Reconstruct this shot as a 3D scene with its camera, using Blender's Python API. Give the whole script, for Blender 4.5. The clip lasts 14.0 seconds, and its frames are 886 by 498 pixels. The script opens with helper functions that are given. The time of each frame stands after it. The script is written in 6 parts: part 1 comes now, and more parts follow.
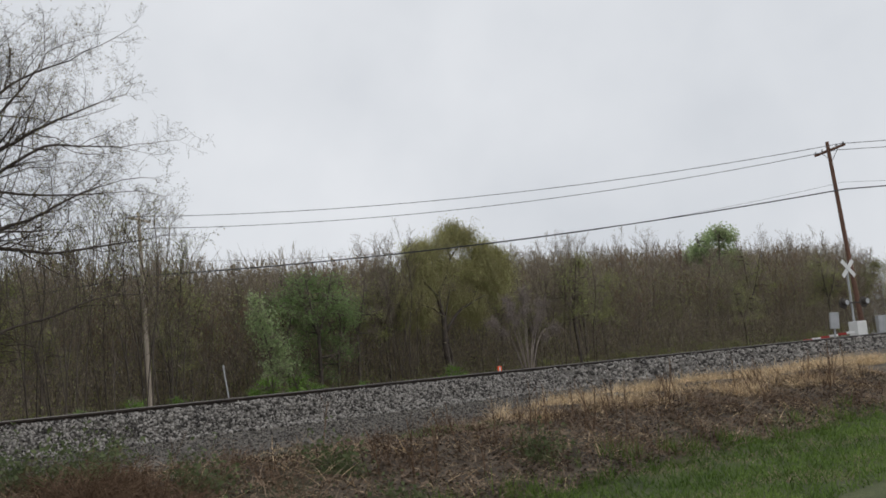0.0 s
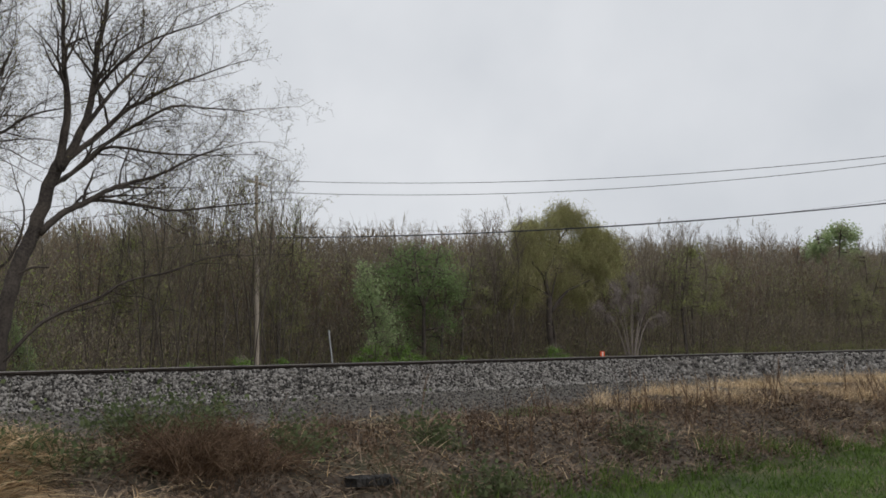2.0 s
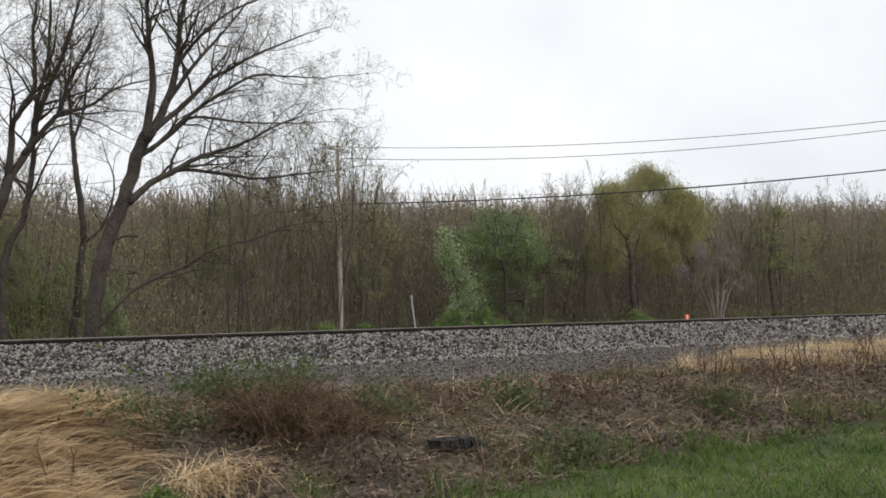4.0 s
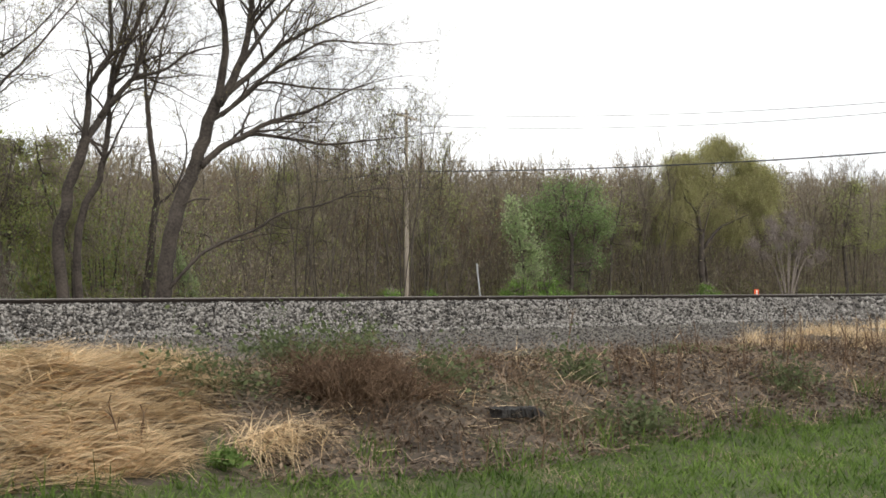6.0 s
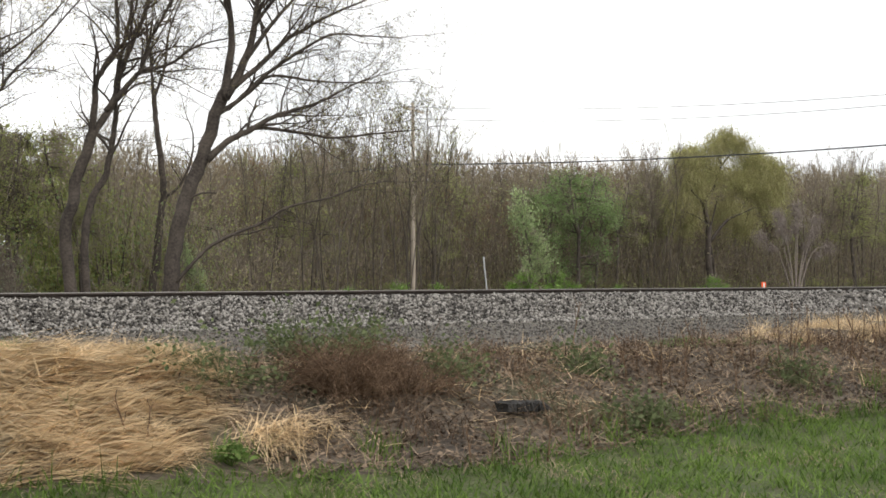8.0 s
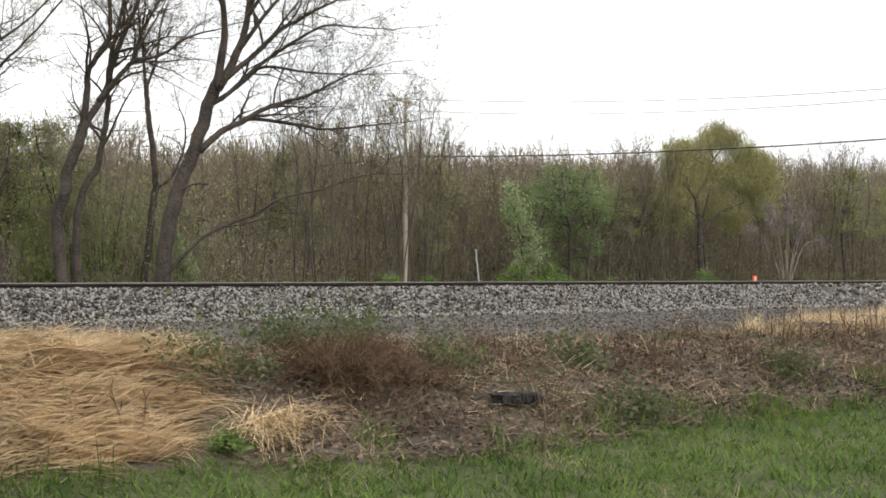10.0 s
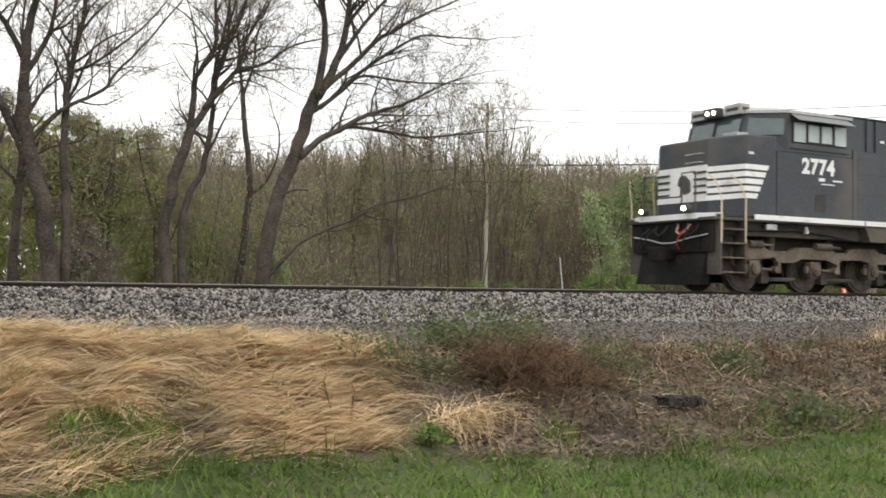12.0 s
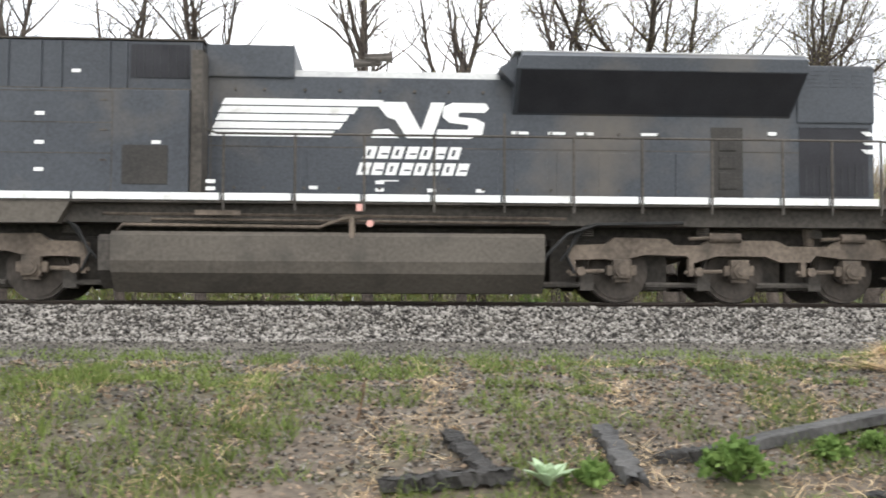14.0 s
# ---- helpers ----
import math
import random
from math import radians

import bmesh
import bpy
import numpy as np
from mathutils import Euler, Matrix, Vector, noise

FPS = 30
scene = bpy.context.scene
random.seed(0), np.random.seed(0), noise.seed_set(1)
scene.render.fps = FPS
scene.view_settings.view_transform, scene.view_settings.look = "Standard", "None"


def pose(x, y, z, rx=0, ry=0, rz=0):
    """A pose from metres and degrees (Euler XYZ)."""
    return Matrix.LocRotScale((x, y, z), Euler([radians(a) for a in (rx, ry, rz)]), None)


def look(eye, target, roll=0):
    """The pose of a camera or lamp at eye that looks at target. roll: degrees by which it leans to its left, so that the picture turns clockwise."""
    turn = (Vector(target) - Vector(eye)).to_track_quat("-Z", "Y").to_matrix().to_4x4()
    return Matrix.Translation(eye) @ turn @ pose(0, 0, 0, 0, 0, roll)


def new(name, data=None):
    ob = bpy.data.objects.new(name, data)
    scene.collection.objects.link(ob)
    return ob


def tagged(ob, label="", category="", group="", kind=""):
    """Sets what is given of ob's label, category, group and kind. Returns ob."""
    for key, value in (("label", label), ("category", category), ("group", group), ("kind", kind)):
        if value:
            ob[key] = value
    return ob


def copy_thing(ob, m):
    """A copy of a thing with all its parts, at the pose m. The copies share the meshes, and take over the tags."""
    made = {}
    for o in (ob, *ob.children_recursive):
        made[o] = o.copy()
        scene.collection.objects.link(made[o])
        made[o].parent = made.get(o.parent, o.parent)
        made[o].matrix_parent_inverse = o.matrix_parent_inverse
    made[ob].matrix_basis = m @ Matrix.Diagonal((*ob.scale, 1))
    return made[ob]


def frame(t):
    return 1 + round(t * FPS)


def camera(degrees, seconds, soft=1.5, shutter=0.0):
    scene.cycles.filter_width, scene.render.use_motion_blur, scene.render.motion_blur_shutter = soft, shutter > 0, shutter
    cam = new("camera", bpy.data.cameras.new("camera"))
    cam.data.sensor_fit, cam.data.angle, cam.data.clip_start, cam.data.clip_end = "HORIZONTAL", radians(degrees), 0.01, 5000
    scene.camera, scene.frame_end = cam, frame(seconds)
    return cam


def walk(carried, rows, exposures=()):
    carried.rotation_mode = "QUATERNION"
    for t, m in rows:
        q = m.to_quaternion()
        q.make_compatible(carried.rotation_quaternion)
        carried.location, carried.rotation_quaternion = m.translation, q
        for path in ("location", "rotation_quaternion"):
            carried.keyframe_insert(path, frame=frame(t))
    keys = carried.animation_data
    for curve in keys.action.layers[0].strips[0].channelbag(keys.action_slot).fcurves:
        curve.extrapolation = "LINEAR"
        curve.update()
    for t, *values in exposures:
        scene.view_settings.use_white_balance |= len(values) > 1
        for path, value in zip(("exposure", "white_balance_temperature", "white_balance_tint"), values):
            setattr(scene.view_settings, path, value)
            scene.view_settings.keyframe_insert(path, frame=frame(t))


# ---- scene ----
cam = camera(46.2, 14.0, soft=1.65, shutter=0.14)
METRES, EYE, TILT, LEAN, TURN = 6.113, 1.6, 6.864, 5.556, -45.874
ROWS = [
    (0.0, 0.0, 0.0, 0.0, -0.0, 0.0, -0.0),
    (0.5, -0.0001, 0.0009, 0.0013, 1.37, 0.03, -0.55),
    (1.0, -0.0005, 0.0042, 0.0014, 3.38, -0.42, -1.8),
    (1.5, 0.0009, 0.0031, 0.0009, 5.04, -1.02, -2.82),
    (2.0, 0.0019, 0.0027, 0.001, 6.06, -1.44, -3.55),
    (2.5, 0.0018, 0.003, 0.0009, 7.07, -2.37, -3.95),
    (3.0, 0.0015, 0.0057, 0.0004, 7.89, -2.94, -3.56),
    (3.5, 0.0013, 0.0066, -0.0005, 8.71, -3.17, -2.76),
    (4.0, 0.0025, 0.0066, -0.002, 10.5, -3.62, -2.61),
    (6.5, 0.0042, 0.0077, -0.0002, 14.6, -5.81, -3.51),
    (7.0, 0.0034, 0.0095, -0.0001, 14.86, -5.9, -3.4),
    (7.5, 0.0039, 0.0094, 0.0006, 14.79, -5.97, -3.38),
    (8.0, 0.0052, 0.0084, 0.0015, 14.62, -5.99, -3.4),
    (10.5, -0.0063, 0.0016, -0.0007, 14.16, -6.42, -3.74),
    (11.0, -0.0383, -0.0224, -0.002, 15.03, -6.14, -3.94),
    (11.5, -0.0839, -0.0596, -0.0054, 16.31, -6.18, -4.58),
    (12.0, -0.1534, -0.1213, -0.0063, 17.71, -6.2, -4.12),
    (12.5, -0.2502, -0.2039, -0.0078, 20.93, -5.97, -3.25),
    (13.0, -0.3759, -0.3166, -0.0132, 27.86, -5.63, -1.96),
    (13.5, -0.5211, -0.4649, -0.0051, 36.8, -6.51, -0.32),
    (14.0, -0.7016, -0.6591, 0.0033, 43.02, -6.0, 0.35),
]
EXPOSURES = [(0.0, -0.12, 6550, 11), (0.5, -0.27, 6550, 11), (1.5, -0.27, 6550, 11), (2.0, -0.18, 6550, 11), (3.0, 0.02, 6600, 11), (4.2, 0.35, 6700, 10), (6.5, 0.8, 6900, 10), (10.5, 0.8, 6900, 10), (12.5, 0.85, 7000, 10), (13.0, 0.92, 6950, 10), (13.5, 1.2, 6750, 10), (14.0, 1.42, 6650, 10)]
walk(cam, [(t, pose(0, 0, EYE, TILT, LEAN, TURN) @ pose(METRES * x, METRES * y, METRES * z, 90 + pitch, roll, yaw)) for t, x, y, z, yaw, pitch, roll in ROWS], EXPOSURES)

# ---- world and sun ----
def nodes_of(tree):
    tree.nodes.clear()
    return tree.nodes, tree.links


world = bpy.data.worlds.new("overcast_sky")
scene.world = world
world.use_nodes = True
wn, wl = nodes_of(world.node_tree)
sky = wn.new("ShaderNodeTexSky")
sky.sky_type, sky.sun_disc, sky.sun_elevation, sky.sun_rotation = "NISHITA", False, radians(52), radians(200)
sky.dust_density = 4.0
grey = wn.new("ShaderNodeHueSaturation")
grey.inputs["Saturation"].default_value = 0.12
cloud_at = wn.new("ShaderNodeTexCoord")
cloud = wn.new("ShaderNodeTexNoise")
cloud.inputs["Scale"].default_value, cloud.inputs["Detail"].default_value, cloud.inputs["Roughness"].default_value = 2.6, 5.0, 0.5
cloud_map = wn.new("ShaderNodeMapRange")
cloud_map.inputs["From Min"].default_value, cloud_map.inputs["From Max"].default_value = 0.3, 0.75
cloud_map.inputs["To Min"].default_value, cloud_map.inputs["To Max"].default_value = 0.0, 1.0
deck = wn.new("ShaderNodeMix")
deck.data_type = "RGBA"
deck.inputs["A"].default_value, deck.inputs["B"].default_value = (7.5, 7.8, 8.15, 1), (5.0, 5.4, 5.9, 1)
cover = wn.new("ShaderNodeMix")
cover.data_type = "RGBA"
cover.inputs["Factor"].default_value = 0.88
back = wn.new("ShaderNodeBackground")
back.inputs["Strength"].default_value = 0.122
wout = wn.new("ShaderNodeOutputWorld")
wl.new(cloud_at.outputs["Generated"], cloud.inputs["Vector"])
wl.new(cloud.outputs["Fac"], cloud_map.inputs["Value"])
wl.new(cloud_map.outputs["Result"], deck.inputs["Factor"])
wl.new(sky.outputs["Color"], grey.inputs["Color"])
wl.new(grey.outputs["Color"], cover.inputs["A"])
wl.new(deck.outputs["Result"], cover.inputs["B"])
wl.new(cover.outputs["Result"], back.inputs["Color"])
wl.new(back.outputs["Background"], wout.inputs["Surface"])

sun = new("sun", bpy.data.lights.new("sun", "SUN"))
sun.data.energy, sun.data.angle, sun.data.color = 0.5, radians(25), (1.0, 0.97, 0.92)
sun.matrix_world = look((20, -40, 60), (0, 10, 0))


# ---- materials ----
def mat(name, low, high, rough=0.8, grain=30.0, patch=2.0, bump=0.3, metal=0.0, depth=0.01, island=0.0, random_object=0.0, through_light=0.0, dirt=None, dirt_amount=0.0, spec=0.4, dirt_scale=1.2):
    """Two colours mixed by grain and patches, with relief; island, random_object: how far single pieces differ."""
    m = bpy.data.materials.new(name)
    m.use_nodes = True
    n, l = nodes_of(m.node_tree)
    at = n.new("ShaderNodeTexCoord")
    fine, broad = n.new("ShaderNodeTexNoise"), n.new("ShaderNodeTexNoise")
    fine.inputs["Scale"].default_value, fine.inputs["Detail"].default_value = grain, 5.0
    broad.inputs["Scale"].default_value, broad.inputs["Detail"].default_value = patch, 3.0
    for tex in (fine, broad):
        l.new(at.outputs["Object"], tex.inputs["Vector"])
    both = n.new("ShaderNodeMath")
    both.operation = "ADD"
    l.new(fine.outputs["Fac"], both.inputs[0])
    l.new(broad.outputs["Fac"], both.inputs[1])
    value = both.outputs["Value"]
    spread = n.new("ShaderNodeMapRange")
    spread.inputs["From Min"].default_value, spread.inputs["From Max"].default_value = 0.7, 1.3
    for amount, kind, socket in ((island, "ShaderNodeNewGeometry", "Random Per Island"), (random_object, "ShaderNodeObjectInfo", "Random")):
        if amount:
            source, shift, add = n.new(kind), n.new("ShaderNodeMath"), n.new("ShaderNodeMath")
            shift.operation, add.operation = "MULTIPLY_ADD", "ADD"
            shift.inputs[1].default_value, shift.inputs[2].default_value = amount, -amount / 2
            l.new(source.outputs[socket], shift.inputs[0])
            l.new(value, add.inputs[0])
            l.new(shift.outputs["Value"], add.inputs[1])
            value = add.outputs["Value"]
    l.new(value, spread.inputs["Value"])
    mix = n.new("ShaderNodeMix")
    mix.data_type = "RGBA"
    mix.inputs["A"].default_value, mix.inputs["B"].default_value = (*low, 1), (*high, 1)
    l.new(spread.outputs["Result"], mix.inputs["Factor"])
    colour = mix.outputs["Result"]
    if dirt:
        spots, sharp, over = n.new("ShaderNodeTexNoise"), n.new("ShaderNodeMapRange"), n.new("ShaderNodeMix")
        spots.inputs["Scale"].default_value, spots.inputs["Detail"].default_value = dirt_scale, 6.0
        l.new(at.outputs["Object"], spots.inputs["Vector"])
        sharp.inputs["From Min"].default_value, sharp.inputs["From Max"].default_value = 0.62 - dirt_amount * 0.35, 0.8 - dirt_amount * 0.2
        l.new(spots.outputs["Fac"], sharp.inputs["Value"])
        over.data_type = "RGBA"
        over.inputs["B"].default_value = (*dirt, 1)
        l.new(colour, over.inputs["A"])
        l.new(sharp.outputs["Result"], over.inputs["Factor"])
        colour = over.outputs["Result"]
    body = n.new("ShaderNodeBsdfPrincipled")
    body.inputs["Roughness"].default_value, body.inputs["Metallic"].default_value = rough, metal
    body.inputs["Specular IOR Level"].default_value = spec
    l.new(colour, body.inputs["Base Color"])
    if bump:
        relief = n.new("ShaderNodeBump")
        relief.inputs["Strength"].default_value, relief.inputs["Distance"].default_value = bump, depth
        l.new(fine.outputs["Fac"], relief.inputs["Height"])
        l.new(relief.outputs["Normal"], body.inputs["Normal"])
    out = n.new("ShaderNodeOutputMaterial")
    surface = body.outputs["BSDF"]
    if through_light:
        thin, blend = n.new("ShaderNodeBsdfTranslucent"), n.new("ShaderNodeMixShader")
        l.new(colour, thin.inputs["Color"])
        blend.inputs["Fac"].default_value = through_light
        l.new(surface, blend.inputs[1])
        l.new(thin.outputs["BSDF"], blend.inputs[2])
        surface = blend.outputs["Shader"]
    l.new(surface, out.inputs["Surface"])
    return m


def glow(name, colour, strength):
    m = bpy.data.materials.new(name)
    m.use_nodes = True
    n, l = nodes_of(m.node_tree)
    e, out = n.new("ShaderNodeEmission"), n.new("ShaderNodeOutputMaterial")
    e.inputs["Color"].default_value, e.inputs["Strength"].default_value = (*colour, 1), strength
    l.new(e.outputs["Emission"], out.inputs["Surface"])
    return m


GROUND = mat("soil_and_litter", (0.045, 0.036, 0.029), (0.17, 0.135, 0.102), 0.95, 14, 0.9, 0.6, depth=0.04, dirt=(0.07, 0.085, 0.03), dirt_amount=0.25, dirt_scale=0.5)
GRAVEL = mat("fine_gravel", (0.022, 0.019, 0.017), (0.15, 0.132, 0.112), 0.9, 44, 1.6, 0.8, depth=0.03)
TURF = mat("grassy_turf", (0.035, 0.05, 0.018), (0.115, 0.125, 0.05), 0.95, 26, 1.3, 0.6, depth=0.03, dirt=(0.12, 0.1, 0.06), dirt_amount=0.3, dirt_scale=1.2)
STONE = mat("ballast_stone", (0.032, 0.028, 0.025), (0.36, 0.335, 0.305), 0.85, 20, 3, 0.3, island=1.0)
DARKSTONE = mat("dirty_small_stone", (0.03, 0.026, 0.022), (0.21, 0.19, 0.165), 0.9, 20, 3, 0.3, island=1.3)
STEEL = mat("rusty_rail_steel", (0.02, 0.015, 0.012), (0.055, 0.04, 0.031), 0.7, 25, 2, 0.2, metal=0.3)
SHINE = mat("worn_rail_head", (0.1, 0.092, 0.085), (0.2, 0.185, 0.175), 0.35, 30, 1, 0.05, metal=0.9)
TIE = mat("creosoted_timber", (0.018, 0.015, 0.013), (0.075, 0.065, 0.055), 0.9, 18, 2, 0.6, random_object=0.3)
BARK = mat("grey_brown_bark", (0.026, 0.021, 0.018), (0.115, 0.094, 0.078), 0.95, 12, 1.2, 0.8, depth=0.04)
TWIG = mat("thicket_twigs", (0.15, 0.125, 0.1), (0.33, 0.28, 0.225), 0.95, 6, 0.4, 0.0, island=0.3, random_object=0.5, spec=0.12)
WOODBARK = mat("woodland_bark", (0.06, 0.05, 0.042), (0.15, 0.125, 0.105), 0.95, 8, 0.6, 0.5, random_object=0.5)
LEAF = mat("spring_leaves", (0.25, 0.275, 0.1), (0.46, 0.49, 0.2), 0.7, 4, 0.12, 0.0, island=0.4, random_object=0.5, through_light=0.5, spec=0.12)
BUD = mat("young_willow_buds", (0.16, 0.14, 0.06), (0.34, 0.31, 0.14), 0.7, 4, 0.3, 0.0, island=0.5, through_light=0.4, spec=0.12)
REDBUD = mat("reddish_buds", (0.17, 0.085, 0.05), (0.32, 0.18, 0.1), 0.8, 4, 0.3, 0.0, island=0.5, through_light=0.3, spec=0.12)
WILLOWLEAF = mat("willow_leaves", (0.34, 0.35, 0.13), (0.62, 0.62, 0.28), 0.7, 4, 0.3, 0.0, island=0.4, through_light=0.5, spec=0.12)
PALELEAF = mat("silvery_leaves", (0.3, 0.39, 0.19), (0.53, 0.61, 0.34), 0.65, 4, 0.3, 0.0, island=0.4, through_light=0.55, spec=0.12)
WEEDLEAF = mat("bright_shrub_leaves", (0.13, 0.24, 0.05), (0.3, 0.46, 0.12), 0.65, 4, 0.3, 0.0, island=0.4, through_light=0.4, spec=0.12)
DEADWOOD = mat("bleached_dead_wood", (0.19, 0.155, 0.135), (0.34, 0.29, 0.26), 0.95, 10, 1.0, 0.3)
DUSKTWIG = mat("dusky_twigs", (0.075, 0.062, 0.048), (0.19, 0.16, 0.12), 0.95, 6, 0.4, 0.0, island=0.3, random_object=0.3, spec=0.12)
WILLOWTWIG = mat("olive_willow_twigs", (0.24, 0.22, 0.1), (0.42, 0.39, 0.2), 0.9, 6, 0.4, 0.0, island=0.3, spec=0.12)
STONEGREY = mat("grey_concrete", (0.25, 0.24, 0.23), (0.42, 0.41, 0.39), 0.9, 18, 1.5, 0.3)
OLIVEGRASS = mat("olive_grass", (0.075, 0.108, 0.024), (0.21, 0.265, 0.078), 0.65, 5, 0.5, 0.0, island=0.5, through_light=0.3, spec=0.12)
ROTTEN = mat("rotten_black_timber", (0.008, 0.0075, 0.007), (0.045, 0.041, 0.038), 0.75, 30, 2.5, 0.9, depth=0.03)
WEATHERED = mat("weathered_grey_timber", (0.022, 0.021, 0.021), (0.085, 0.081, 0.078), 0.7, 24, 2.0, 0.6, depth=0.015)
STRAWBED = mat("straw_bed", (0.06, 0.042, 0.026), (0.19, 0.13, 0.072), 0.9, 20, 1.2, 0.6, depth=0.03)
BRUSH = mat("underbrush_buds", (0.225, 0.185, 0.125), (0.44, 0.375, 0.26), 0.9, 4, 0.12, 0.0, island=0.6, random_object=0.3, through_light=0.4, spec=0.12)
GREENLEAF = mat("fresh_green_leaves", (0.17, 0.26, 0.1), (0.36, 0.47, 0.21), 0.65, 4, 0.15, 0.0, island=0.4, through_light=0.5, spec=0.12)
GRASS = mat("green_grass", (0.055, 0.1, 0.02), (0.185, 0.275, 0.062), 0.6, 5, 0.5, 0.0, island=0.5, through_light=0.35, spec=0.12)
STRAW = mat("dry_straw", (0.4, 0.275, 0.145), (0.88, 0.68, 0.43), 0.75, 6, 1.6, 0.0, island=0.6, through_light=0.2, spec=0.12)
DULLSTRAW = mat("greyed_straw", (0.2, 0.155, 0.1), (0.42, 0.34, 0.23), 0.8, 6, 1.6, 0.0, island=0.6, through_light=0.15, spec=0.12)
BRAMBLE = mat("brown_bramble", (0.085, 0.053, 0.035), (0.22, 0.145, 0.095), 0.9, 6, 0.8, 0.0, island=0.5, spec=0.12)
DEADLEAF = mat("dead_leaf_litter", (0.06, 0.044, 0.034), (0.33, 0.245, 0.175), 0.9, 6, 0.8, 0.0, island=0.7, spec=0.12)
DULLWEED = mat("dull_green_weeds", (0.075, 0.1, 0.045), (0.19, 0.22, 0.105), 0.75, 5, 0.5, 0.0, island=0.4, through_light=0.3, spec=0.12)
WEED = mat("weed_leaves", (0.08, 0.14, 0.035), (0.21, 0.3, 0.09), 0.65, 5, 0.5, 0.0, island=0.4, through_light=0.3, spec=0.12)
PALEWEED = mat("felted_pale_leaves", (0.34, 0.46, 0.27), (0.6, 0.7, 0.5), 0.8, 9, 1, 0.2, through_light=0.2)
POLEWOOD = mat("weathered_pole_wood", (0.34, 0.28, 0.225), (0.6, 0.52, 0.43), 0.9, 16, 0.7, 0.4)
DARKPOLE = mat("treated_pole_wood", (0.1, 0.055, 0.038), (0.22, 0.12, 0.085), 0.9, 16, 0.7, 0.4)
WIRE = mat("weathered_wire", (0.05, 0.05, 0.055), (0.1, 0.1, 0.105), 0.6, 20, 2, 0.0)
GALV = mat("galvanised_steel", (0.35, 0.36, 0.37), (0.55, 0.56, 0.57), 0.5, 20, 2, 0.1, metal=0.5)
WHITE = mat("white_paint", (0.66, 0.66, 0.64), (0.84, 0.84, 0.82), 0.55, 25, 2, 0.05)
ORANGE = mat("orange_marker", (0.75, 0.09, 0.025), (0.9, 0.14, 0.04), 0.6, 10, 2, 0.0)
PLOUGH = mat("sooty_black_steel", (0.006, 0.006, 0.006), (0.02, 0.019, 0.018), 0.85, 12, 1.0, 0.2, dirt=(0.045, 0.038, 0.03), dirt_amount=0.15, spec=0.2)
RUBBER = mat("black_rubber", (0.012, 0.012, 0.012), (0.03, 0.03, 0.03), 0.7, 20, 2, 0.1)
GLASS_GREEN = mat("tinted_cab_glass", (0.03, 0.06, 0.06), (0.07, 0.11, 0.11), 0.08, 3, 0.6, 0.0, spec=1.0)
BLACK = mat("black_body_paint", (0.032, 0.036, 0.044), (0.062, 0.069, 0.081), 0.42, 20, 0.5, 0.05, spec=0.38, dirt=(0.115, 0.1, 0.085), dirt_amount=0.36, dirt_scale=0.6)
BODYWHITE = mat("white_livery_paint", (0.72, 0.72, 0.71), (0.88, 0.88, 0.87), 0.5, 20, 1.5, 0.03, dirt=(0.5, 0.48, 0.45), dirt_amount=0.15, dirt_scale=3.0)
GRIME = mat("brake_dust_grime", (0.072, 0.057, 0.045), (0.195, 0.155, 0.122), 0.85, 14, 1.0, 0.3, dirt=(0.035, 0.03, 0.026), dirt_amount=0.25)
TANKMAT = mat("dusty_tank_paint", (0.066, 0.057, 0.047), (0.13, 0.113, 0.094), 0.7, 16, 0.6, 0.1, dirt=(0.045, 0.04, 0.034), dirt_amount=0.25)
UNDER = mat("sooty_underframe", (0.038, 0.034, 0.03), (0.105, 0.092, 0.08), 0.85, 14, 1.0, 0.2)
MESHDARK = mat("dark_intake_screen", (0.018, 0.018, 0.021), (0.042, 0.043, 0.048), 0.7, 60, 2, 0.3)
GREYROOF = mat("grey_roof_paint", (0.3, 0.3, 0.3), (0.5, 0.5, 0.49), 0.6, 16, 0.8, 0.1)
WHEELSTEEL = mat("wheel_steel", (0.05, 0.042, 0.035), (0.12, 0.1, 0.085), 0.7, 12, 1.5, 0.2, metal=0.3)
TREAD = mat("polished_tread", (0.3, 0.29, 0.28), (0.5, 0.48, 0.46), 0.35, 20, 2, 0.0, metal=0.9)
REDPAINT = mat("red_paint", (0.3, 0.025, 0.02), (0.42, 0.045, 0.035), 0.5, 12, 2, 0.05)
YELLOW = mat("faded_yellow_grab_paint", (0.62, 0.5, 0.33), (0.78, 0.66, 0.46), 0.6, 20, 2, 0.0)
PINK = mat("faded_label_paint", (0.6, 0.3, 0.26), (0.75, 0.42, 0.36), 0.6, 12, 2, 0.0)
LAMP = glow("lit_headlamp", (1.0, 0.96, 0.86), 6)


# ---- building helpers ----
def box(bm, x0, x1, y0, y1, z0, z1, bevel=0.0):
    v = [bm.verts.new((x, y, z)) for x in (x0, x1) for y in (y0, y1) for z in (z0, z1)]
    faces = [bm.faces.new([v[i] for i in f]) for f in ((0, 1, 3, 2), (4, 6, 7, 5), (0, 4, 5, 1), (2, 3, 7, 6), (0, 2, 6, 4), (1, 5, 7, 3))]
    if bevel:
        bmesh.ops.bevel(bm, geom=list({e for f in faces for e in f.edges}), offset=bevel, segments=2, affect="EDGES", profile=0.7)
    return bm


def solid(bm, thick):
    """Gives flat faces a thickness."""
    bm.normal_update()
    bmesh.ops.solidify(bm, geom=bm.faces, thickness=thick)


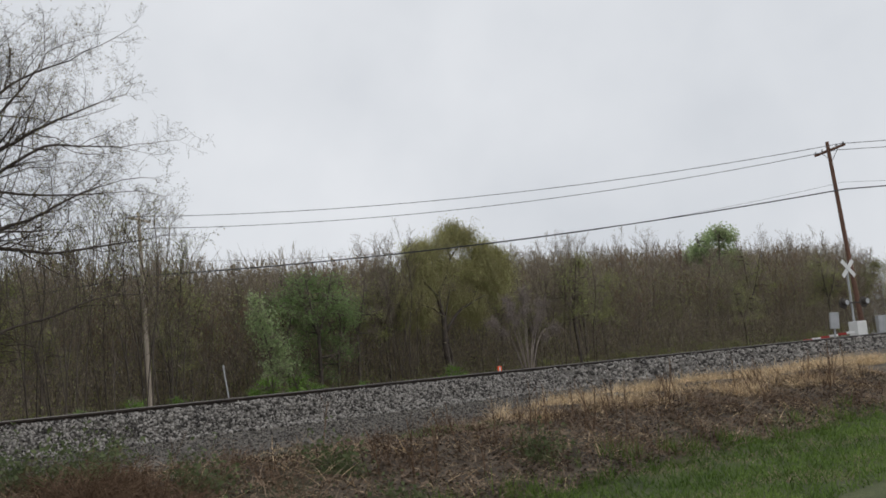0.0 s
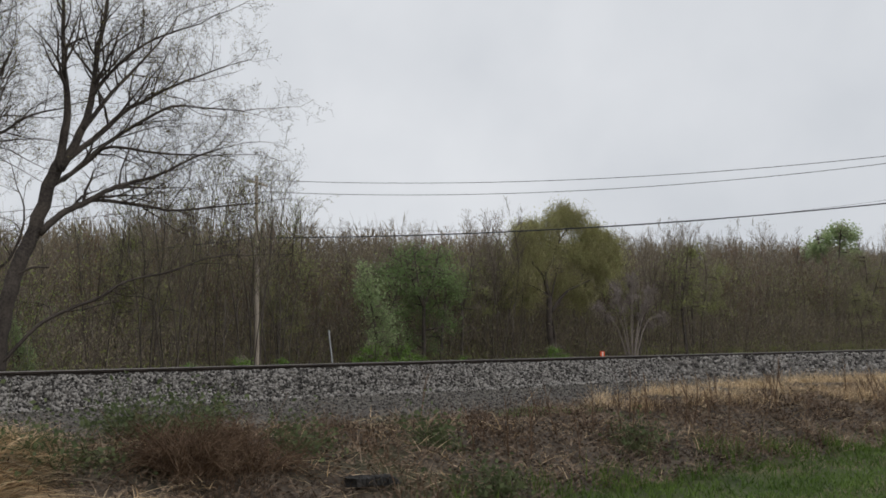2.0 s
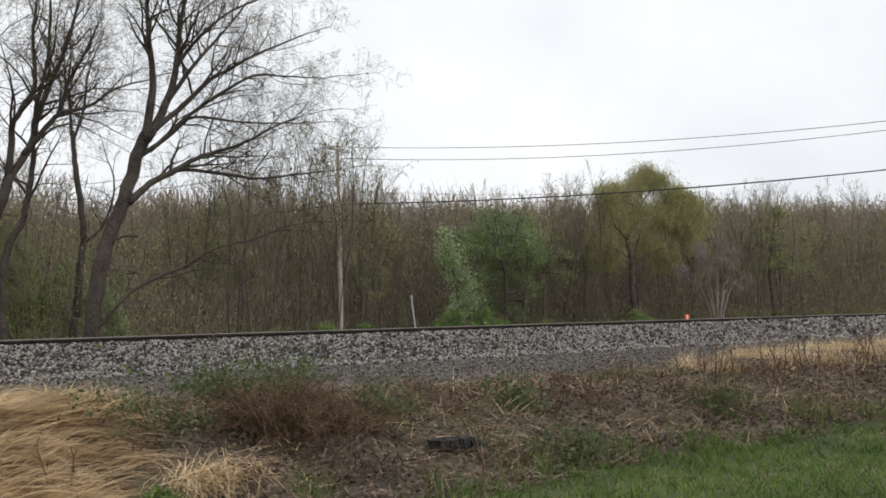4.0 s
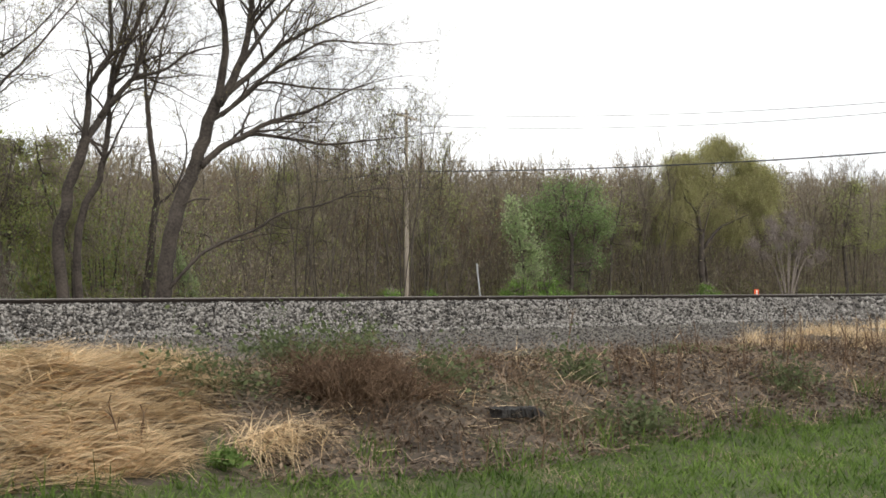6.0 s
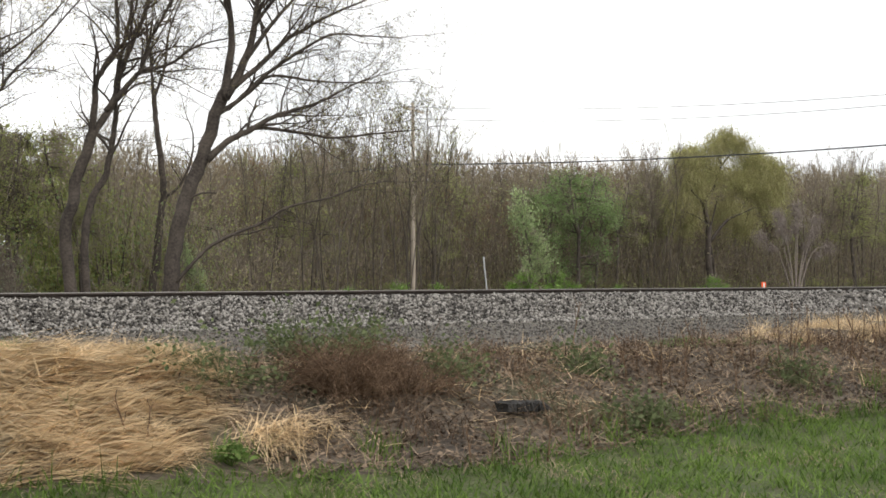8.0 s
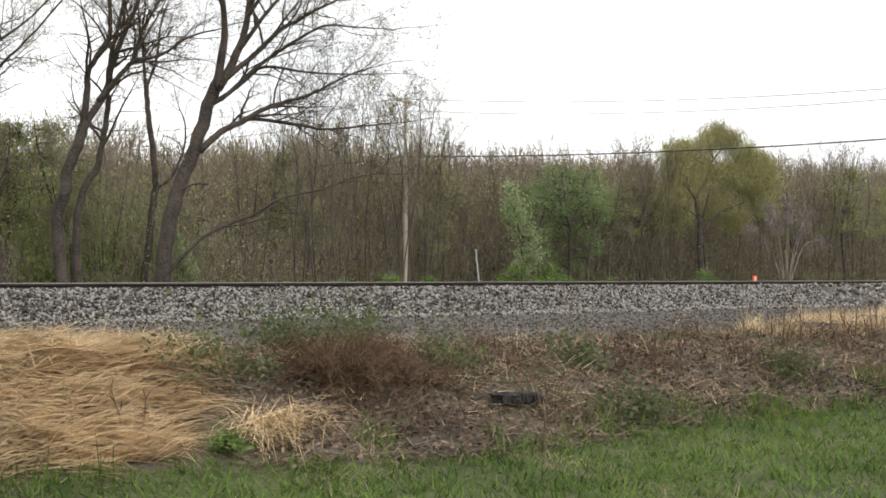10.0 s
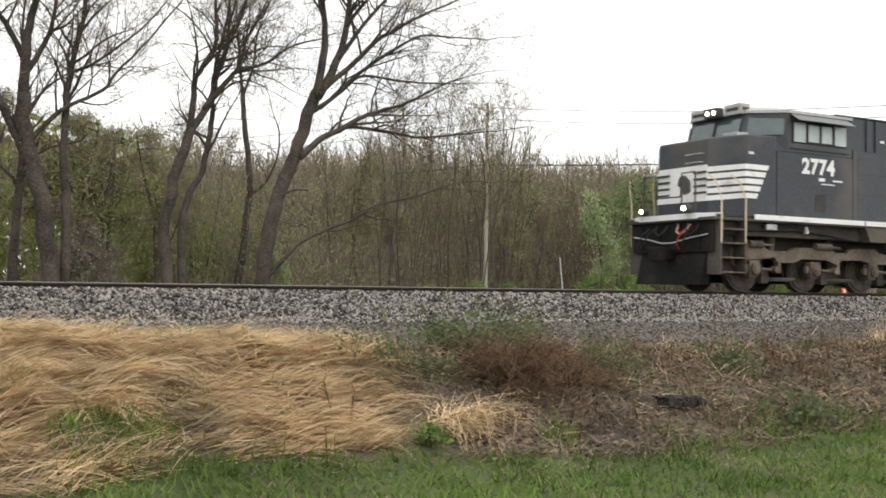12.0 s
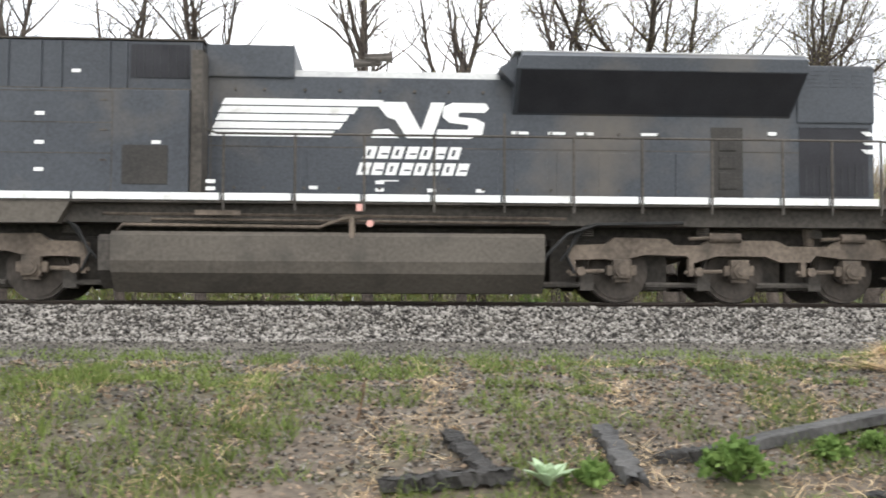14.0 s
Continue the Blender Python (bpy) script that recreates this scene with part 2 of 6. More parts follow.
def prism(bm, outline, y0, y1, bevel=0.0):
    """A closed outline in x and z, drawn out from y0 to y1."""
    a = [bm.verts.new((x, y0, z)) for x, z in outline]
    b = [bm.verts.new((x, y1, z)) for x, z in outline]
    k = len(outline)
    faces = [bm.faces.new(a), bm.faces.new(b[::-1])]
    faces += [bm.faces.new((a[i], b[i], b[(i + 1) % k], a[(i + 1) % k])) for i in range(k)]
    bmesh.ops.recalc_face_normals(bm, faces=faces)
    if bevel:
        bmesh.ops.bevel(bm, geom=list({e for f in faces for e in f.edges}), offset=bevel, segments=2, affect="EDGES", profile=0.7)
    return bm


def tube(bm, points, r0, r1=None, sides=8):
    """A round bar along points, tapering from r0 to r1."""
    r1 = r0 if r1 is None else r1
    pts = [Vector(p) for p in points]
    rings = []
    for i, p in enumerate(pts):
        d = (pts[min(i + 1, len(pts) - 1)] - pts[max(i - 1, 0)]).normalized()
        side = d.orthogonal().normalized()
        if i and (rings[-1][0].co - pts[i - 1]).length > 1e-9:
            old = rings[-1][0].co - pts[i - 1]
            flat = old - d * old.dot(d)
            side = flat.normalized() if flat.length > 1e-9 else side
        up = d.cross(side)
        r = r0 + (r1 - r0) * i / max(1, len(pts) - 1)
        rings.append([bm.verts.new(p + r * (math.cos(a) * side + math.sin(a) * up)) for a in (2 * math.pi * k / sides for k in range(sides))])
    for a, b in zip(rings, rings[1:]):
        for k in range(sides):
            bm.faces.new((a[k], a[(k + 1) % sides], b[(k + 1) % sides], b[k]))
    bm.faces.new(rings[0][::-1])
    bm.faces.new(rings[-1])
    return bm


def disc(bm, x, y0, y1, z, r, sides=32, axis="y"):
    ends = {"y": ((x, y0, z), (x, y1, z)), "x": ((y0, x, z), (y1, x, z)), "z": ((x, z, y0), (x, z, y1))}[axis]
    return tube(bm, ends, r, r, sides)


def mesh_of(name, bm, material, smooth=False):
    me = bpy.data.meshes.new(name)
    bmesh.ops.recalc_face_normals(bm, faces=bm.faces)
    bm.to_mesh(me)
    bm.free()
    me.materials.append(material)
    if smooth:
        me.polygons.foreach_set("use_smooth", [True] * len(me.polygons))
    return me


def part(name, bm, material, parent=None, label="", smooth=False):
    ob = new(name, mesh_of(name, bm, material, smooth))
    ob.parent = parent
    if label:
        ob["label"] = label
    return ob


def bulk(name, verts, faces, material, parent=None):
    """One mesh from arrays of corners and equal-sided faces."""
    me = bpy.data.meshes.new(name)
    verts, faces = np.asarray(verts, np.float32), np.asarray(faces, np.int32)
    me.vertices.add(len(verts))
    me.vertices.foreach_set("co", verts.ravel())
    k = faces.shape[1]
    me.loops.add(faces.size)
    me.loops.foreach_set("vertex_index", faces.ravel())
    me.polygons.add(len(faces))
    me.polygons.foreach_set("loop_start", np.arange(0, faces.size, k, dtype=np.int32))
    me.update(calc_edges=True)
    me.materials.append(material)
    ob = new(name, me)
    ob.parent = parent
    return ob


B = bmesh.new


# ---- ground ----
RAIL_Z, TRACK_Y, GAUGE = 1.526, 19.18, 1.435
rng = np.random.default_rng(7)
PROFILE_Y = [-400, -60, 3.0, 7.0, 7.7, 8.4, 9.2, 9.8, 11.0, 13.5, 16.1, 17.25, 17.6, 17.86, 20.8, 21.1, 22.6, 24.0, 30.0, 60.0, 800.0]
PROFILE_Z = [0.0, 0.0, 0.0, 0.02, 0.12, 0.33, 0.60, 0.75, 0.84, 0.90, 0.93, 1.37, 1.41, 1.31, 1.30, 1.27, 0.80, 0.7, 0.7, 0.7, 0.7]


def bumps(x, y, size, seed=0.0):
    """Soft unevenness between about -1 and 1."""
    s = np.zeros_like(x)
    for k, (a, b, c) in enumerate(((1.0, 0.7, 0.3), (-0.6, 1.1, 1.7), (1.9, -1.3, 2.2), (2.7, 2.1, 4.1))):
        s = s + np.sin((a * x + b * y) / size + c + seed) * np.cos((b * x - a * y) / size * 0.8 + 2 * c + seed) / (1 + k * 0.5)
    return s / 2


def ground_z(x, y):
    x, y = np.asarray(x, float), np.asarray(y, float)
    z = np.interp(y, PROFILE_Y, PROFILE_Z)
    rough = np.interp(y, [3, 7, 8.2, 11, 12.5, 16, 17, 21, 24, 40], [0.01, 0.02, 0.07, 0.05, 0.015, 0.012, 0.0, 0.0, 0.04, 0.1])
    heap = np.exp(-(((x - 1.3) / 2.2) ** 4) - (((y - 9.9) / 2.0) ** 4))
    mound = heap * (0.08 + 0.12 * bumps(x, y, 0.5, 4.0) + 0.04 * bumps(x, y, 0.2, 1.0)) + 0.1 * np.exp(-(((x + 0.1) / 0.7) ** 2) - (((y - 11.2) / 0.8) ** 2))
    return z + mound + rough * bumps(x, y, 0.8) + 0.5 * rough * bumps(x, y, 0.27, 3.0)


gx = np.unique(np.concatenate([np.linspace(-900, -40, 30), np.linspace(-40, -14, 30), np.arange(-14, 24, 0.2), np.linspace(24, 70, 80), np.linspace(70, 900, 40)]))
gy = np.unique(np.concatenate([np.linspace(-400, 3, 20), np.arange(3, 6, 0.3), np.arange(6, 13, 0.16), np.arange(13, 24, 0.25), np.linspace(24, 60, 30), np.linspace(60, 800, 30)]))
GX, GY = np.meshgrid(gx, gy)
GZ = ground_z(GX, GY)
idx = np.arange(GX.size).reshape(GX.shape)
quads = np.stack([idx[:-1, :-1], idx[:-1, 1:], idx[1:, 1:], idx[1:, :-1]], -1).reshape(-1, 4)
ground = bulk("ground", np.stack([GX, GY, GZ], -1).reshape(-1, 3), quads, GROUND)
ground.data.materials.append(GRAVEL)
ground.data.materials.append(STRAWBED)
ground.data.materials.append(TURF)
mid_y = GY[:-1, :-1].ravel()
mid_x = GX[:-1, :-1].ravel()
edge = 10.9 + 0.8 * bumps(mid_x, mid_y, 1.3)
bed = (mid_x > -0.3) & (mid_x < 2.9) & (mid_y > 8.1) & (mid_y < np.interp(mid_x, [-1.6, -0.95, 0.3, 1.9, 3.6, 4.0], [9.0, 10.0, 12.3, 11.8, 10.8, 8.8]))
turf = mid_y < np.interp(mid_x, [-14, -5, -1.5, 0.9, 2.4, 4.7, 6.75, 9.0, 11.8, 13.7, 21.0, 30], [6.6, 6.8, 7.4, 7.8, 7.6, 7.3, 7.5, 7.7, 7.75, 7.7, 7.75, 8.2])
gravelled = ((mid_y > edge) & (mid_y < 22.6)).astype(np.int32)
ground.data.polygons.foreach_set("material_index", np.where(bed, 2, np.where(turf, 3, gravelled)).astype(np.int32))
ground.data.polygons.foreach_set("use_smooth", [True] * len(ground.data.polygons))
tagged(ground, "soil and gravel ground beside a railway line", "ground", kind="structure")

# ---- track ----
def rail_outline(top=0.0):
    half = [(0.076, -0.186), (0.076, -0.174), (0.02, -0.155), (0.009, -0.13), (0.009, -0.06), (0.034, -0.045), (0.037, -0.012), (0.028, 0.0)]
    return [(y, z + top) for y, z in half] + [(-y, z + top) for y, z in half[::-1]]


def rail(y):
    bm = B()
    ring = rail_outline(RAIL_Z)
    x0, x1 = -160.0, 420.0
    a = [bm.verts.new((x0, y + s, z)) for s, z in ring]
    b = [bm.verts.new((x1, y + s, z)) for s, z in ring]
    k = len(ring)
    for i in range(k):
        f = bm.faces.new((a[i], b[i], b[(i + 1) % k], a[(i + 1) % k]))
        f.material_index = 1 if i in (6, 7, 8) and ring[i][1] > RAIL_Z - 0.02 and ring[(i + 1) % k][1] > RAIL_Z - 0.02 else 0
    bm.faces.new(a)
    bm.faces.new(b[::-1])
    ob = part("rail", bm, STEEL)
    ob.data.materials.append(SHINE)
    return ob


rails = [rail(TRACK_Y + side * (GAUGE / 2 + 0.036)) for side in (-1, 1)]

# ---- locomotive ----
def loco_truck(loco, at, axles, flip):
    """A three-axle truck: side frames, axle boxes, springs and rods; at is its front end along the engine."""
    truck = part("truck", prism(B(), [(at + 0.3, 0.8), (at + 5.3, 0.8), (at + 5.3, 1.0), (at + 0.3, 1.0)], -0.6, 0.6), UNDER, loco, "dust-brown three-axle truck")
    def sx(u):
        return at + (5.85 - u if flip else u)
    for side in (-1, 1):
        y0, y1 = side * 1.06, side * 1.2
        shape = [(0.12, 0.74), (0.12, 0.98), (0.28, 1.1), (1.0, 1.12), (1.25, 0.98), (1.95, 0.98), (2.15, 1.08), (3.35, 1.08), (3.5, 0.99), (3.95, 0.99), (4.1, 1.1), (5.0, 1.12), (5.15, 1.0), (5.8, 0.98), (5.8, 0.72), (5.15, 0.74), (4.95, 0.7), (4.45, 0.82), (3.75, 0.8), (3.6, 0.68), (3.2, 0.8), (2.35, 0.8), (2.1, 0.7), (1.55, 0.7), (1.45, 0.82), (0.95, 0.76)]
        part("side_frame", prism(B(), [(sx(u), z) for u, z in shape], y0, y1, 0.012), GRIME, truck)
        for k, ax in enumerate(axles):
            bm = B()
            box(bm, ax - 0.16, ax + 0.16, side * 1.04, side * 1.24, 0.4, 0.74, 0.03)
            disc(bm, ax, side * 1.24, side * 1.3, 0.55, 0.135, 14)
            disc(bm, ax, side * 1.3, side * 1.325, 0.55, 0.085, 12)
            box(bm, ax - 0.26, ax - 0.155, side * 1.08, side * 1.18, 0.46, 0.64, 0.02)
            box(bm, ax + 0.155, ax + 0.26, side * 1.08, side * 1.18, 0.46, 0.64, 0.02)
            box(bm, ax - 0.13, ax + 0.13, side * 1.08, side * 1.2, 0.34, 0.4, 0.015)
            part("axle_box", bm, GRIME, truck)
            bm = B()
            rod = -1 if flip else 1
            tube(bm, [(ax + rod * 0.3, side * 1.14, 0.54), (ax + rod * 0.95, side * 1.14, 0.52)], 0.035, sides=6)
            disc(bm, ax + rod * 0.72, side * 1.08, side * 1.26, 0.53, 0.08, 10)
            box(bm, ax + rod * 0.85 - 0.045, ax + rod * 0.85 + 0.045, side * 1.05, side * 1.2, 0.45, 0.85, 0.015)
            part("traction_rod", bm, GRIME, truck)
            bm = B()
            tube(bm, [(ax + rod * 0.45, side * 0.95, 0.3), (ax + rod * 1.6, side * 0.95, 0.3)], 0.05, sides=6)
            box(bm, ax + rod * 0.58 - 0.12, ax + rod * 0.58 + 0.12, side * 0.8, side * 1.0, 0.2, 0.5, 0.02)
            part("brake_rigging", bm, UNDER, truck)
            bm = B()
            for q in range(6):
                disc(bm, ax + rod * 0.6, 1.14 + q * 0.035, 1.155 + q * 0.035, side * 1.08, 0.13 - 0.012 * (q % 2), 12, "z")
            part("coil_spring", bm, UNDER, truck)
        for u, w in ((0.6, 0.42), (2.8, 0.55)):
            bm = B()
            tube(bm, [(sx(u), side * 1.2, 1.12), (sx(u + w), side * 1.2, 1.12)], 0.085, 0.085, 12)
            tube(bm, [(sx(u + w), side * 1.2, 1.12), (sx(u + w + 0.35), side * 1.2, 1.1)], 0.03, 0.03, 6)
            part("brake_cylinder", bm, GRIME, truck)
        bm = B()
        tube(bm, [(sx(0.02), side * 1.22, 1.02), (sx(-0.03), side * 1.24, 0.8), (sx(0.1), side * 1.22, 0.6)], 0.05, sides=8)
        part("damper", bm, GRIME, truck)
        bm = B()
        tube(bm, [(sx(3.4), side * 1.0, 1.1), (sx(3.4), side * 1.0, 1.5)], 0.11, 0.07, 8)
        part("damper", bm, GRIME, truck)
        bm = B()
        tube(bm, [(sx(1.5), side * 1.0, 1.0), (sx(1.5), side * 1.0, 1.5)], 0.09, 0.15, 8)
        part("damper", bm, GRIME, truck)
        bm = B()
        tube(bm, [(sx(5.3), side * 1.25, 1.45), (sx(5.65), side * 1.3, 1.2), (sx(5.85), side * 1.28, 0.8), (sx(5.7), side * 1.2, 0.5)], 0.03, sides=6)
        tube(bm, [(sx(5.0), side * 1.2, 1.4), (sx(5.5), side * 1.26, 1.3), (sx(5.95), side * 1.24, 0.7)], 0.025, sides=6)
        part("air_hose", bm, RUBBER, truck)


def wheelset(loco, ax):
    bm = B()
    for side in (-1, 1):
        disc(bm, 0, side * 0.7, side * 0.83, 0, 0.533, 40)
        disc(bm, 0, side * 0.67, side * 0.7, 0, 0.56, 40)
        disc(bm, 0, side * 0.83, side * 0.86, 0, 0.47, 32)
        disc(bm, 0, side * 0.86, side * 0.9, 0, 0.2, 20)
        for k in range(6):
            a = k * math.pi / 3
            disc(bm, 0.33 * math.cos(a), side * 0.86, side * 0.866, 0.33 * math.sin(a), 0.05, 8)
    tube(bm, [(0, -1.1, 0), (0, 1.1, 0)], 0.09, sides=12)
    ob = part("wheelset", bm, WHEELSTEEL, loco, "steel wheelset under the side frames")
    ob.location = (ax, 0, 0.533)
    for side in (-1, 1):
        part("tread", disc(B(), 0, side * 0.72, side * 0.81, 0, 0.535, 40), TREAD, ob)
    return ob


def flat_shape(bm, outline, y, thick=0.006):
    return prism(bm, outline, y - thick, y)


def slanted(bm, x0, x1, z0, z1, y, slant=0.25, thick=0.006):
    s = slant * (z1 - z0)
    return flat_shape(bm, [(x0, z0), (x1, z0), (x1 + s, z1), (x0 + s, z1)], y, thick)


def digits(text, x, z, size, y, material, parent, label):
    cu = bpy.data.curves.new("road_number", "FONT")
    cu.body, cu.size, cu.extrude, cu.offset, cu.space_character = text, size, 0.003, 0.022, 1.14
    cu.materials.append(material)
    ob = new("road_number", cu)
    ob.parent, ob.matrix_basis = parent, pose(x, y, z, 90)
    ob["label"] = label
    return ob


def locomotive():
    loco = tagged(new("locomotive"), "black six-axle diesel freight locomotive with white stripes on the track", "locomotive")
    loco.matrix_world = pose(240, TRACK_Y, RAIL_Z)
    W, H = 1.53, 0.88
    part("underframe", box(B(), -1.3, 19.7, -1.3, 1.3, 1.3, 1.66, 0.02), UNDER, loco)
    part("centre_sill", box(B(), -1.2, 19.2, -0.6, 0.6, 1.0, 1.3), UNDER, loco)
    part("walkway", box(B(), -1.48, 19.75, -1.548, 1.55, 1.62, 1.69, 0.01), UNDER, loco)
    # white sill stripe in lengths, on both sides
    cuts = [-0.25, 3.5, 4.96, 7.38, 8.56, 9.71, 10.88, 12.06, 13.24, 14.41, 15.61, 16.84, 17.7, 18.58]
    for side in (-1, 1):
        for a, b in zip(cuts, cuts[1:]):
            part("sill_stripe", box(B(), a + 0.012, b - 0.03, side * 1.55, side * 1.575, 1.665, 1.785, 0.004), BODYWHITE, loco, "white painted sill edge")
    # nose
    bm = B()
    plan = [(-1.05, -0.85), (-1.05, 0.85), (-0.5, W), (0.498, W), (0.498, -W), (-0.5, -W)]
    low = [bm.verts.new((x, y, 1.69)) for x, y in plan]
    top = [bm.verts.new((x + (0.05 if x < 0 else 0), y, 3.58 if x < -1 else (3.63 if x < 0 else 3.66))) for x, y in plan]
    k = len(plan)
    faces = [bm.faces.new(low[::-1]), bm.faces.new(top)] + [bm.faces.new((low[i], low[(i + 1) % k], top[(i + 1) % k], top[i])) for i in range(k)]
    bmesh.ops.recalc_face_normals(bm, faces=bm.faces)
    bmesh.ops.bevel(bm, geom=list(bm.edges), offset=0.05, segments=2, affect="EDGES", profile=0.6)
    nose = part("nose", bm, BLACK, loco)
    # stripes wrapped round the nose
    for i in range(5):
        z0, z1 = 2.15 + i * 0.168, 2.15 + i * 0.168 + 0.118
        for side in (-1, 1):
            bm = B()
            end = -0.1 + i * 0.085
            path = [(-1.054, side * 0.852), (-0.5, side * (W + 0.008)), (end, side * (W + 0.008))]
            for (xa, ya), (xb, yb) in zip(path, path[1:]):
                droop = lambda x: 0.05 * (x + 0.5) / 0.55 if x < -0.5 else 0.0
                tilt = 0.05 if xb == end else 0.0
                v = [bm.verts.new(p) for p in ((xa, ya, z0 + droop(xa)), (xb - tilt, yb, z0 + droop(xb)), (xb, yb, z1 + droop(xb)), (xa, ya, z1 + droop(xa)))]
                bm.faces.new(v)
            solid(bm, 0.006)
            part("stripe", bm, BODYWHITE, nose, "white nose stripe")
    bm = B()
    bm.faces.new([bm.verts.new((-1.075, y, z)) for y, z in ((-0.34, 2.36), (-0.12, 2.28), (-0.02, 2.46), (0.1, 2.52), (0.02, 2.72), (-0.16, 2.74), (-0.3, 2.62))])
    solid(bm, 0.02)
    part("nose_emblem", bm, BLACK, nose, "dark emblem on the white nose field")
    part("nose_panel", prism(B(), [(-1.062, 2.1), (-1.03, 2.1), (-1.0, 2.95), (-1.035, 2.95)], -0.84, 0.84), BODYWHITE, nose, "white nose panel")
    for i in range(4):
        for side in (-1, 1):
            z = 2.27 + i * 0.16
            part("nose_bar", prism(B(), [(-1.072, z), (-1.04, z), (-1.04, z + 0.055), (-1.07, z + 0.055)], side * 0.42, side * 0.842), BLACK, nose)
    bm = B()
    for z in (3.02, 3.22):
        tube(bm, [(-1.02, -0.7, z), (-1.12, -0.7, z), (-1.12, -0.2, z), (-1.02, -0.2, z)], 0.012, sides=6)
    part("nose_handle", bm, GREYROOF, nose)
    bm = B()
    box(bm, -0.5, -0.14, -1.25, -0.8, 3.62, 3.72, 0.03)
    part("nose_cover", bm, GREYROOF, nose, "grey cover on the nose top")
    # cab
    bm = B()
    plan = [(0.0, -0.95), (0.0, 0.95), (0.84, W), (3.08, W), (3.08, -W), (0.84, -W)]
    low = [bm.verts.new((x - (0.12 if x < 0.5 else 0), y, 3.302)) for x, y in plan]
    top = [bm.verts.new((x + (0.14 if x < 0.5 else 0), y, 4.26)) for x, y in plan]
    [bm.faces.new(low[::-1]), bm.faces.new(top)] + [bm.faces.new((low[i], low[(i + 1) % k], top[(i + 1) % k], top[i])) for i in range(k)]
    bmesh.ops.recalc_face_normals(bm, faces=bm.faces)
    bmesh.ops.bevel(bm, geom=list(bm.edges), offset=0.02, segments=2, affect="EDGES")
    cab = part("cab", bm, BLACK, loco)
    part("cab_wall", box(B(), 0.5, 3.08, -W, W, 1.69, 3.3, 0.004), BLACK, cab)
    bm = B()
    a = [(0.1, -0.98), (0.1, 0.98), (0.84, W + 0.03), (3.05, W + 0.03), (3.05, -W - 0.03), (0.84, -W - 0.03)]
    b = [(0.45, -0.6), (0.45, 0.6), (0.95, 0.9), (3.05, 0.9), (3.05, -0.9), (0.95, -0.9)]
    r0 = [bm.verts.new((x, y, 4.24)) for x, y in a]
    r1 = [bm.verts.new((x, y, 4.31)) for x, y in a]
    r2 = [bm.verts.new((x, y, 4.47)) for x, y in b]
    bm.faces.new(r0[::-1]), bm.faces.new(r2)
    for p, q in ((r0, r1), (r1, r2)):
        for i in range(6):
            bm.faces.new((p[i], p[(i + 1) % 6], q[(i + 1) % 6], q[i]))
    part("cab_roof", bm, GREYROOF, cab, "pale grey cab roof")
    for side in (-1, 1):
        board = part("number_box", box(B(), 0.0, 0.32, side * 0.3, side * 0.86, 4.24, 4.5, 0.03), GREYROOF, cab, "pale grey number box on the cab roof")
        part("number_bar", box(B(), 0.06, 0.26, side * 0.862, side * 0.868, 4.33, 4.41), UNDER, board)
        part("number_bar", box(B(), -0.008, -0.002, side * 0.38, side * 0.78, 4.33, 4.41), UNDER, board)
    bm = B()
    box(bm, -0.14, 0.06, -0.24, 0.24, 4.22, 4.46, 0.03)
    light = part("headlamp_housing", bm, UNDER, cab)
    for y in (-0.11, 0.11):
        part("headlamp", disc(B(), y, -0.15, -0.142, 4.34, 0.055, 16, "x"), LAMP, light, "lit headlamp")
    # windscreens on the slanted front and the corner panes
    for y0, y1 in ((-0.82, -0.06), (0.06, 0.82)):
        bm = B()
        v = [bm.verts.new(p) for p in ((-0.023, y0, 3.73), (-0.023, y1, 3.73), (0.093, y1, 4.12), (0.093, y0, 4.12))]
        bm.faces.new(v)
        solid(bm, 0.02)
        part("windscreen", bm, GLASS_GREEN, cab, "green tinted windscreen")
    for side in (-1, 1):
        bm = B()
        def on(s, z):
            shift = -0.12 + 0.26 * (z - 3.3) / 0.96
            x0 = shift + (0.84 - shift) * s
            return (x0 - 0.012, side * (0.95 + (W - 0.95) * s + 0.012), z)
        v = [bm.verts.new(on(s, z)) for s, z in ((0.06, 3.7), (0.92, 3.72), (0.92, 4.1), (0.06, 4.12))]
        bm.faces.new(v)
        solid(bm, 0.02)
        part("windscreen", bm, GLASS_GREEN, cab, "green tinted corner windscreen")
        # side windows
        y = side * W
        win = part("side_window", box(B(), 0.98, 2.84, y - 0.012, y + 0.012, 3.54, 4.06, 0.004), MESHDARK, cab, "side window group with four panes")
        for p0, p1, bright in ((1.05, 1.4, True), (1.5, 1.9, False), (1.95, 2.35, False), (2.44, 2.8, True)):
            yo = y + side * 0.02
            part("pane", box(B(), p0, p1, yo - 0.004, yo + 0.004, 3.595, 4.03), PANE, win)
            bm = B()
            for xx in (p0, p1):
                box(bm, xx - 0.018, xx + 0.018, yo - 0.012, yo + 0.012, 3.58, 4.04)
            for zz in (3.585, 4.025):
                box(bm, p0 + 0.018, p1 - 0.018, yo - 0.012, yo + 0.012, zz - 0.014, zz + 0.014)
            part("pane_frame", bm, GALV if bright else UNDER, win)
        bm = B()
        v = [bm.verts.new(p) for p in ((0.94, y, 4.22), (2.88, y, 4.22), (2.88, y + side * 0.26, 4.04), (0.94, y + side * 0.26, 4.04))]
        bm.faces.new(v)
        solid(bm, 0.015)
        part("sunshade", bm, SHADE, cab, "grey sunshade over the side windows")
        part("window_ledge", box(B(), 0.95, 2.9, y - 0.03, y + 0.03, 3.4, 3.425), UNDER, cab)
        bm = B()
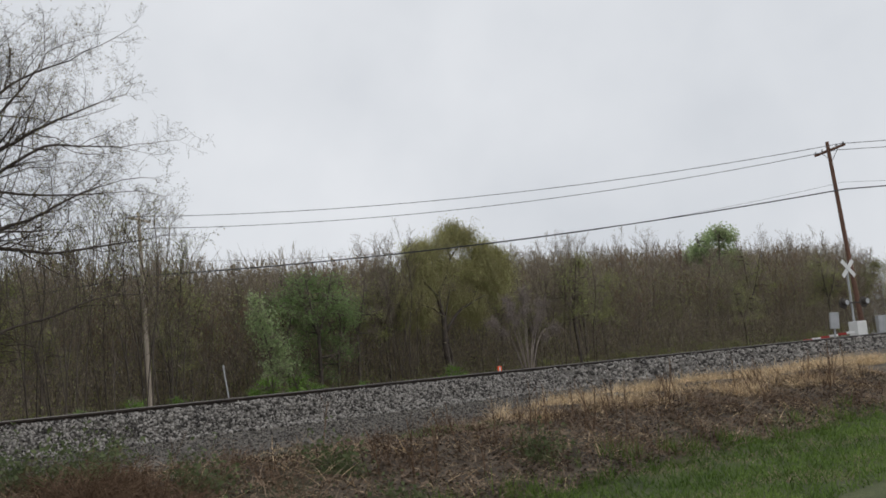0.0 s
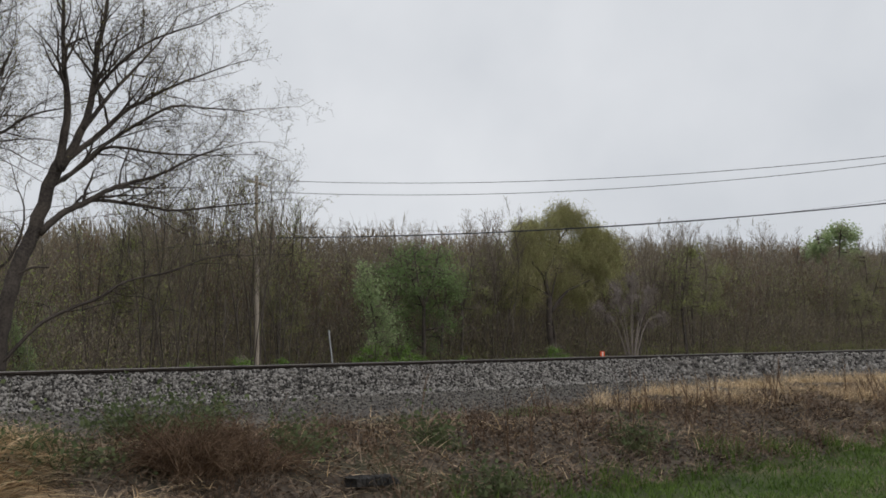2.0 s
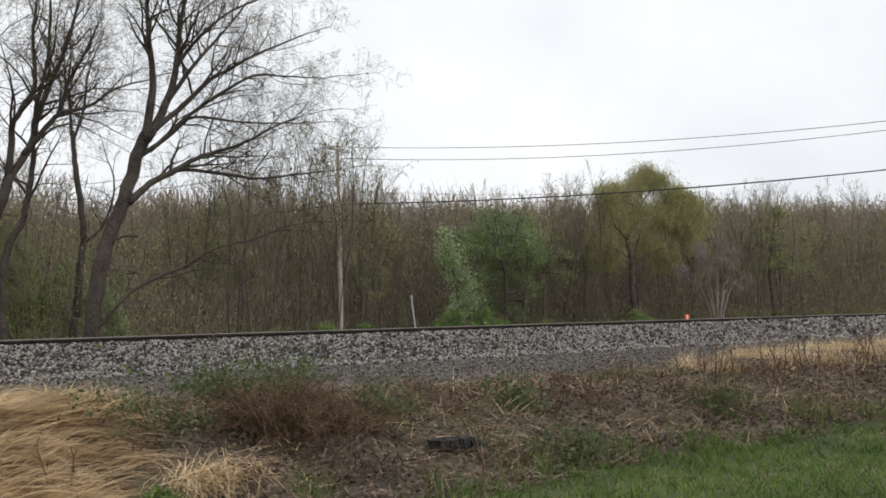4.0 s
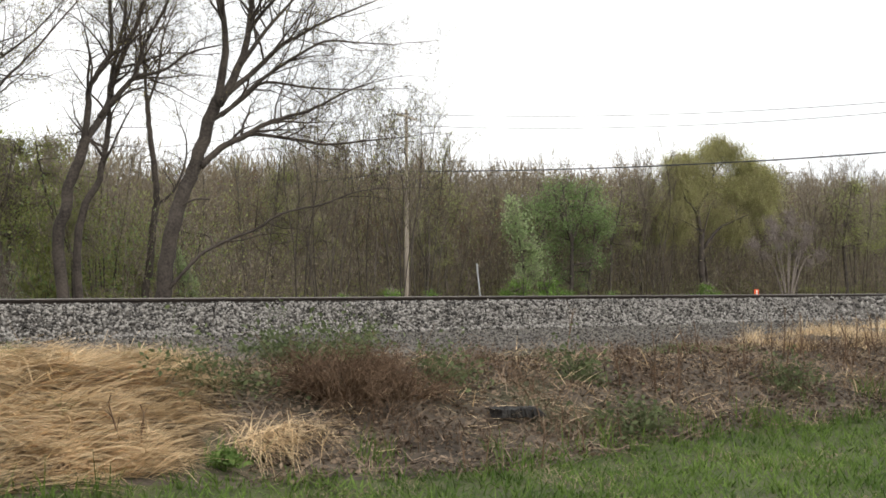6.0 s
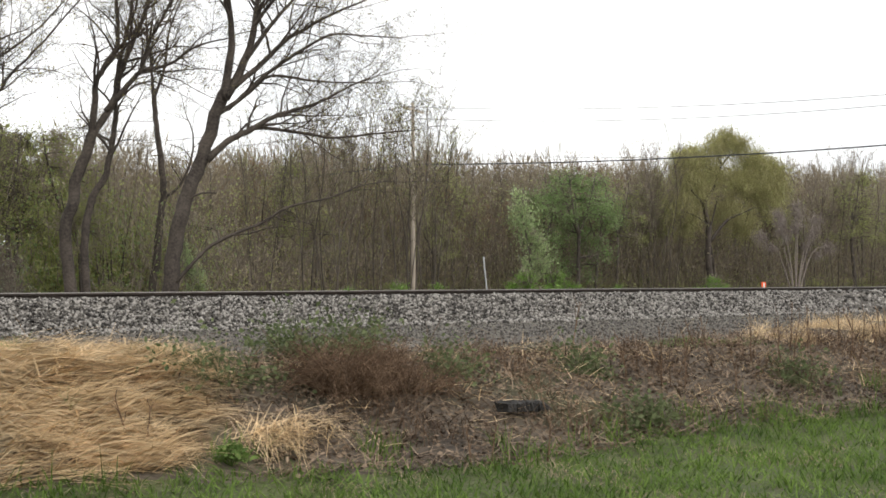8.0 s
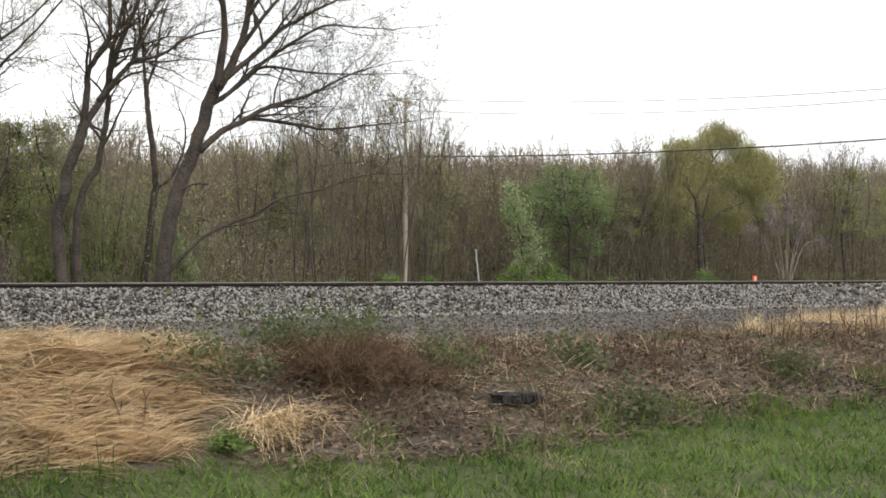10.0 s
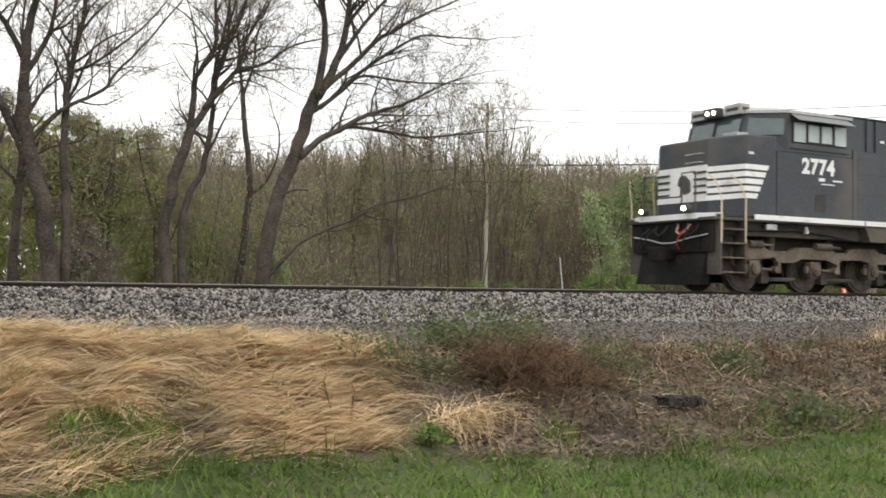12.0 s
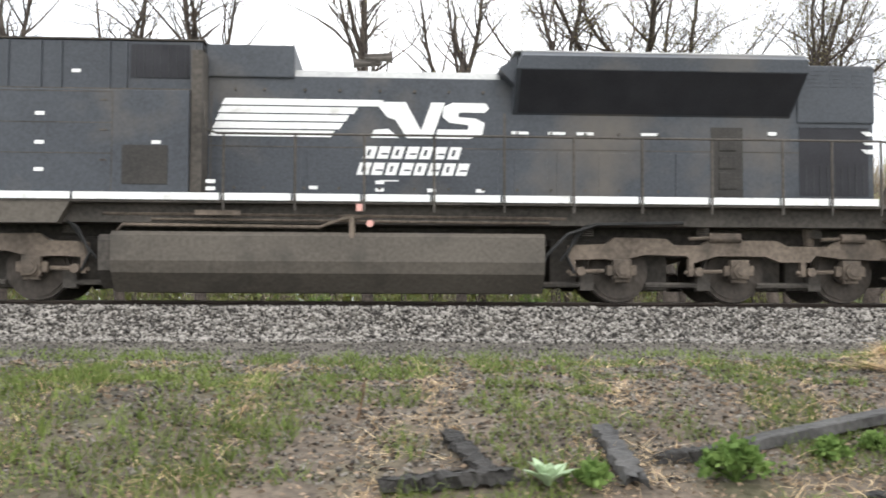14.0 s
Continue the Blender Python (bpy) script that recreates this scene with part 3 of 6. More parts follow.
        for i in range(11):
            z = 1.95 + i * 0.039
            box(bm, 1.78, 2.14, y - 0.012, y + 0.012, z, z + 0.018)
        part("louvre", bm, UNDER, cab)
        bm = B()
        box(bm, 1.9, 2.1, y - 0.006, y + 0.006, 2.68, 2.76)
        box(bm, 1.98, 2.45, y - 0.006, y + 0.006, 2.6, 2.625)
        box(bm, 2.38, 2.72, y - 0.006, y + 0.006, 2.69, 2.73)
        part("lettering_bars", bm, BODYWHITE, cab)
        # equipment case flush behind the cab
    case = part("equipment_case", box(B(), 3.1, 6.84, -W, W, 1.69, 3.5, 0.02), BLACK, loco)
    V = W - 0.52
    part("upper_case", box(B(), 3.1, 6.95, -V, V, 3.5, 4.44, 0.015), BLACK, case)
    part("cabinet_top", box(B(), 3.1, 6.83, -W + 0.01, W - 0.01, 3.5, 3.52), UNDER, case)
    part("case_roof", box(B(), 3.09, 7.0, -V - 0.03, V + 0.03, 4.445, 4.48, 0.01), UNDER, case)
    part("rear_recess", box(B(), 6.845, 7.04, -W + 0.08, W - 0.08, 1.69, 4.2, 0.01), UNDER, case)
    for side in (-1, 1):
        y = side * W
        inner = side * V
        for x in (3.67, 4.22, 4.56, 5.37, 5.66, 6.82):
            part("rib", box(B(), x - 0.03, x + 0.03, inner - 0.04, inner + 0.04, 3.55, 4.42), BLACK, case)
        part("intake_screen", box(B(), 5.74, 6.74, inner - 0.012, inner + 0.012, 3.8, 4.38), DARKMESH, case)
        for k in range(7):
            part("intake_bar", box(B(), 5.82 + k * 0.14, 5.84 + k * 0.14, inner - 0.024, inner + 0.024, 3.81, 4.37), MESHDARK, case)
        part("label", box(B(), 4.75, 4.9, inner - 0.008, inner + 0.008, 3.88, 3.94), BODYWHITE, case)
        part("access_panel", box(B(), 5.75, 6.5, y - 0.012, y + 0.012, 1.92, 2.57, 0.006), DUSTPANEL, case, "dusty dark access panel")
        for x in (3.28, 5.58, 7.2):
            part("panel_joint", box(B(), x - 0.008, x + 0.008, y - 0.003, y + 0.003, 1.8, 3.48), UNDER, case)
        for z in (2.42, 2.93, 3.45):
            part("panel_joint", box(B(), 3.3, 5.57, y - 0.003, y + 0.003, z, z + 0.014), UNDER, case)
        for x in (3.42, 5.44):
            for z in (2.3, 2.8, 3.3):
                part("latch", box(B(), x - 0.06, x + 0.06, y - 0.012, y + 0.012, z, z + 0.03), UNDER, case)
        for x, z in ((4.4, 2.15), (4.4, 2.6), (4.4, 3.08), (6.3, 2.62), (7.2, 1.98), (7.2, 1.86), (-0.33, 3.2)):
            part("label", box(B(), x - 0.07, x + 0.08, y - 0.008, y + 0.008, z - 0.03, z + 0.03), BODYWHITE, case)
    # long hood
    hood = part("hood", box(B(), 6.9, 18.8, -H, H, 1.69, 3.9, 0.02), BLACK, loco)
    bm = B()
    prism(bm, [(-H + 0.01, 3.88), (H - 0.01, 3.88), (H - 0.1, 4.03), (0.1 - H, 4.03)], 8.45, 12.1)
    bmesh.ops.rotate(bm, verts=bm.verts, cent=(0, 0, 0), matrix=Matrix(((0, 1, 0), (1, 0, 0), (0, 0, 1))))
    part("hood_roof", bm, GREYROOF, hood, "weathered grey hood roof")
    part("exhaust_hump", box(B(), 7.0, 8.52, -H - 0.05, H + 0.05, 3.86, 4.43, 0.03), BLACK, hood)
    part("hump_lid", box(B(), 7.36, 8.4, -0.7, 0.7, 4.43, 4.46, 0.01), UNDER, hood)
    for side in (-1, 1):
        y = side * H
        for i, x in enumerate((7.62, 8.75, 9.9, 11.05, 12.35, 13.1, 13.85, 14.6, 15.22)):
            part("hood_door", box(B(), x, x + (1.02 if x < 12 else 0.58), y - 0.014, y + 0.014, 1.84, 2.62, 0.006), BLACK, hood)
        for x in (7.5, 8.0, 8.7, 9.3, 10.0, 10.6, 11.2, 11.8, 12.4, 13.0, 13.6, 14.2, 14.9):
            for z in (1.95, 3.66) if x < 12 else (1.95, 2.95):
                part("hood_bolt", disc(B(), x, y, y + side * 0.03, z, 0.028, 8), UNDER, hood)
        part("panel_joint", box(B(), 12.16, 12.2, y - 0.01, y + 0.01, 1.8, 3.3), UNDER, hood)
        part("panel_joint", box(B(), 7.0, 18.8, y - 0.004, y + 0.004, 2.66, 2.675), UNDER, hood)
        for x in (12.45, 13.1, 13.6, 14.75):
            part("grab_bar", box(B(), x - 0.15, x + 0.15, y - 0.03, y + 0.03, 2.93, 2.98), BODYWHITE, hood)
        for x, z in ((8.85, 1.96), (10.0, 1.93), (10.0, 2.06), (10.9, 1.93), (11.75, 1.93), (16.95, 3.0), (17.95, 3.72)):
            part("label", box(B(), x - 0.07, x + 0.08, y - 0.02, y + 0.02, z - 0.03, z + 0.03), BODYWHITE, hood)
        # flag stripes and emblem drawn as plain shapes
        yy = y + side * 0.012 if side > 0 else y - 0.012
        for i in range(5):
            z = 2.84 + i * 0.137
            bm = B()
            x1 = (9.15, 9.3, 9.4, 9.55, 10.0)[i]
            slanted(bm, 7.06 + i * 0.05, x1, z, z + 0.113, yy + (0.006 if side < 0 else 0), 0.6)
            part("flag_stripe", bm, BODYWHITE, hood, "white livery stripe")
        bm = B()
        flat_shape(bm, [(9.91, 3.47), (10.45, 3.47), (10.79, 2.84), (10.47, 2.84), (10.27, 3.16), (10.13, 3.2)], yy)
        part("emblem_block", bm, BODYWHITE, hood, "slanted white emblem shape")
        bm = B()
        flat_shape(bm, [(9.84, 2.88), (9.91, 2.98), (10.15, 3.0), (10.33, 2.84), (9.87, 2.84)], yy)
        part("emblem_block", bm, BODYWHITE, hood)
        bm = B()
        flat_shape(bm, [(10.67, 2.84), (10.91, 2.84), (11.13, 3.47), (10.89, 3.47)], yy)
        part("emblem_block", bm, BODYWHITE, hood)
        bm = B()
        flat_shape(bm, [(10.97, 2.84), (11.57, 2.84), (11.79, 2.92), (11.83, 3.12), (11.67, 3.2), (11.37, 3.22), (11.37, 3.3), (11.83, 3.3), (11.91, 3.38), (11.85, 3.47), (11.27, 3.47), (11.11, 3.4), (11.09, 3.22), (11.21, 3.12), (11.55, 3.08), (11.53, 3.0), (11.01, 3.0)], yy)
        part("emblem_block", bm, BODYWHITE, hood)
        for z, x0, count in ((2.475, 9.7, 7), (2.19, 9.6, 8)):
            for i in range(count):
                x = x0 + i * 0.245
                bm = B()
                slanted(bm, x, x + (0.19 if i % 3 else 0.2), z, z + 0.215, yy, 0.3)
                # a notch of body colour keeps each block open
                part("name_block", bm, BODYWHITE, hood)
                bm = B()
                if i % 2 == 0:
                    slanted(bm, x + 0.075, x + 0.125, z + 0.055, z + 0.16, yy - 0.006 if side < 0 else yy + 0.006, 0.3, 0.003)
                else:
                    slanted(bm, x + 0.08, x + 0.2, z + 0.07, z + 0.1, yy - 0.006 if side < 0 else yy + 0.006, 0.3, 0.003)
                part("name_notch", bm, BLACK, hood)
        part("name_underline", slanted(B(), 10.0, 10.32, 2.08, 2.1, yy), BODYWHITE, hood)
    # radiator with flared wings
    bm = B()
    outline = [(-H, 3.28), (-1.44, 3.98), (-1.46, 4.2), (-1.3, 4.3), (1.3, 4.3), (1.46, 4.2), (1.44, 3.98), (H, 3.28)]
    prism(bm, [(y, z) for y, z in outline], 12.32, 17.4)
    bmesh.ops.rotate(bm, verts=bm.verts, cent=(0, 0, 0), matrix=Matrix(((0, 1, 0), (1, 0, 0), (0, 0, 1))))
    for v in bm.verts:
        if v.co.x > 17 and v.co.z < 3.5:
            v.co.x -= 0.12
        if v.co.x < 12.5 and v.co.z > 4.1:
            v.co.x += 0.1
    radiator = part("radiator", bm, BLACK, hood)
    for side in (-1, 1):
        bm = B()
        v = [bm.verts.new(p) for p in ((12.4, side * (H + 0.035), 3.31), (17.25, side * (H + 0.035), 3.31), (17.38, side * 1.45, 3.96), (12.4, side * 1.45, 3.96))]
        bm.faces.new(v)
        solid(bm, 0.01)
        part("radiator_screen", bm, DARKMESH, radiator, "dark slanted radiator screen")
    part("radiator_edge", box(B(), 12.3, 17.4, -1.3, 1.3, 4.3, 4.33, 0.01), GREYROOF, radiator)
    bm = B()
    prism(bm, [(12.05, 4.02), (12.37, 4.28), (12.37, 3.7)], -1.2, 1.2)
    part("radiator_cowl", bm, BLACK, radiator)
    part("hood_rear_top", box(B(), 17.41, 18.82, -H - 0.03, H + 0.03, 3.2, 4.24, 0.03), BLACK, hood)
    for side in (-1, 1):
        for i in range(5):
            for j in range(3):
                slat = box(B(), 17.6 + j * 0.4, 17.85 + j * 0.4, side * (H + 0.03) - 0.006, side * (H + 0.03) + 0.006, 3.85 + i * 0.07, 3.88 + i * 0.07)
                part("louvre_slat", slat, BLACK, hood)
        part("grid_opening", box(B(), 17.45, 18.7, side * H - 0.012, side * H + 0.012, 1.9, 3.12), DARKMESH, hood)
        for i in range(9):
            part("grid_bar", box(B(), 17.55 + i * 0.13, 17.58 + i * 0.13, side * H - 0.022, side * H + 0.022, 1.95, 2.45), MESHDARK, hood)
        part("grid_frame", box(B(), 17.45, 18.7, side * H - 0.02, side * H + 0.02, 3.12, 3.16), BLACK, hood)
        part("hood_recess", box(B(), 15.85, 16.42, side * H - 0.014, side * H + 0.014, 1.84, 3.1), DUSTPANEL, hood, "dark doorway panel")
        for z0, z1 in ((2.0, 2.3), (2.36, 2.6), (2.68, 2.95)):
            part("recess_fitting", box(B(), 15.98, 16.3, side * H - 0.03, side * H + 0.03, z0, z1, 0.02), DUSTPANEL, hood)
        for x in (13.32, 15.95):
            part("grab_bar", box(B(), x - 0.2, x + 0.2, y - 0.03, y + 0.03, 3.17, 3.2), YELLOW, hood)
        for i in range(3):
            bm = B()
            slanted(bm, 18.66 - i * 0.0, 18.83 + i * 0.02, 2.98 - i * 0.16, 3.06 - i * 0.16, side * H + (side * 0.012 if side > 0 else -0.006), -1.2)
            part("rear_stripe", bm, BODYWHITE, hood)
    # rails along the walkway
    stops = [7.42, 8.6, 9.75, 10.92, 12.1, 13.28, 14.45, 15.65, 16.88, 17.74, 18.6]
    for side in (-1, 1):
        for x in stops:
            part("handrail_post", tube(B(), [(x, side * 1.57, 1.5), (x, side * 1.57, 2.78)], 0.024, sides=6), UNDER, loco)
        part("handrail", tube(B(), [(7.1, side * 1.57, 3.3), (7.13, side * 1.57, 2.85), (7.3, side * 1.57, 2.78), (18.6, side * 1.57, 2.78), (19.3, side * 1.4, 2.7), (19.6, side * 1.0, 2.5)], 0.021, sides=6), UNDER, loco)
    # horn
    horn = part("horn", tube(B(), [(9.86, 0, 4.0), (9.86, 0, 4.38)], 0.04, sides=8), UNDER, hood, "black air horn cluster")
    for dy, dz, sgn in ((-0.14, 0.0, 1), (0.0, 0.09, 1), (0.14, 0.0, -1), (0.05, -0.06, -1)):
        part("bell", tube(B(), [(9.86 - sgn * 0.15, dy, 4.4 + dz), (9.86 + sgn * 0.2, dy, 4.4 + dz), (9.86 + sgn * 0.32, dy, 4.4 + dz), (9.86 + sgn * 0.36, dy, 4.4 + dz)], 0.03, 0.085, 12), UNDER, horn)
    # tank
    for side in (-1,):
        bm = B()
        prism(bm, [(-1.42, 1.15), (-1.5, 1.08), (-1.5, 0.66), (-1.44, 0.46), (-1.15, 0.14), (1.15, 0.14), (1.44, 0.46), (1.5, 0.66), (1.5, 1.08), (1.42, 1.15)], 5.58, 12.8)
        bmesh.ops.rotate(bm, verts=bm.verts, cent=(0, 0, 0), matrix=Matrix(((0, 1, 0), (1, 0, 0), (0, 0, 1))))
        tank = part("fuel_tank", bm, TANKMAT, loco, "dusty grey-brown fuel tank")
    bm = B()
    prism(bm, [(-1.3, 1.1), (-1.4, 1.0), (-1.36, 0.5), (-1.0, 0.2), (1.0, 0.2), (1.36, 0.5), (1.4, 1.0), (1.3, 1.1)], 5.35, 5.58)
    bmesh.ops.rotate(bm, verts=bm.verts, cent=(0, 0, 0), matrix=Matrix(((0, 1, 0), (1, 0, 0), (0, 0, 1))))
    part("tank_end", bm, UNDER, tank)
    for side in (-1, 1):
        bm = B()
        tube(bm, [(5.6, side * 1.35, 1.1), (5.75, side * 1.4, 1.26), (9.0, side * 1.4, 1.24), (9.4, side * 1.42, 1.38), (9.7, side * 1.42, 1.42)], 0.03, sides=6)
        tube(bm, [(5.4, side * 1.3, 1.45), (9.5, side * 1.3, 1.44), (13.2, side * 1.3, 1.42)], 0.028, sides=6)
        tube(bm, [(6.2, side * 1.32, 1.36), (12.9, side * 1.32, 1.34)], 0.022, sides=6)
        part("pipework", bm, GRIME, loco)
        bm = B()
        tube(bm, [(12.7, side * 1.35, 0.5), (12.85, side * 1.4, 0.8), (13.2, side * 1.4, 1.15), (13.7, side * 1.4, 1.32), (15.2, side * 1.38, 1.36)], 0.03, sides=6)
        part("cable", bm, RUBBER, loco)
        bm = B()
        tube(bm, [(-0.2, side * 1.35, 1.42), (1.4, side * 1.38, 1.48), (2.4, side * 1.36, 1.4), (3.4, side * 1.38, 1.28)], 0.028, sides=6)
        part("cable", bm, RUBBER, loco)
        part("emergency_button", box(B(), 9.62, 9.72, side * 1.56, side * 1.6, 1.5, 1.62, 0.005), PINK, loco, "faded red emergency button")
        part("emergency_valve", disc(B(), 9.85, side * 1.44, side * 1.5, 1.3, 0.06, 12), PINK, loco, "faded red valve cap")
        part("fuel_filler", tube(B(), [(9.55, side * 1.46, 1.05), (9.55, side * 1.46, 1.4)], 0.055, 0.045, 8), GRIME, loco)
        part("plate", box(B(), 6.95, 7.7, side * 1.5, side * 1.52, 1.42, 1.5), GRIME, loco)
        bm = B()
        prism(bm, [(3.52, 1.665), (4.94, 1.665), (4.72, 1.27), (3.72, 1.27)], side * 1.3, side * 1.54)
        part("sandbox", bm, TANKMAT, loco, "dusty sloped box under the sill")
        part("jack_box", box(B(), 0.22, 0.55, side * 1.42, side * 1.5, 1.45, 1.58, 0.01), GALV, loco)
        part("bell_bracket", tube(B(), [(1.62, side * 1.4, 1.4), (1.62, side * 1.4, 1.58)], 0.07, 0.03, 8), GALV, loco)
    # front end
    bm = B()
    prism(bm, [(-1.5, 0.14), (-1.2, 0.14), (-1.1, 0.95), (-1.3, 0.95)], -1.12, 1.12, 0.02)
    part("snow_plough", bm, PLOUGH, loco)
    part("pilot", box(B(), -1.38, -1.1, -1.4, 1.4, 0.9, 1.62, 0.02), PLOUGH, loco)
    bm = B()
    a = [(-1.5, -1.0), (-1.5, 1.0), (-1.22, 1.56), (-1.22, -1.56)]
    for z in (1.69,):
        low = [bm.verts.new((x, y, 1.66)) for x, y in a]
        top = [bm.verts.new((x, y, 1.79)) for x, y in a]
        bm.faces.new(low[::-1]), bm.faces.new(top)
        for i in range(4):
            bm.faces.new((low[i], low[(i + 1) % 4], top[(i + 1) % 4], top[i]))
    part("front_platform", bm, BODYWHITE, loco, "white edged front platform")
    for y in (-0.9, -0.45, 0.45, 0.9):
        part("end_post", tube(B(), [(-1.44, y, 1.79), (-1.44, y, 2.75)], 0.022, sides=6), UNDER, loco)
    part("end_rail", tube(B(), [(-1.44, -0.9, 2.75), (-1.44, -0.45, 2.75), (-1.44, -0.4, 2.2), (-1.44, 0.4, 2.2), (-1.44, 0.45, 2.75), (-1.44, 0.9, 2.75)], 0.02, sides=6), UNDER, loco)
    for y in (-0.75, 0.75):
        ditch = part("ditch_lamp", disc(B(), y, -1.66, -1.5, 1.9, 0.11, 16, "x"), UNDER, loco)
        part("lamp_lens", disc(B(), y, -1.67, -1.661, 1.9, 0.06, 16, "x"), LAMP, ditch, "lit ditch lamp")
    part("cut_lever", tube(B(), [(-1.42, -1.3, 1.3), (-1.46, -0.7, 1.22), (-1.5, -0.2, 1.12), (-1.5, 0.2, 1.12), (-1.46, 0.7, 1.22), (-1.42, 1.3, 1.3)], 0.018, sides=6), GREYROOF, loco)
    for y in (-1.0, -0.35, 0.35, 1.0):
        part("pilot_rib", box(B(), -1.42, -1.38, y - 0.03, y + 0.03, 0.95, 1.6, 0.01), PLOUGH, loco)
    for y in (-0.62, -0.3, 0.45):
        part("jumper_cable", tube(B(), [(-1.4, y, 1.56), (-1.52, y - 0.06, 1.38), (-1.54, y - 0.2, 1.3), (-1.5, y - 0.36, 1.4), (-1.4, y - 0.4, 1.55)], 0.022, sides=6), PINK if y == -0.3 else RUBBER, loco)
    bm = B()
    box(bm, -1.7, -1.3, -0.12, 0.12, 0.74, 0.98, 0.03)
    box(bm, -1.92, -1.68, -0.2, 0.16, 0.68, 1.02, 0.05)
    part("coupler", bm, PLOUGH, loco)
    for y in (-0.8, -0.6, 0.55, 0.75):
        part("air_hose", tube(B(), [(-1.36, y, 1.5), (-1.6, y, 1.35), (-1.65, y + 0.1, 1.1), (-1.5, y + 0.15, 0.95)], 0.018, sides=6), REDPAINT if y == -0.6 else RUBBER, loco)
    for side in (-1, 1):
        for z in (0.42, 0.75, 1.08, 1.4):
            part("step", box(B(), -1.25, -0.55, side * 1.2, side * 1.56, z, z + 0.035, 0.005), GRIME, loco)
        part("step_back", box(B(), -1.25, -0.55, side * 1.1, side * 1.2, 0.4, 1.66), UNDER, loco)
        for x in (-1.27, -0.53):
            part("step_side", box(B(), x - 0.02, x + 0.02, side * 1.15, side * 1.57, 0.38, 1.75), UNDER, loco)
            part("grab_iron", tube(B(), [(x, side * 1.58, 1.1), (x, side * 1.58, 2.1), (x - 0.12, side * 1.52, 2.5), (x - 0.25, side * 1.35, 2.68)], 0.02, sides=6), YELLOW, loco, "faded yellow grab iron")
        part("step_label", box(B(), -1.1, -0.8, side * 1.21, side * 1.215, 1.5, 1.6), BODYWHITE, loco)
        for z in (0.42, 0.75, 1.08, 1.4):
            part("step", box(B(), 18.75, 19.4, side * 1.2, side * 1.56, z, z + 0.035, 0.005), GRIME, loco)
    part("rear_pilot", box(B(), 19.35, 19.7, -1.4, 1.4, 0.3, 1.62, 0.02), UNDER, loco)
    bm = B()
    box(bm, 19.7, 20.25, -0.12, 0.12, 0.74, 0.98, 0.03)
    box(bm, 20.2, 20.5, -0.2, 0.16, 0.68, 1.02, 0.05)
    part("coupler", bm, GRIME, loco)
    digits("2774", 1.33, 2.85, 0.5, -W - 0.004, BODYWHITE, cab, "white road number")
    loco_truck(loco, -0.66, (0.1, 2.13, 4.21), False)
    loco_truck(loco, 13.2, (14.18, 16.24, 18.22), True)
    for ax in (0.1, 2.13, 4.21, 14.18, 16.24, 18.22):
        part("traction_motor", box(B(), ax + 0.2 if ax not in (4.21, 18.22) else ax - 0.95, ax + 0.95 if ax not in (4.21, 18.22) else ax - 0.2, -0.6, 0.6, 0.2, 0.92, 0.08), UNDER, loco)
    part("gear_case", box(B(), 4.5, 5.3, -0.7, 0.7, 0.3, 1.1, 0.05), UNDER, loco)
    part("gear_case", box(B(), 13.0, 13.75, -0.7, 0.7, 0.3, 1.1, 0.05), UNDER, loco)
    wheels = [wheelset(loco, ax) for ax in (0.1, 2.13, 4.21, 14.18, 16.24, 18.22)]
    return loco, wheels


DARKMESH = mat("black_intake_mesh", (0.014, 0.014, 0.018), (0.032, 0.032, 0.038), 0.75, 60, 2, 0.3)
SHADE = mat("grey_shade_fabric", (0.16, 0.165, 0.17), (0.24, 0.245, 0.25), 0.7, 14, 1, 0.1)
DUSTPANEL = mat("dusty_dark_panel", (0.02, 0.019, 0.018), (0.055, 0.05, 0.045), 0.75, 30, 1.5, 0.2)
# pale green-grey base colour stands in for sky mirrored in the side panes
PANE = mat("pane_with_painted_sky", (0.35, 0.42, 0.42), (0.5, 0.57, 0.57), 0.1, 3, 1, 0.0, spec=0.8)
loco, wheels = locomotive()


# ---- trees ----
def frusta(segments, sides):
    """Tapered bars for rows of x0 y0 z0 x1 y1 z1 r0 r1."""
    s = np.asarray(segments, float)
    a, b = s[:, :3], s[:, 3:6]
    d = b - a
    d /= np.linalg.norm(d, axis=1, keepdims=True) + 1e-9
    ref = np.where(np.abs(d[:, 2:3]) > 0.9, [[1.0, 0, 0]], [[0, 0, 1.0]])
    e = np.cross(d, ref)
    e /= np.linalg.norm(e, axis=1, keepdims=True) + 1e-9
    f = np.cross(d, e)
    ang = np.arange(sides) * 2 * np.pi / sides
    ring = e[:, None, :] * np.cos(ang)[None, :, None] + f[:, None, :] * np.sin(ang)[None, :, None]
    low = a[:, None, :] + ring * s[:, 6][:, None, None]
    high = b[:, None, :] + ring * s[:, 7][:, None, None]
    verts = np.concatenate([low, high], 1).reshape(-1, 3)
    base = np.arange(len(s))[:, None] * 2 * sides
    k = np.arange(sides)
    quad = np.stack([k, (k + 1) % sides, (k + 1) % sides + sides, k + sides], -1)
    faces = (base[:, :, None] + quad[None]).reshape(-1, 4)
    return verts, faces


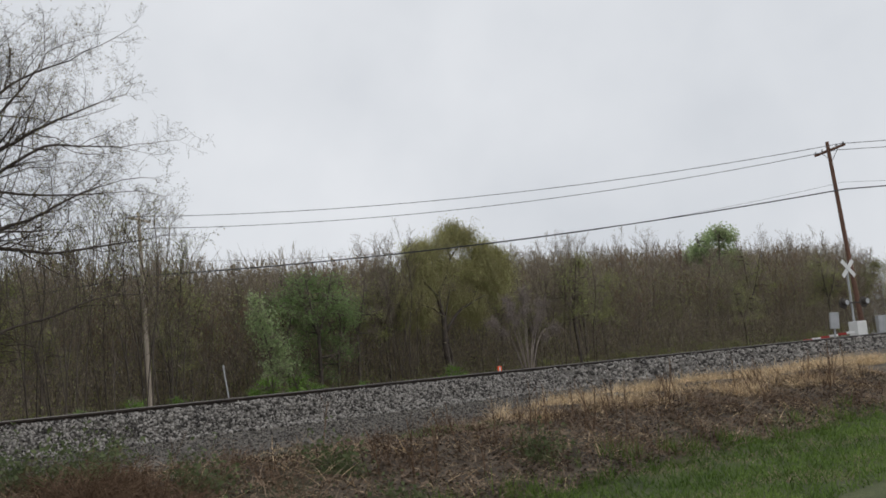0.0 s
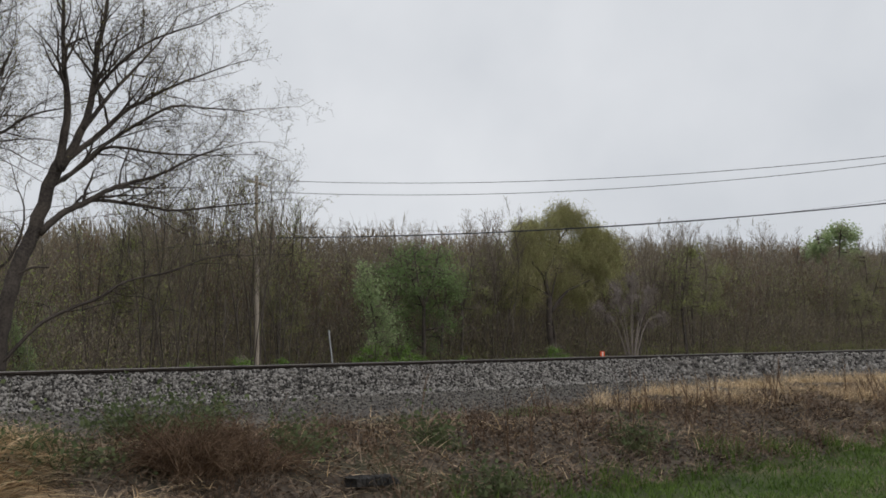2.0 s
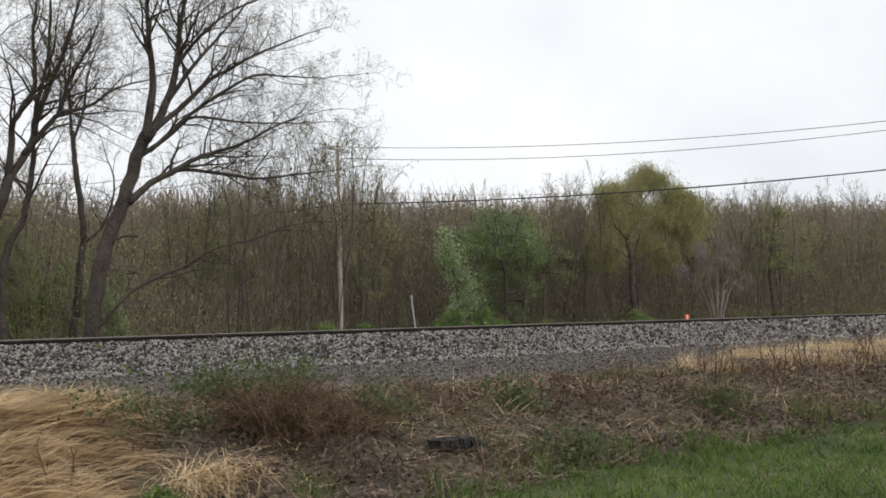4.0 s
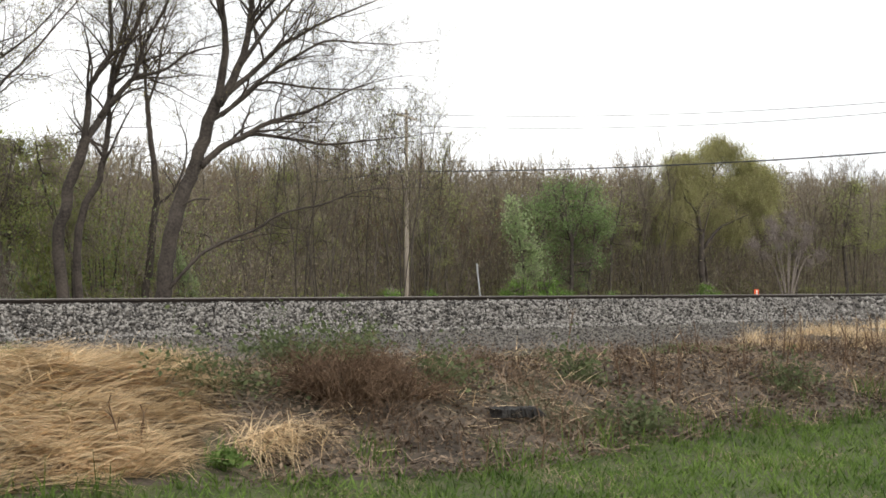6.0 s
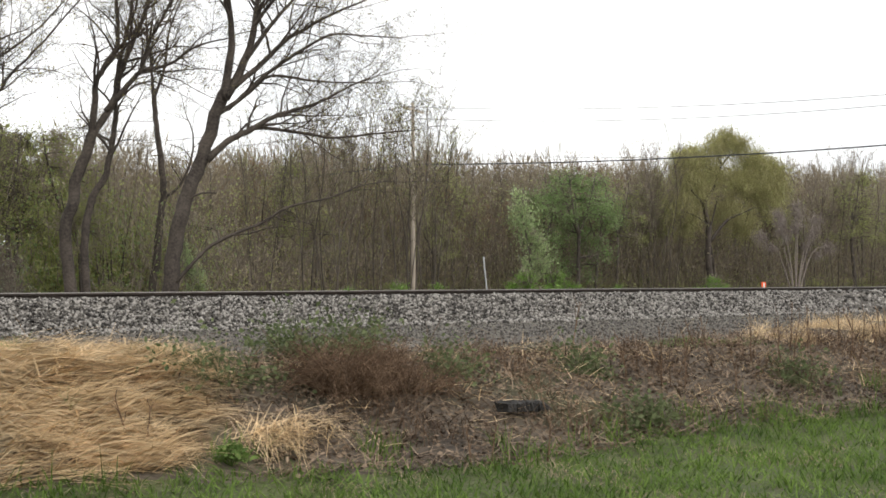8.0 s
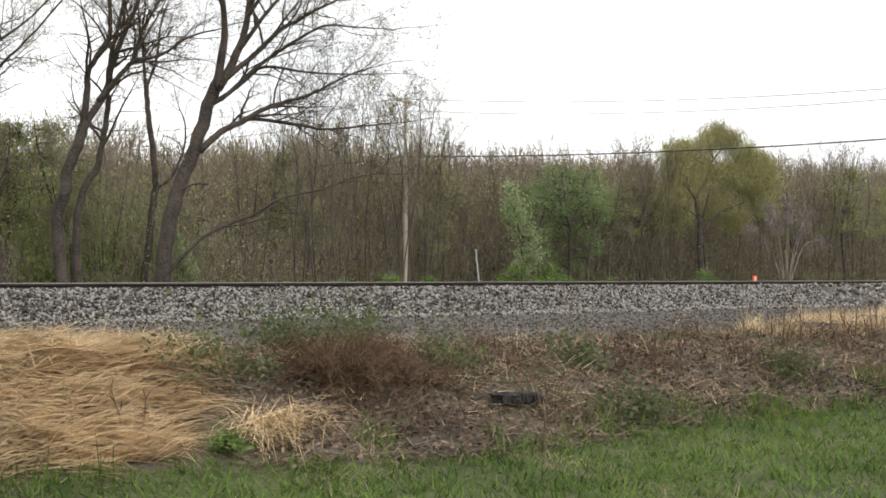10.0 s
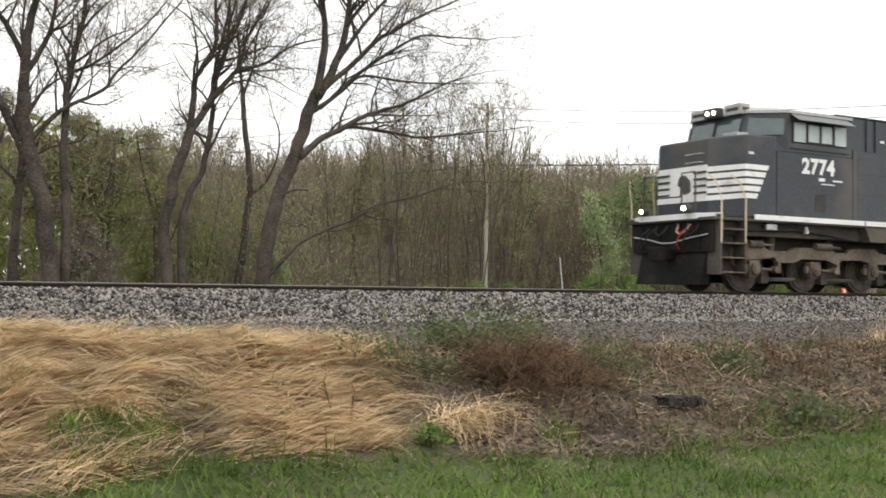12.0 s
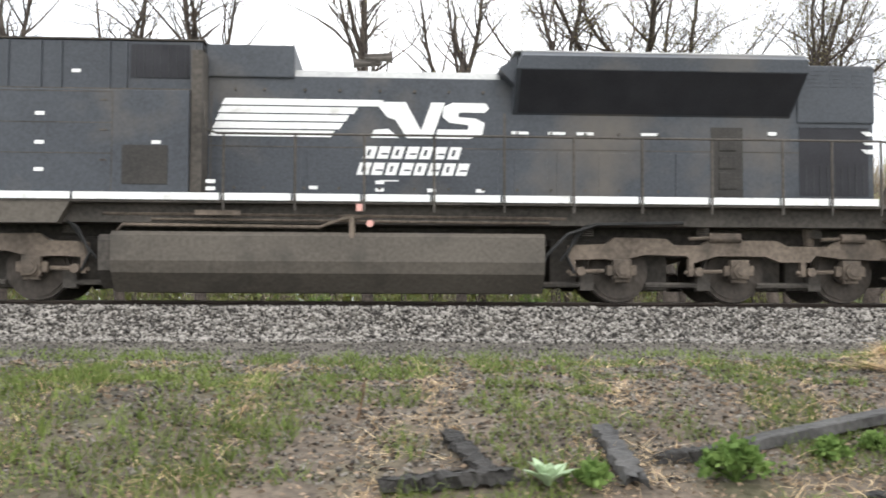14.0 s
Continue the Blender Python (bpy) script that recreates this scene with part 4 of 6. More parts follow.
def leaf_quads(points, size, gen, flat=0.0, narrow=0.28, upright=1.0):
    """Small pointed leaves at the points, turned at random."""
    p = np.asarray(points, float)
    n = len(p)
    u = gen.normal(size=(n, 3))
    u[:, 2] *= (1 - flat) * upright
    u /= np.linalg.norm(u, axis=1, keepdims=True)
    v = np.cross(u, gen.normal(size=(n, 3)))
    v /= np.linalg.norm(v, axis=1, keepdims=True) + 1e-9
    s = size * gen.uniform(0.6, 1.4, (n, 1))
    verts = np.stack([p, p + u * s * 0.5 + v * s * narrow, p + u * s, p + u * s * 0.5 - v * s * narrow], 1).reshape(-1, 3)
    return verts, np.arange(4 * n).reshape(n, 4)


class Grower:
    """Grows limbs into branches, shoots and twigs, and keeps their bars and leaf places."""

    def __init__(self, seed, up=0.35, wander=0.22, droop=0.0):
        self.rand = random.Random(seed)
        self.gen = np.random.default_rng(seed)
        self.limbs, self.thick, self.thin, self.tips = [], [], [], []
        self.up, self.wander, self.droop = up, wander, droop
        self.least = 0.0035

    def limb(self, points, r0, r1):
        """A main limb along given points."""
        pts = [Vector(p) for p in points]
        fine = []
        for i in range(len(pts) - 1):
            p0, p1, p2, p3 = pts[max(i - 1, 0)], pts[i], pts[i + 1], pts[min(i + 2, len(pts) - 1)]
            for q in range(4):
                t = q / 4
                fine.append(0.5 * (2 * p1 + (p2 - p0) * t + (2 * p0 - 5 * p1 + 4 * p2 - p3) * t * t + (3 * p1 - p0 - 3 * p2 + p3) * t ** 3))
        fine.append(pts[-1])
        for i, p in enumerate(fine[1:-1]):
            p += Vector([self.rand.gauss(0, 0.13) * (r0 + r1) / 2 for _ in range(3)])
        n = len(fine) - 1
        self.limbs.append((fine, r0, r1))
        return fine, [r0 + (r1 - r0) * i / n for i in range(n + 1)]

    def sprout(self, line, radii, length, level, count, first=0.25, spread=0.75):
        """Side shoots along a line."""
        n = len(line) - 1
        for k in range(count):
            at = first + (1 - first) * (k + self.rand.random()) / count
            i = min(int(at * n), n - 1)
            f = at * n - i
            p = line[i].lerp(line[i + 1], f)
            r = radii[i] * (1 - f) + radii[i + 1] * f
            d = (line[i + 1] - line[i]).normalized()
            side = d.cross(Vector([self.rand.gauss(0, 1) for _ in range(3)])).normalized()
            way = (d * (1 - spread) + side * spread + Vector((0, 0, self.up))).normalized()
            self.shoot(p, way, length * self.rand.uniform(0.55, 1.15) * (1.15 - 0.55 * at), max(r * 0.55, 0.004), level)

    def shoot(self, p, way, length, r, level):
        steps = 5 if level > 1 else (4 if level == 1 else 2)
        line, radii = [p.copy()], [r]
        for i in range(steps):
            way = (way + Vector([self.rand.gauss(0, self.wander) for _ in range(3)]) + Vector((0, 0, self.up * 0.16 - self.droop * (2 - level) * 0.2))).normalized()
            q = line[-1] + way * (length / steps)
            r2 = max(r * (1 - (i + 1) / steps * 0.8), self.least)
            (self.thick if radii[-1] > 0.035 else self.thin).append((*line[-1], *q, radii[-1], r2))
            line.append(q)
            radii.append(r2)
        if level > 0:
            self.sprout(line, radii, length * 0.5, level - 1, self.counts[level - 1], 0.2)
        else:
            self.tips += [tuple(q) for q in line[1:]]
        if level == 1:
            self.tips.append(tuple(line[-1]))


def make_tree(name, grower, bark, twig, leaf, leaf_size, leaf_each, label, thin_sides=3, thick_sides=7, split=False):
    tree = tagged(new(name), label, "tree")
    bm = B()
    for line, r0, r1 in grower.limbs:
        tube(bm, line, r0, r1, thick_sides)
        if split:
            part("trunk", bm, bark, tree, smooth=True)
            bm = B()
    if not split:
        part("trunk", bm, bark, tree, smooth=True)
    if len(grower.thick):
        v, f = frusta(grower.thick, 5)
        tagged(bulk("branchwork", v, f, bark, tree), kind="stuff")
    v, f = frusta(grower.thin, thin_sides)
    tagged(bulk("twig_mass", v, f, twig, tree), kind="stuff")
    if leaf_each > 0:
        tips = np.repeat(np.array(grower.tips), max(1, int(leaf_each)), axis=0)
        tips = tips + grower.gen.normal(size=tips.shape) * leaf_size * 0.9
        if leaf_each < 1:
            tips = tips[grower.gen.random(len(tips)) < leaf_each]
        v, f = leaf_quads(tips, leaf_size, grower.gen, 0.3)
        tagged(bulk("crown", v, f, leaf, tree), kind="stuff")
    return tree


def large_tree(seed, limbs, counts, label, leaf=None, reach=3.6, leaf_each=1.0):
    """A tall bare tree from main limbs given as (points, start radius, end radius, shoots)."""
    g = Grower(seed, 0.26, 0.2, 0.3)
    g.counts = counts
    for points, r0, r1, shoots in limbs:
        line, radii = g.limb(points, r0 * 0.8, r1 * 0.8)
        if shoots:
            g.sprout(line, radii, reach, 2, round(shoots * 1.5) if r0 < 0.27 else shoots, 0.2 if r0 < 0.2 else 0.45, 0.55)
            g.shoot(line[-1], (line[-1] - line[-2]).normalized(), reach * 0.9, radii[-1], 2)
    return make_tree("tree", g, BARK, BARKTWIG, leaf or BUD, 0.06, leaf_each, label)


BARKTWIG = mat("dark_twig_bark", (0.035, 0.027, 0.022), (0.11, 0.086, 0.068), 0.95, 8, 0.6, 0.0, island=0.3)
G0 = 0.6
# the big leaning tree over the track's far side
large_tree(3, [
    ([(10.9, 35.7, G0), (11.0, 35.7, 1.4), (11.2, 35.7, 3.0), (11.4, 35.7, 4.2), (11.75, 35.7, 5.2), (12.1, 35.7, 5.9), (12.5, 35.7, 7.4), (13.0, 35.7, 8.6)], 0.37, 0.28, 0),
    ([(12.9, 35.6, 8.3), (13.1, 35.5, 9.7), (13.1, 35.3, 10.7), (12.9, 35.1, 11.9), (12.8, 35.0, 13.7), (12.9, 35.0, 15.5)], 0.21, 0.05, 10),
    ([(13.0, 35.7, 8.4), (13.75, 35.8, 9.8), (14.2, 36.0, 11.0), (14.4, 36.1, 12.3), (14.8, 36.3, 14.4), (15.2, 36.4, 16.5)], 0.22, 0.05, 11),
    ([(12.3, 35.6, 6.1), (13.0, 35.5, 6.8), (13.7, 35.4, 7.2), (14.5, 35.3, 7.7), (15.2, 35.2, 8.0), (16.5, 35.1, 8.5), (17.7, 35.0, 9.2), (18.6, 34.9, 9.6)], 0.17, 0.03, 10),
    ([(13.8, 35.4, 7.2), (14.3, 35.5, 7.4), (16.0, 35.4, 7.3), (17.0, 35.3, 7.2), (18.4, 35.2, 7.4), (19.6, 35.1, 7.6), (20.4, 35.0, 7.7)], 0.1, 0.025, 9),
    ([(13.3, 35.7, 8.8), (14.5, 35.8, 9.9), (15.5, 35.9, 10.9), (16.3, 36.0, 11.4), (17.4, 36.1, 12.1), (18.5, 36.2, 12.7), (19.9, 36.3, 13.4)], 0.14, 0.025, 11),
    ([(12.65, 35.7, 7.75), (13.4, 35.6, 8.3), (14.4, 35.5, 9.3), (15.7, 35.4, 10.3), (17.0, 35.3, 11.1), (18.3, 35.2, 11.2), (19.9, 35.1, 11.3)], 0.12, 0.025, 10),
    ([(13.1, 35.7, 8.0), (13.9, 35.6, 8.7), (14.8, 35.7, 9.4), (16.3, 35.8, 9.4), (18.2, 35.9, 9.5), (19.7, 36.0, 9.7)], 0.1, 0.025, 9),
    ([(13.8, 35.7, 9.9), (14.9, 35.9, 11.4), (16.1, 36.1, 12.8), (17.4, 36.3, 14.4)], 0.12, 0.03, 9),
    ([(14.2, 36.0, 11.2), (14.9, 35.5, 12.3), (16.2, 35.3, 13.5), (18.0, 35.1, 14.4)], 0.1, 0.03, 9),
    ([(11.1, 35.5, 1.7), (12.1, 35.1, 2.9), (12.9, 35.0, 3.4), (14.1, 34.9, 3.9), (15.1, 34.8, 4.5), (16.7, 34.7, 4.9), (18.0, 34.6, 5.4), (19.1, 34.5, 5.6)], 0.09, 0.025, 8),
    ([(11.5, 35.6, 4.6), (12.0, 35.3, 4.9), (12.5, 35.1, 4.9)], 0.06, 0.03, 0),
], (9, 7), "large leaning bare tree with grey-brown bark and opening buds", leaf_each=0.6)
# a crooked slender tree standing behind it
large_tree(17, [
    ([(13.0, 45.0, 0.5), (13.1, 45.0, 1.4), (13.3, 45.0, 2.9), (13.4, 45.0, 4.4), (13.6, 45.0, 5.6), (13.5, 45.0, 6.8), (13.3, 45.0, 8.1), (13.2, 45.0, 9.3), (13.1, 45.0, 10.3)], 0.24, 0.13, 0),
    ([(13.1, 45.0, 10.1), (13.0, 45.0, 11.5), (12.8, 45.0, 13.0), (12.8, 45.0, 14.8)], 0.1, 0.03, 8),
    ([(13.15, 45.0, 9.9), (13.6, 45.0, 11.3), (13.8, 45.0, 12.9), (14.4, 45.0, 14.5)], 0.09, 0.03, 8),
    ([(13.6, 45.0, 5.5), (14.3, 45.0, 6.1), (14.8, 45.0, 7.2), (14.9, 45.0, 8.4), (14.6, 45.0, 9.2)], 0.09, 0.03, 5),
], (6, 5), "crooked slender bare tree behind the leaning one", reach=2.6, leaf_each=0.5)
# the pair of slender stems beside it
large_tree(5, [
    ([(7.9, 36.5, G0), (7.9, 36.5, 1.5), (7.7, 36.5, 3.4), (7.9, 36.5, 4.6), (8.2, 36.5, 5.8), (8.6, 36.5, 7.0)], 0.28, 0.22, 0),
    ([(8.5, 36.5, 6.7), (8.6, 36.4, 7.9), (8.6, 36.3, 8.6), (9.0, 36.2, 9.4), (9.3, 36.1, 10.1), (9.2, 36.0, 11.6), (9.3, 35.9, 13.1), (9.2, 35.9, 15.0)], 0.16, 0.04, 10),
    ([(8.5, 36.5, 6.8), (9.3, 36.6, 8.1), (9.5, 36.7, 9.0), (9.9, 36.8, 10.1), (10.3, 36.9, 11.0), (10.7, 37.0, 12.2), (11.2, 37.1, 14.0), (11.6, 37.1, 15.5)], 0.17, 0.04, 11),
    ([(9.0, 36.5, 7.7), (9.9, 36.3, 8.9), (10.2, 36.2, 9.2), (11.1, 36.1, 9.5), (12.0, 36.0, 10.2), (13.1, 35.9, 10.6)], 0.13, 0.03, 9),
    ([(8.4, 36.7, G0), (8.4, 36.6, 1.5), (8.35, 36.6, 3.4), (8.6, 36.6, 4.7), (9.0, 36.6, 5.4), (9.2, 36.6, 6.3), (9.4, 36.7, 7.5), (9.4, 36.8, 8.5), (9.6, 36.8, 9.8), (9.9, 36.8, 11.2), (10.0, 36.8, 13.0)], 0.2, 0.06, 10),
    ([(10.2, 36.3, 9.2), (10.5, 36.5, 10.3), (11.0, 36.5, 11.3), (11.6, 36.5, 12.7)], 0.09, 0.03, 8),
    ([(9.4, 36.6, 8.1), (10.0, 36.5, 8.7), (10.7, 36.5, 8.9), (11.3, 36.5, 8.7)], 0.06, 0.02, 6),
], (9, 7), "forked bare tree with two slender leaning stems", leaf_each=0.6)
large_tree(8, [
    ([(4.0, 35.4, G0), (3.9, 35.4, 1.5), (3.6, 35.4, 3.5), (3.3, 35.4, 4.9), (3.0, 35.4, 5.9), (2.9, 35.4, 7.5)], 0.38, 0.28, 0),
    ([(2.9, 35.4, 7.2), (2.9, 35.3, 8.4), (3.0, 35.2, 9.6), (3.2, 35.1, 10.8), (3.3, 35.0, 12.4), (3.2, 35.0, 14.5)], 0.24, 0.05, 10),
    ([(3.15, 35.4, 5.4), (2.6, 35.6, 6.4), (2.3, 35.7, 7.1), (1.8, 35.8, 8.1), (1.4, 35.9, 9.5), (0.8, 36.0, 10.5), (0.2, 36.1, 11.7), (-0.4, 36.2, 13.4)], 0.2, 0.05, 9),
    ([(2.9, 35.4, 8.5), (2.3, 35.5, 9.7), (1.5, 35.6, 10.6), (0.9, 35.7, 11.7), (0.5, 35.8, 13.2)], 0.14, 0.03, 8),
    ([(3.0, 35.4, 6.8), (3.4, 35.3, 7.5), (3.9, 35.2, 8.0), (4.7, 35.1, 8.5)], 0.08, 0.02, 6),
    ([(2.95, 35.4, 8.1), (3.6, 35.5, 9.4), (3.8, 35.6, 10.4), (4.0, 35.7, 11.8), (4.3, 35.8, 13.6)], 0.12, 0.03, 8),
    ([(4.35, 35.6, G0), (4.3, 35.6, 1.5), (4.3, 35.6, 3.5), (4.2, 35.6, 5.4), (4.2, 35.6, 6.9), (4.3, 35.6, 8.2), (4.5, 35.6, 9.3), (4.7, 35.6, 10.3), (4.9, 35.6, 11.9), (5.2, 35.6, 14.0)], 0.22, 0.06, 9),
    ([(3.1, 35.5, 5.9), (3.8, 35.5, 6.8), (4.3, 35.3, 7.2), (5.3, 35.3, 7.8), (5.7, 35.2, 8.4), (6.7, 35.1, 9.6), (7.8, 35.0, 11.1)], 0.11, 0.03, 10),
    ([(4.3, 35.6, 8.3), (4.9, 35.6, 8.6), (5.4, 35.7, 9.0), (6.7, 35.8, 10.2), (7.6, 35.8, 11.4)], 0.08, 0.025, 8),
    ([(4.3, 35.6, 7.8), (4.2, 35.5, 8.7), (3.9, 35.4, 9.3), (3.4, 35.3, 9.8)], 0.06, 0.02, 5),
], (9, 7), "tall bare tree with a deep fork and spreading limbs", leaf_each=0.6)
large_tree(11, [
    ([(1.35, 35.0, G0), (1.3, 35.0, 1.6), (0.9, 35.0, 3.7), (0.7, 35.0, 5.8), (0.4, 35.0, 7.3), (0.1, 35.0, 8.1)], 0.26, 0.18, 0),
    ([(0.1, 35.0, 7.9), (-0.1, 34.9, 9.5), (-0.5, 34.8, 10.7), (-0.8, 34.7, 12.2), (-1.1, 34.6, 14.0)], 0.14, 0.03, 9),
    ([(0.2, 35.0, 7.8), (0.5, 35.1, 9.1), (0.4, 35.2, 10.2), (0.7, 35.3, 11.4), (0.9, 35.4, 12.8), (1.0, 35.5, 14.6)], 0.14, 0.03, 9),
    ([(0.05, 35.0, 8.3), (-1.4, 34.9, 9.5), (-2.3, 34.8, 10.6), (-2.9, 34.7, 11.7)], 0.08, 0.025, 8),
    ([(0.95, 34.9, 3.4), (0.0, 34.7, 4.9), (-1.3, 34.6, 6.2), (-2.6, 34.5, 7.5), (-3.3, 34.4, 8.8)], 0.08, 0.025, 7),
    ([(0.4, 35.0, 7.2), (1.5, 35.1, 7.4), (2.4, 35.2, 6.9), (3.2, 35.3, 6.1)], 0.06, 0.02, 6),
    ([(3.0, 38.0, G0), (3.0, 38.0, 1.7), (3.1, 38.0, 4.0), (3.2, 38.0, 5.6), (3.3, 38.0, 7.5), (3.1, 38.0, 10.0)], 0.26, 0.06, 8),
], (8, 6), "slim bare tree with crooked upper limbs", leaf_each=0.6)
spare = large_tree(14, [
    ([(0, 0, 0), (0.1, 0, 3.4), (-0.2, 0.1, 6.4), (0.1, 0.2, 9.0)], 0.27, 0.18, 2),
    ([(0.05, 0.2, 8.6), (0.7, 0.4, 11.0), (0.9, 0.5, 14.6)], 0.15, 0.03, 9),
    ([(-0.1, 0.1, 7.2), (-1.1, -0.2, 9.4), (-1.6, -0.4, 12.6)], 0.14, 0.03, 9),
    ([(0.0, 0.1, 8.2), (-0.2, 0.8, 10.4), (-0.6, 1.2, 13.2)], 0.11, 0.03, 8),
    ([(0.0, 0.0, 5.6), (1.3, 0.3, 7.4), (2.9, 0.5, 9.0), (4.2, 0.7, 10.8)], 0.1, 0.03, 7),
], (4, 4), "slender bare tree in the row behind the track", leaf_each=0.5)
spare.matrix_world = pose(-3.2, 37.5, G0)
for x, y, turn in ((-6.5, 36.0, 70), (-12.2, 36.5, 130), (-15.5, 38.5, 310), (-19.0, 36.5, 20), (-22.5, 38.0, 160)):
    copy_thing(spare, pose(x, y, G0, 0, 0, turn))


# ---- woods ----
def wood_tree(name, seed, height, stems, counts, shoots, up, leaf, leaf_each, leaf_size, label, width=1.0, bark=None, twig=None, droop=0.0, base=0.08, shoot_from=0.15):
    g = Grower(seed, up, 0.2, droop)
    g.counts, g.least = counts, 0.009
    for k in range(stems):
        a = 2 * math.pi * (k + g.rand.random()) / stems
        w = width * g.rand.uniform(0.3, 1.0) if stems > 1 else width * 0.15
        h = height * g.rand.uniform(0.75, 1.0)
        pts = [(0.25 * w * math.cos(a), 0.25 * w * math.sin(a), 0), (0.5 * w * math.cos(a), 0.5 * w * math.sin(a), h * 0.35), (0.8 * w * math.cos(a + 0.3), 0.8 * w * math.sin(a + 0.3), h * 0.7), (w * math.cos(a), w * math.sin(a), h)]
        line, radii = g.limb(pts, base * h / 10, 0.02)
        g.sprout(line, radii, height * (0.28 if stems != 2 else 0.34), 1, shoots, shoot_from, 0.6)
    return make_tree(name, g, bark or TWIG, twig or TWIG, leaf, leaf_size, leaf_each, label, 3, 4, True)


def crown_tree(name, seed, limbs, lumps, leaf, leaf_size, leaves, twigs, label, bark, twig, hang=0.0, narrow=0.28, upright=1.0):
    """A tree with given limbs and a crown of leafy lumps (x, y, z, reach across, reach up), each fed by fine twigs."""
    g = Grower(seed, 0.3, 0.15)
    joints = []
    for points, r0, r1 in limbs:
        line, _ = g.limb(points, r0, r1)
        joints += [tuple(p) for p in line[len(line) // 3:]]
    joints, lump = np.array(joints), np.array(lumps, float)
    weight = lump[:, 3] * (lump[:, 3] + lump[:, 4])
    def inside(n, shell):
        which = g.gen.choice(len(lump), n, p=weight / weight.sum())
        way = g.gen.normal(size=(n, 3))
        way /= np.linalg.norm(way, axis=1, keepdims=True)
        size = np.stack([lump[which, 3], lump[which, 3], lump[which, 4]], 1)
        return which, lump[which, :3] + way * size * (g.gen.random((n, 1)) ** shell) * (1 + 0.32 * g.gen.normal(size=(n, 1)))
    which, ends = inside(twigs, 0.45)
    near = ((joints[None] - lump[which, :3][:, None]) ** 2).sum(-1).argmin(1)
    starts = joints[near] * 0.45 + lump[which, :3] * 0.55 + g.gen.normal(size=(twigs, 3)) * lump[which, 3:4] * 0.3
    mids = (starts + ends) / 2 + g.gen.normal(size=(twigs, 3)) * 0.18 + np.array([0, 0, 0.25 + hang])
    one, tip = np.ones((twigs, 1)), ends - np.array([0, 0, hang])
    feed = np.unique(which)
    stem = np.stack([joints[((joints - lump[k, :3]) ** 2).sum(-1).argmin()] for k in feed])
    g.thick = np.concatenate([stem, lump[feed, :3], np.full((len(feed), 1), 0.06), np.full((len(feed), 1), 0.025)], 1)
    g.thin = np.concatenate([np.concatenate([starts, mids, one * 0.016, one * 0.011], 1), np.concatenate([mids, tip, one * 0.011, one * 0.006], 1)])
    tree = make_tree(name, g, bark, twig, leaf, leaf_size, 0, label, 3, 6, True)
    if leaves:
        _, at = inside(leaves, 0.5)
        v, f = leaf_quads(at, leaf_size, g.gen, 0.0, narrow, upright)
        tagged(bulk("crown", v, f, leaf, tree), kind="stuff")
    return tree


def lumps_in(seed, count, wide, low, high, big):
    """Lumps filling a rounded crown between two heights."""
    g = np.random.default_rng(seed)
    out = []
    for _ in range(count):
        a, r, t = g.uniform(0, 2 * np.pi), g.random() ** 0.5, g.random()
        full = wide * math.sin(math.pi * (0.18 + 0.72 * t))
        out.append((full * r * math.cos(a), full * r * math.sin(a), low + (high - low) * t, big * g.uniform(0.6, 1.2), big * g.uniform(0.5, 0.95)))
    return out


def straight(height, lean=0.3, fork=3, r=0.16, seed=0):
    """A trunk that forks into a few rising limbs."""
    g = random.Random(seed)
    top = (g.uniform(-lean, lean), g.uniform(-lean, lean), height * 0.5)
    limbs = [([(0, 0, 0), (top[0] * 0.4, top[1] * 0.4, height * 0.25), top], r, r * 0.7)]
    for k in range(fork):
        a = 2 * math.pi * (k + g.random() * 0.6) / fork
        w = height * 0.14
        limbs.append(([(top[0], top[1], top[2] - 0.15), (top[0] + w * 0.6 * math.cos(a), top[1] + w * 0.6 * math.sin(a), height * 0.7), (top[0] + w * math.cos(a), top[1] + w * math.sin(a), height * 0.92)], r * 0.55, 0.03))
    return limbs


WILLOW_LIMBS = [
    ([(0, 0, 0), (0.05, 0, 1.6), (-0.1, 0, 3.4), (0.0, 0, 5.6)], 0.3, 0.24),
    ([(0.0, 0, 5.4), (-0.4, 0, 7.2), (0.7, 0.1, 8.6), (1.4, 0.2, 10.0), (2.6, 0.2, 11.2)], 0.2, 0.05),
    ([(-0.4, 0, 7.0), (-1.2, -0.2, 7.6), (-2.0, -0.3, 8.1)], 0.13, 0.04),
    ([(0.1, 0, 5.4), (-0.9, -0.2, 6.0), (-2.0, -0.4, 6.3)], 0.1, 0.03),
    ([(0.1, 0, 4.4), (1.6, -0.3, 6.0), (3.2, -0.3, 6.6), (5.0, -0.2, 7.2)], 0.14, 0.04),
    ([(3.2, -0.3, 6.6), (4.6, 0.3, 7.8), (6.0, 0.4, 8.8)], 0.09, 0.03),
    ([(0.9, 0.1, 0), (0.8, 0.3, 2.4), (0.5, 0.4, 5.0), (1.6, 0.5, 8.0)], 0.14, 0.05),
]
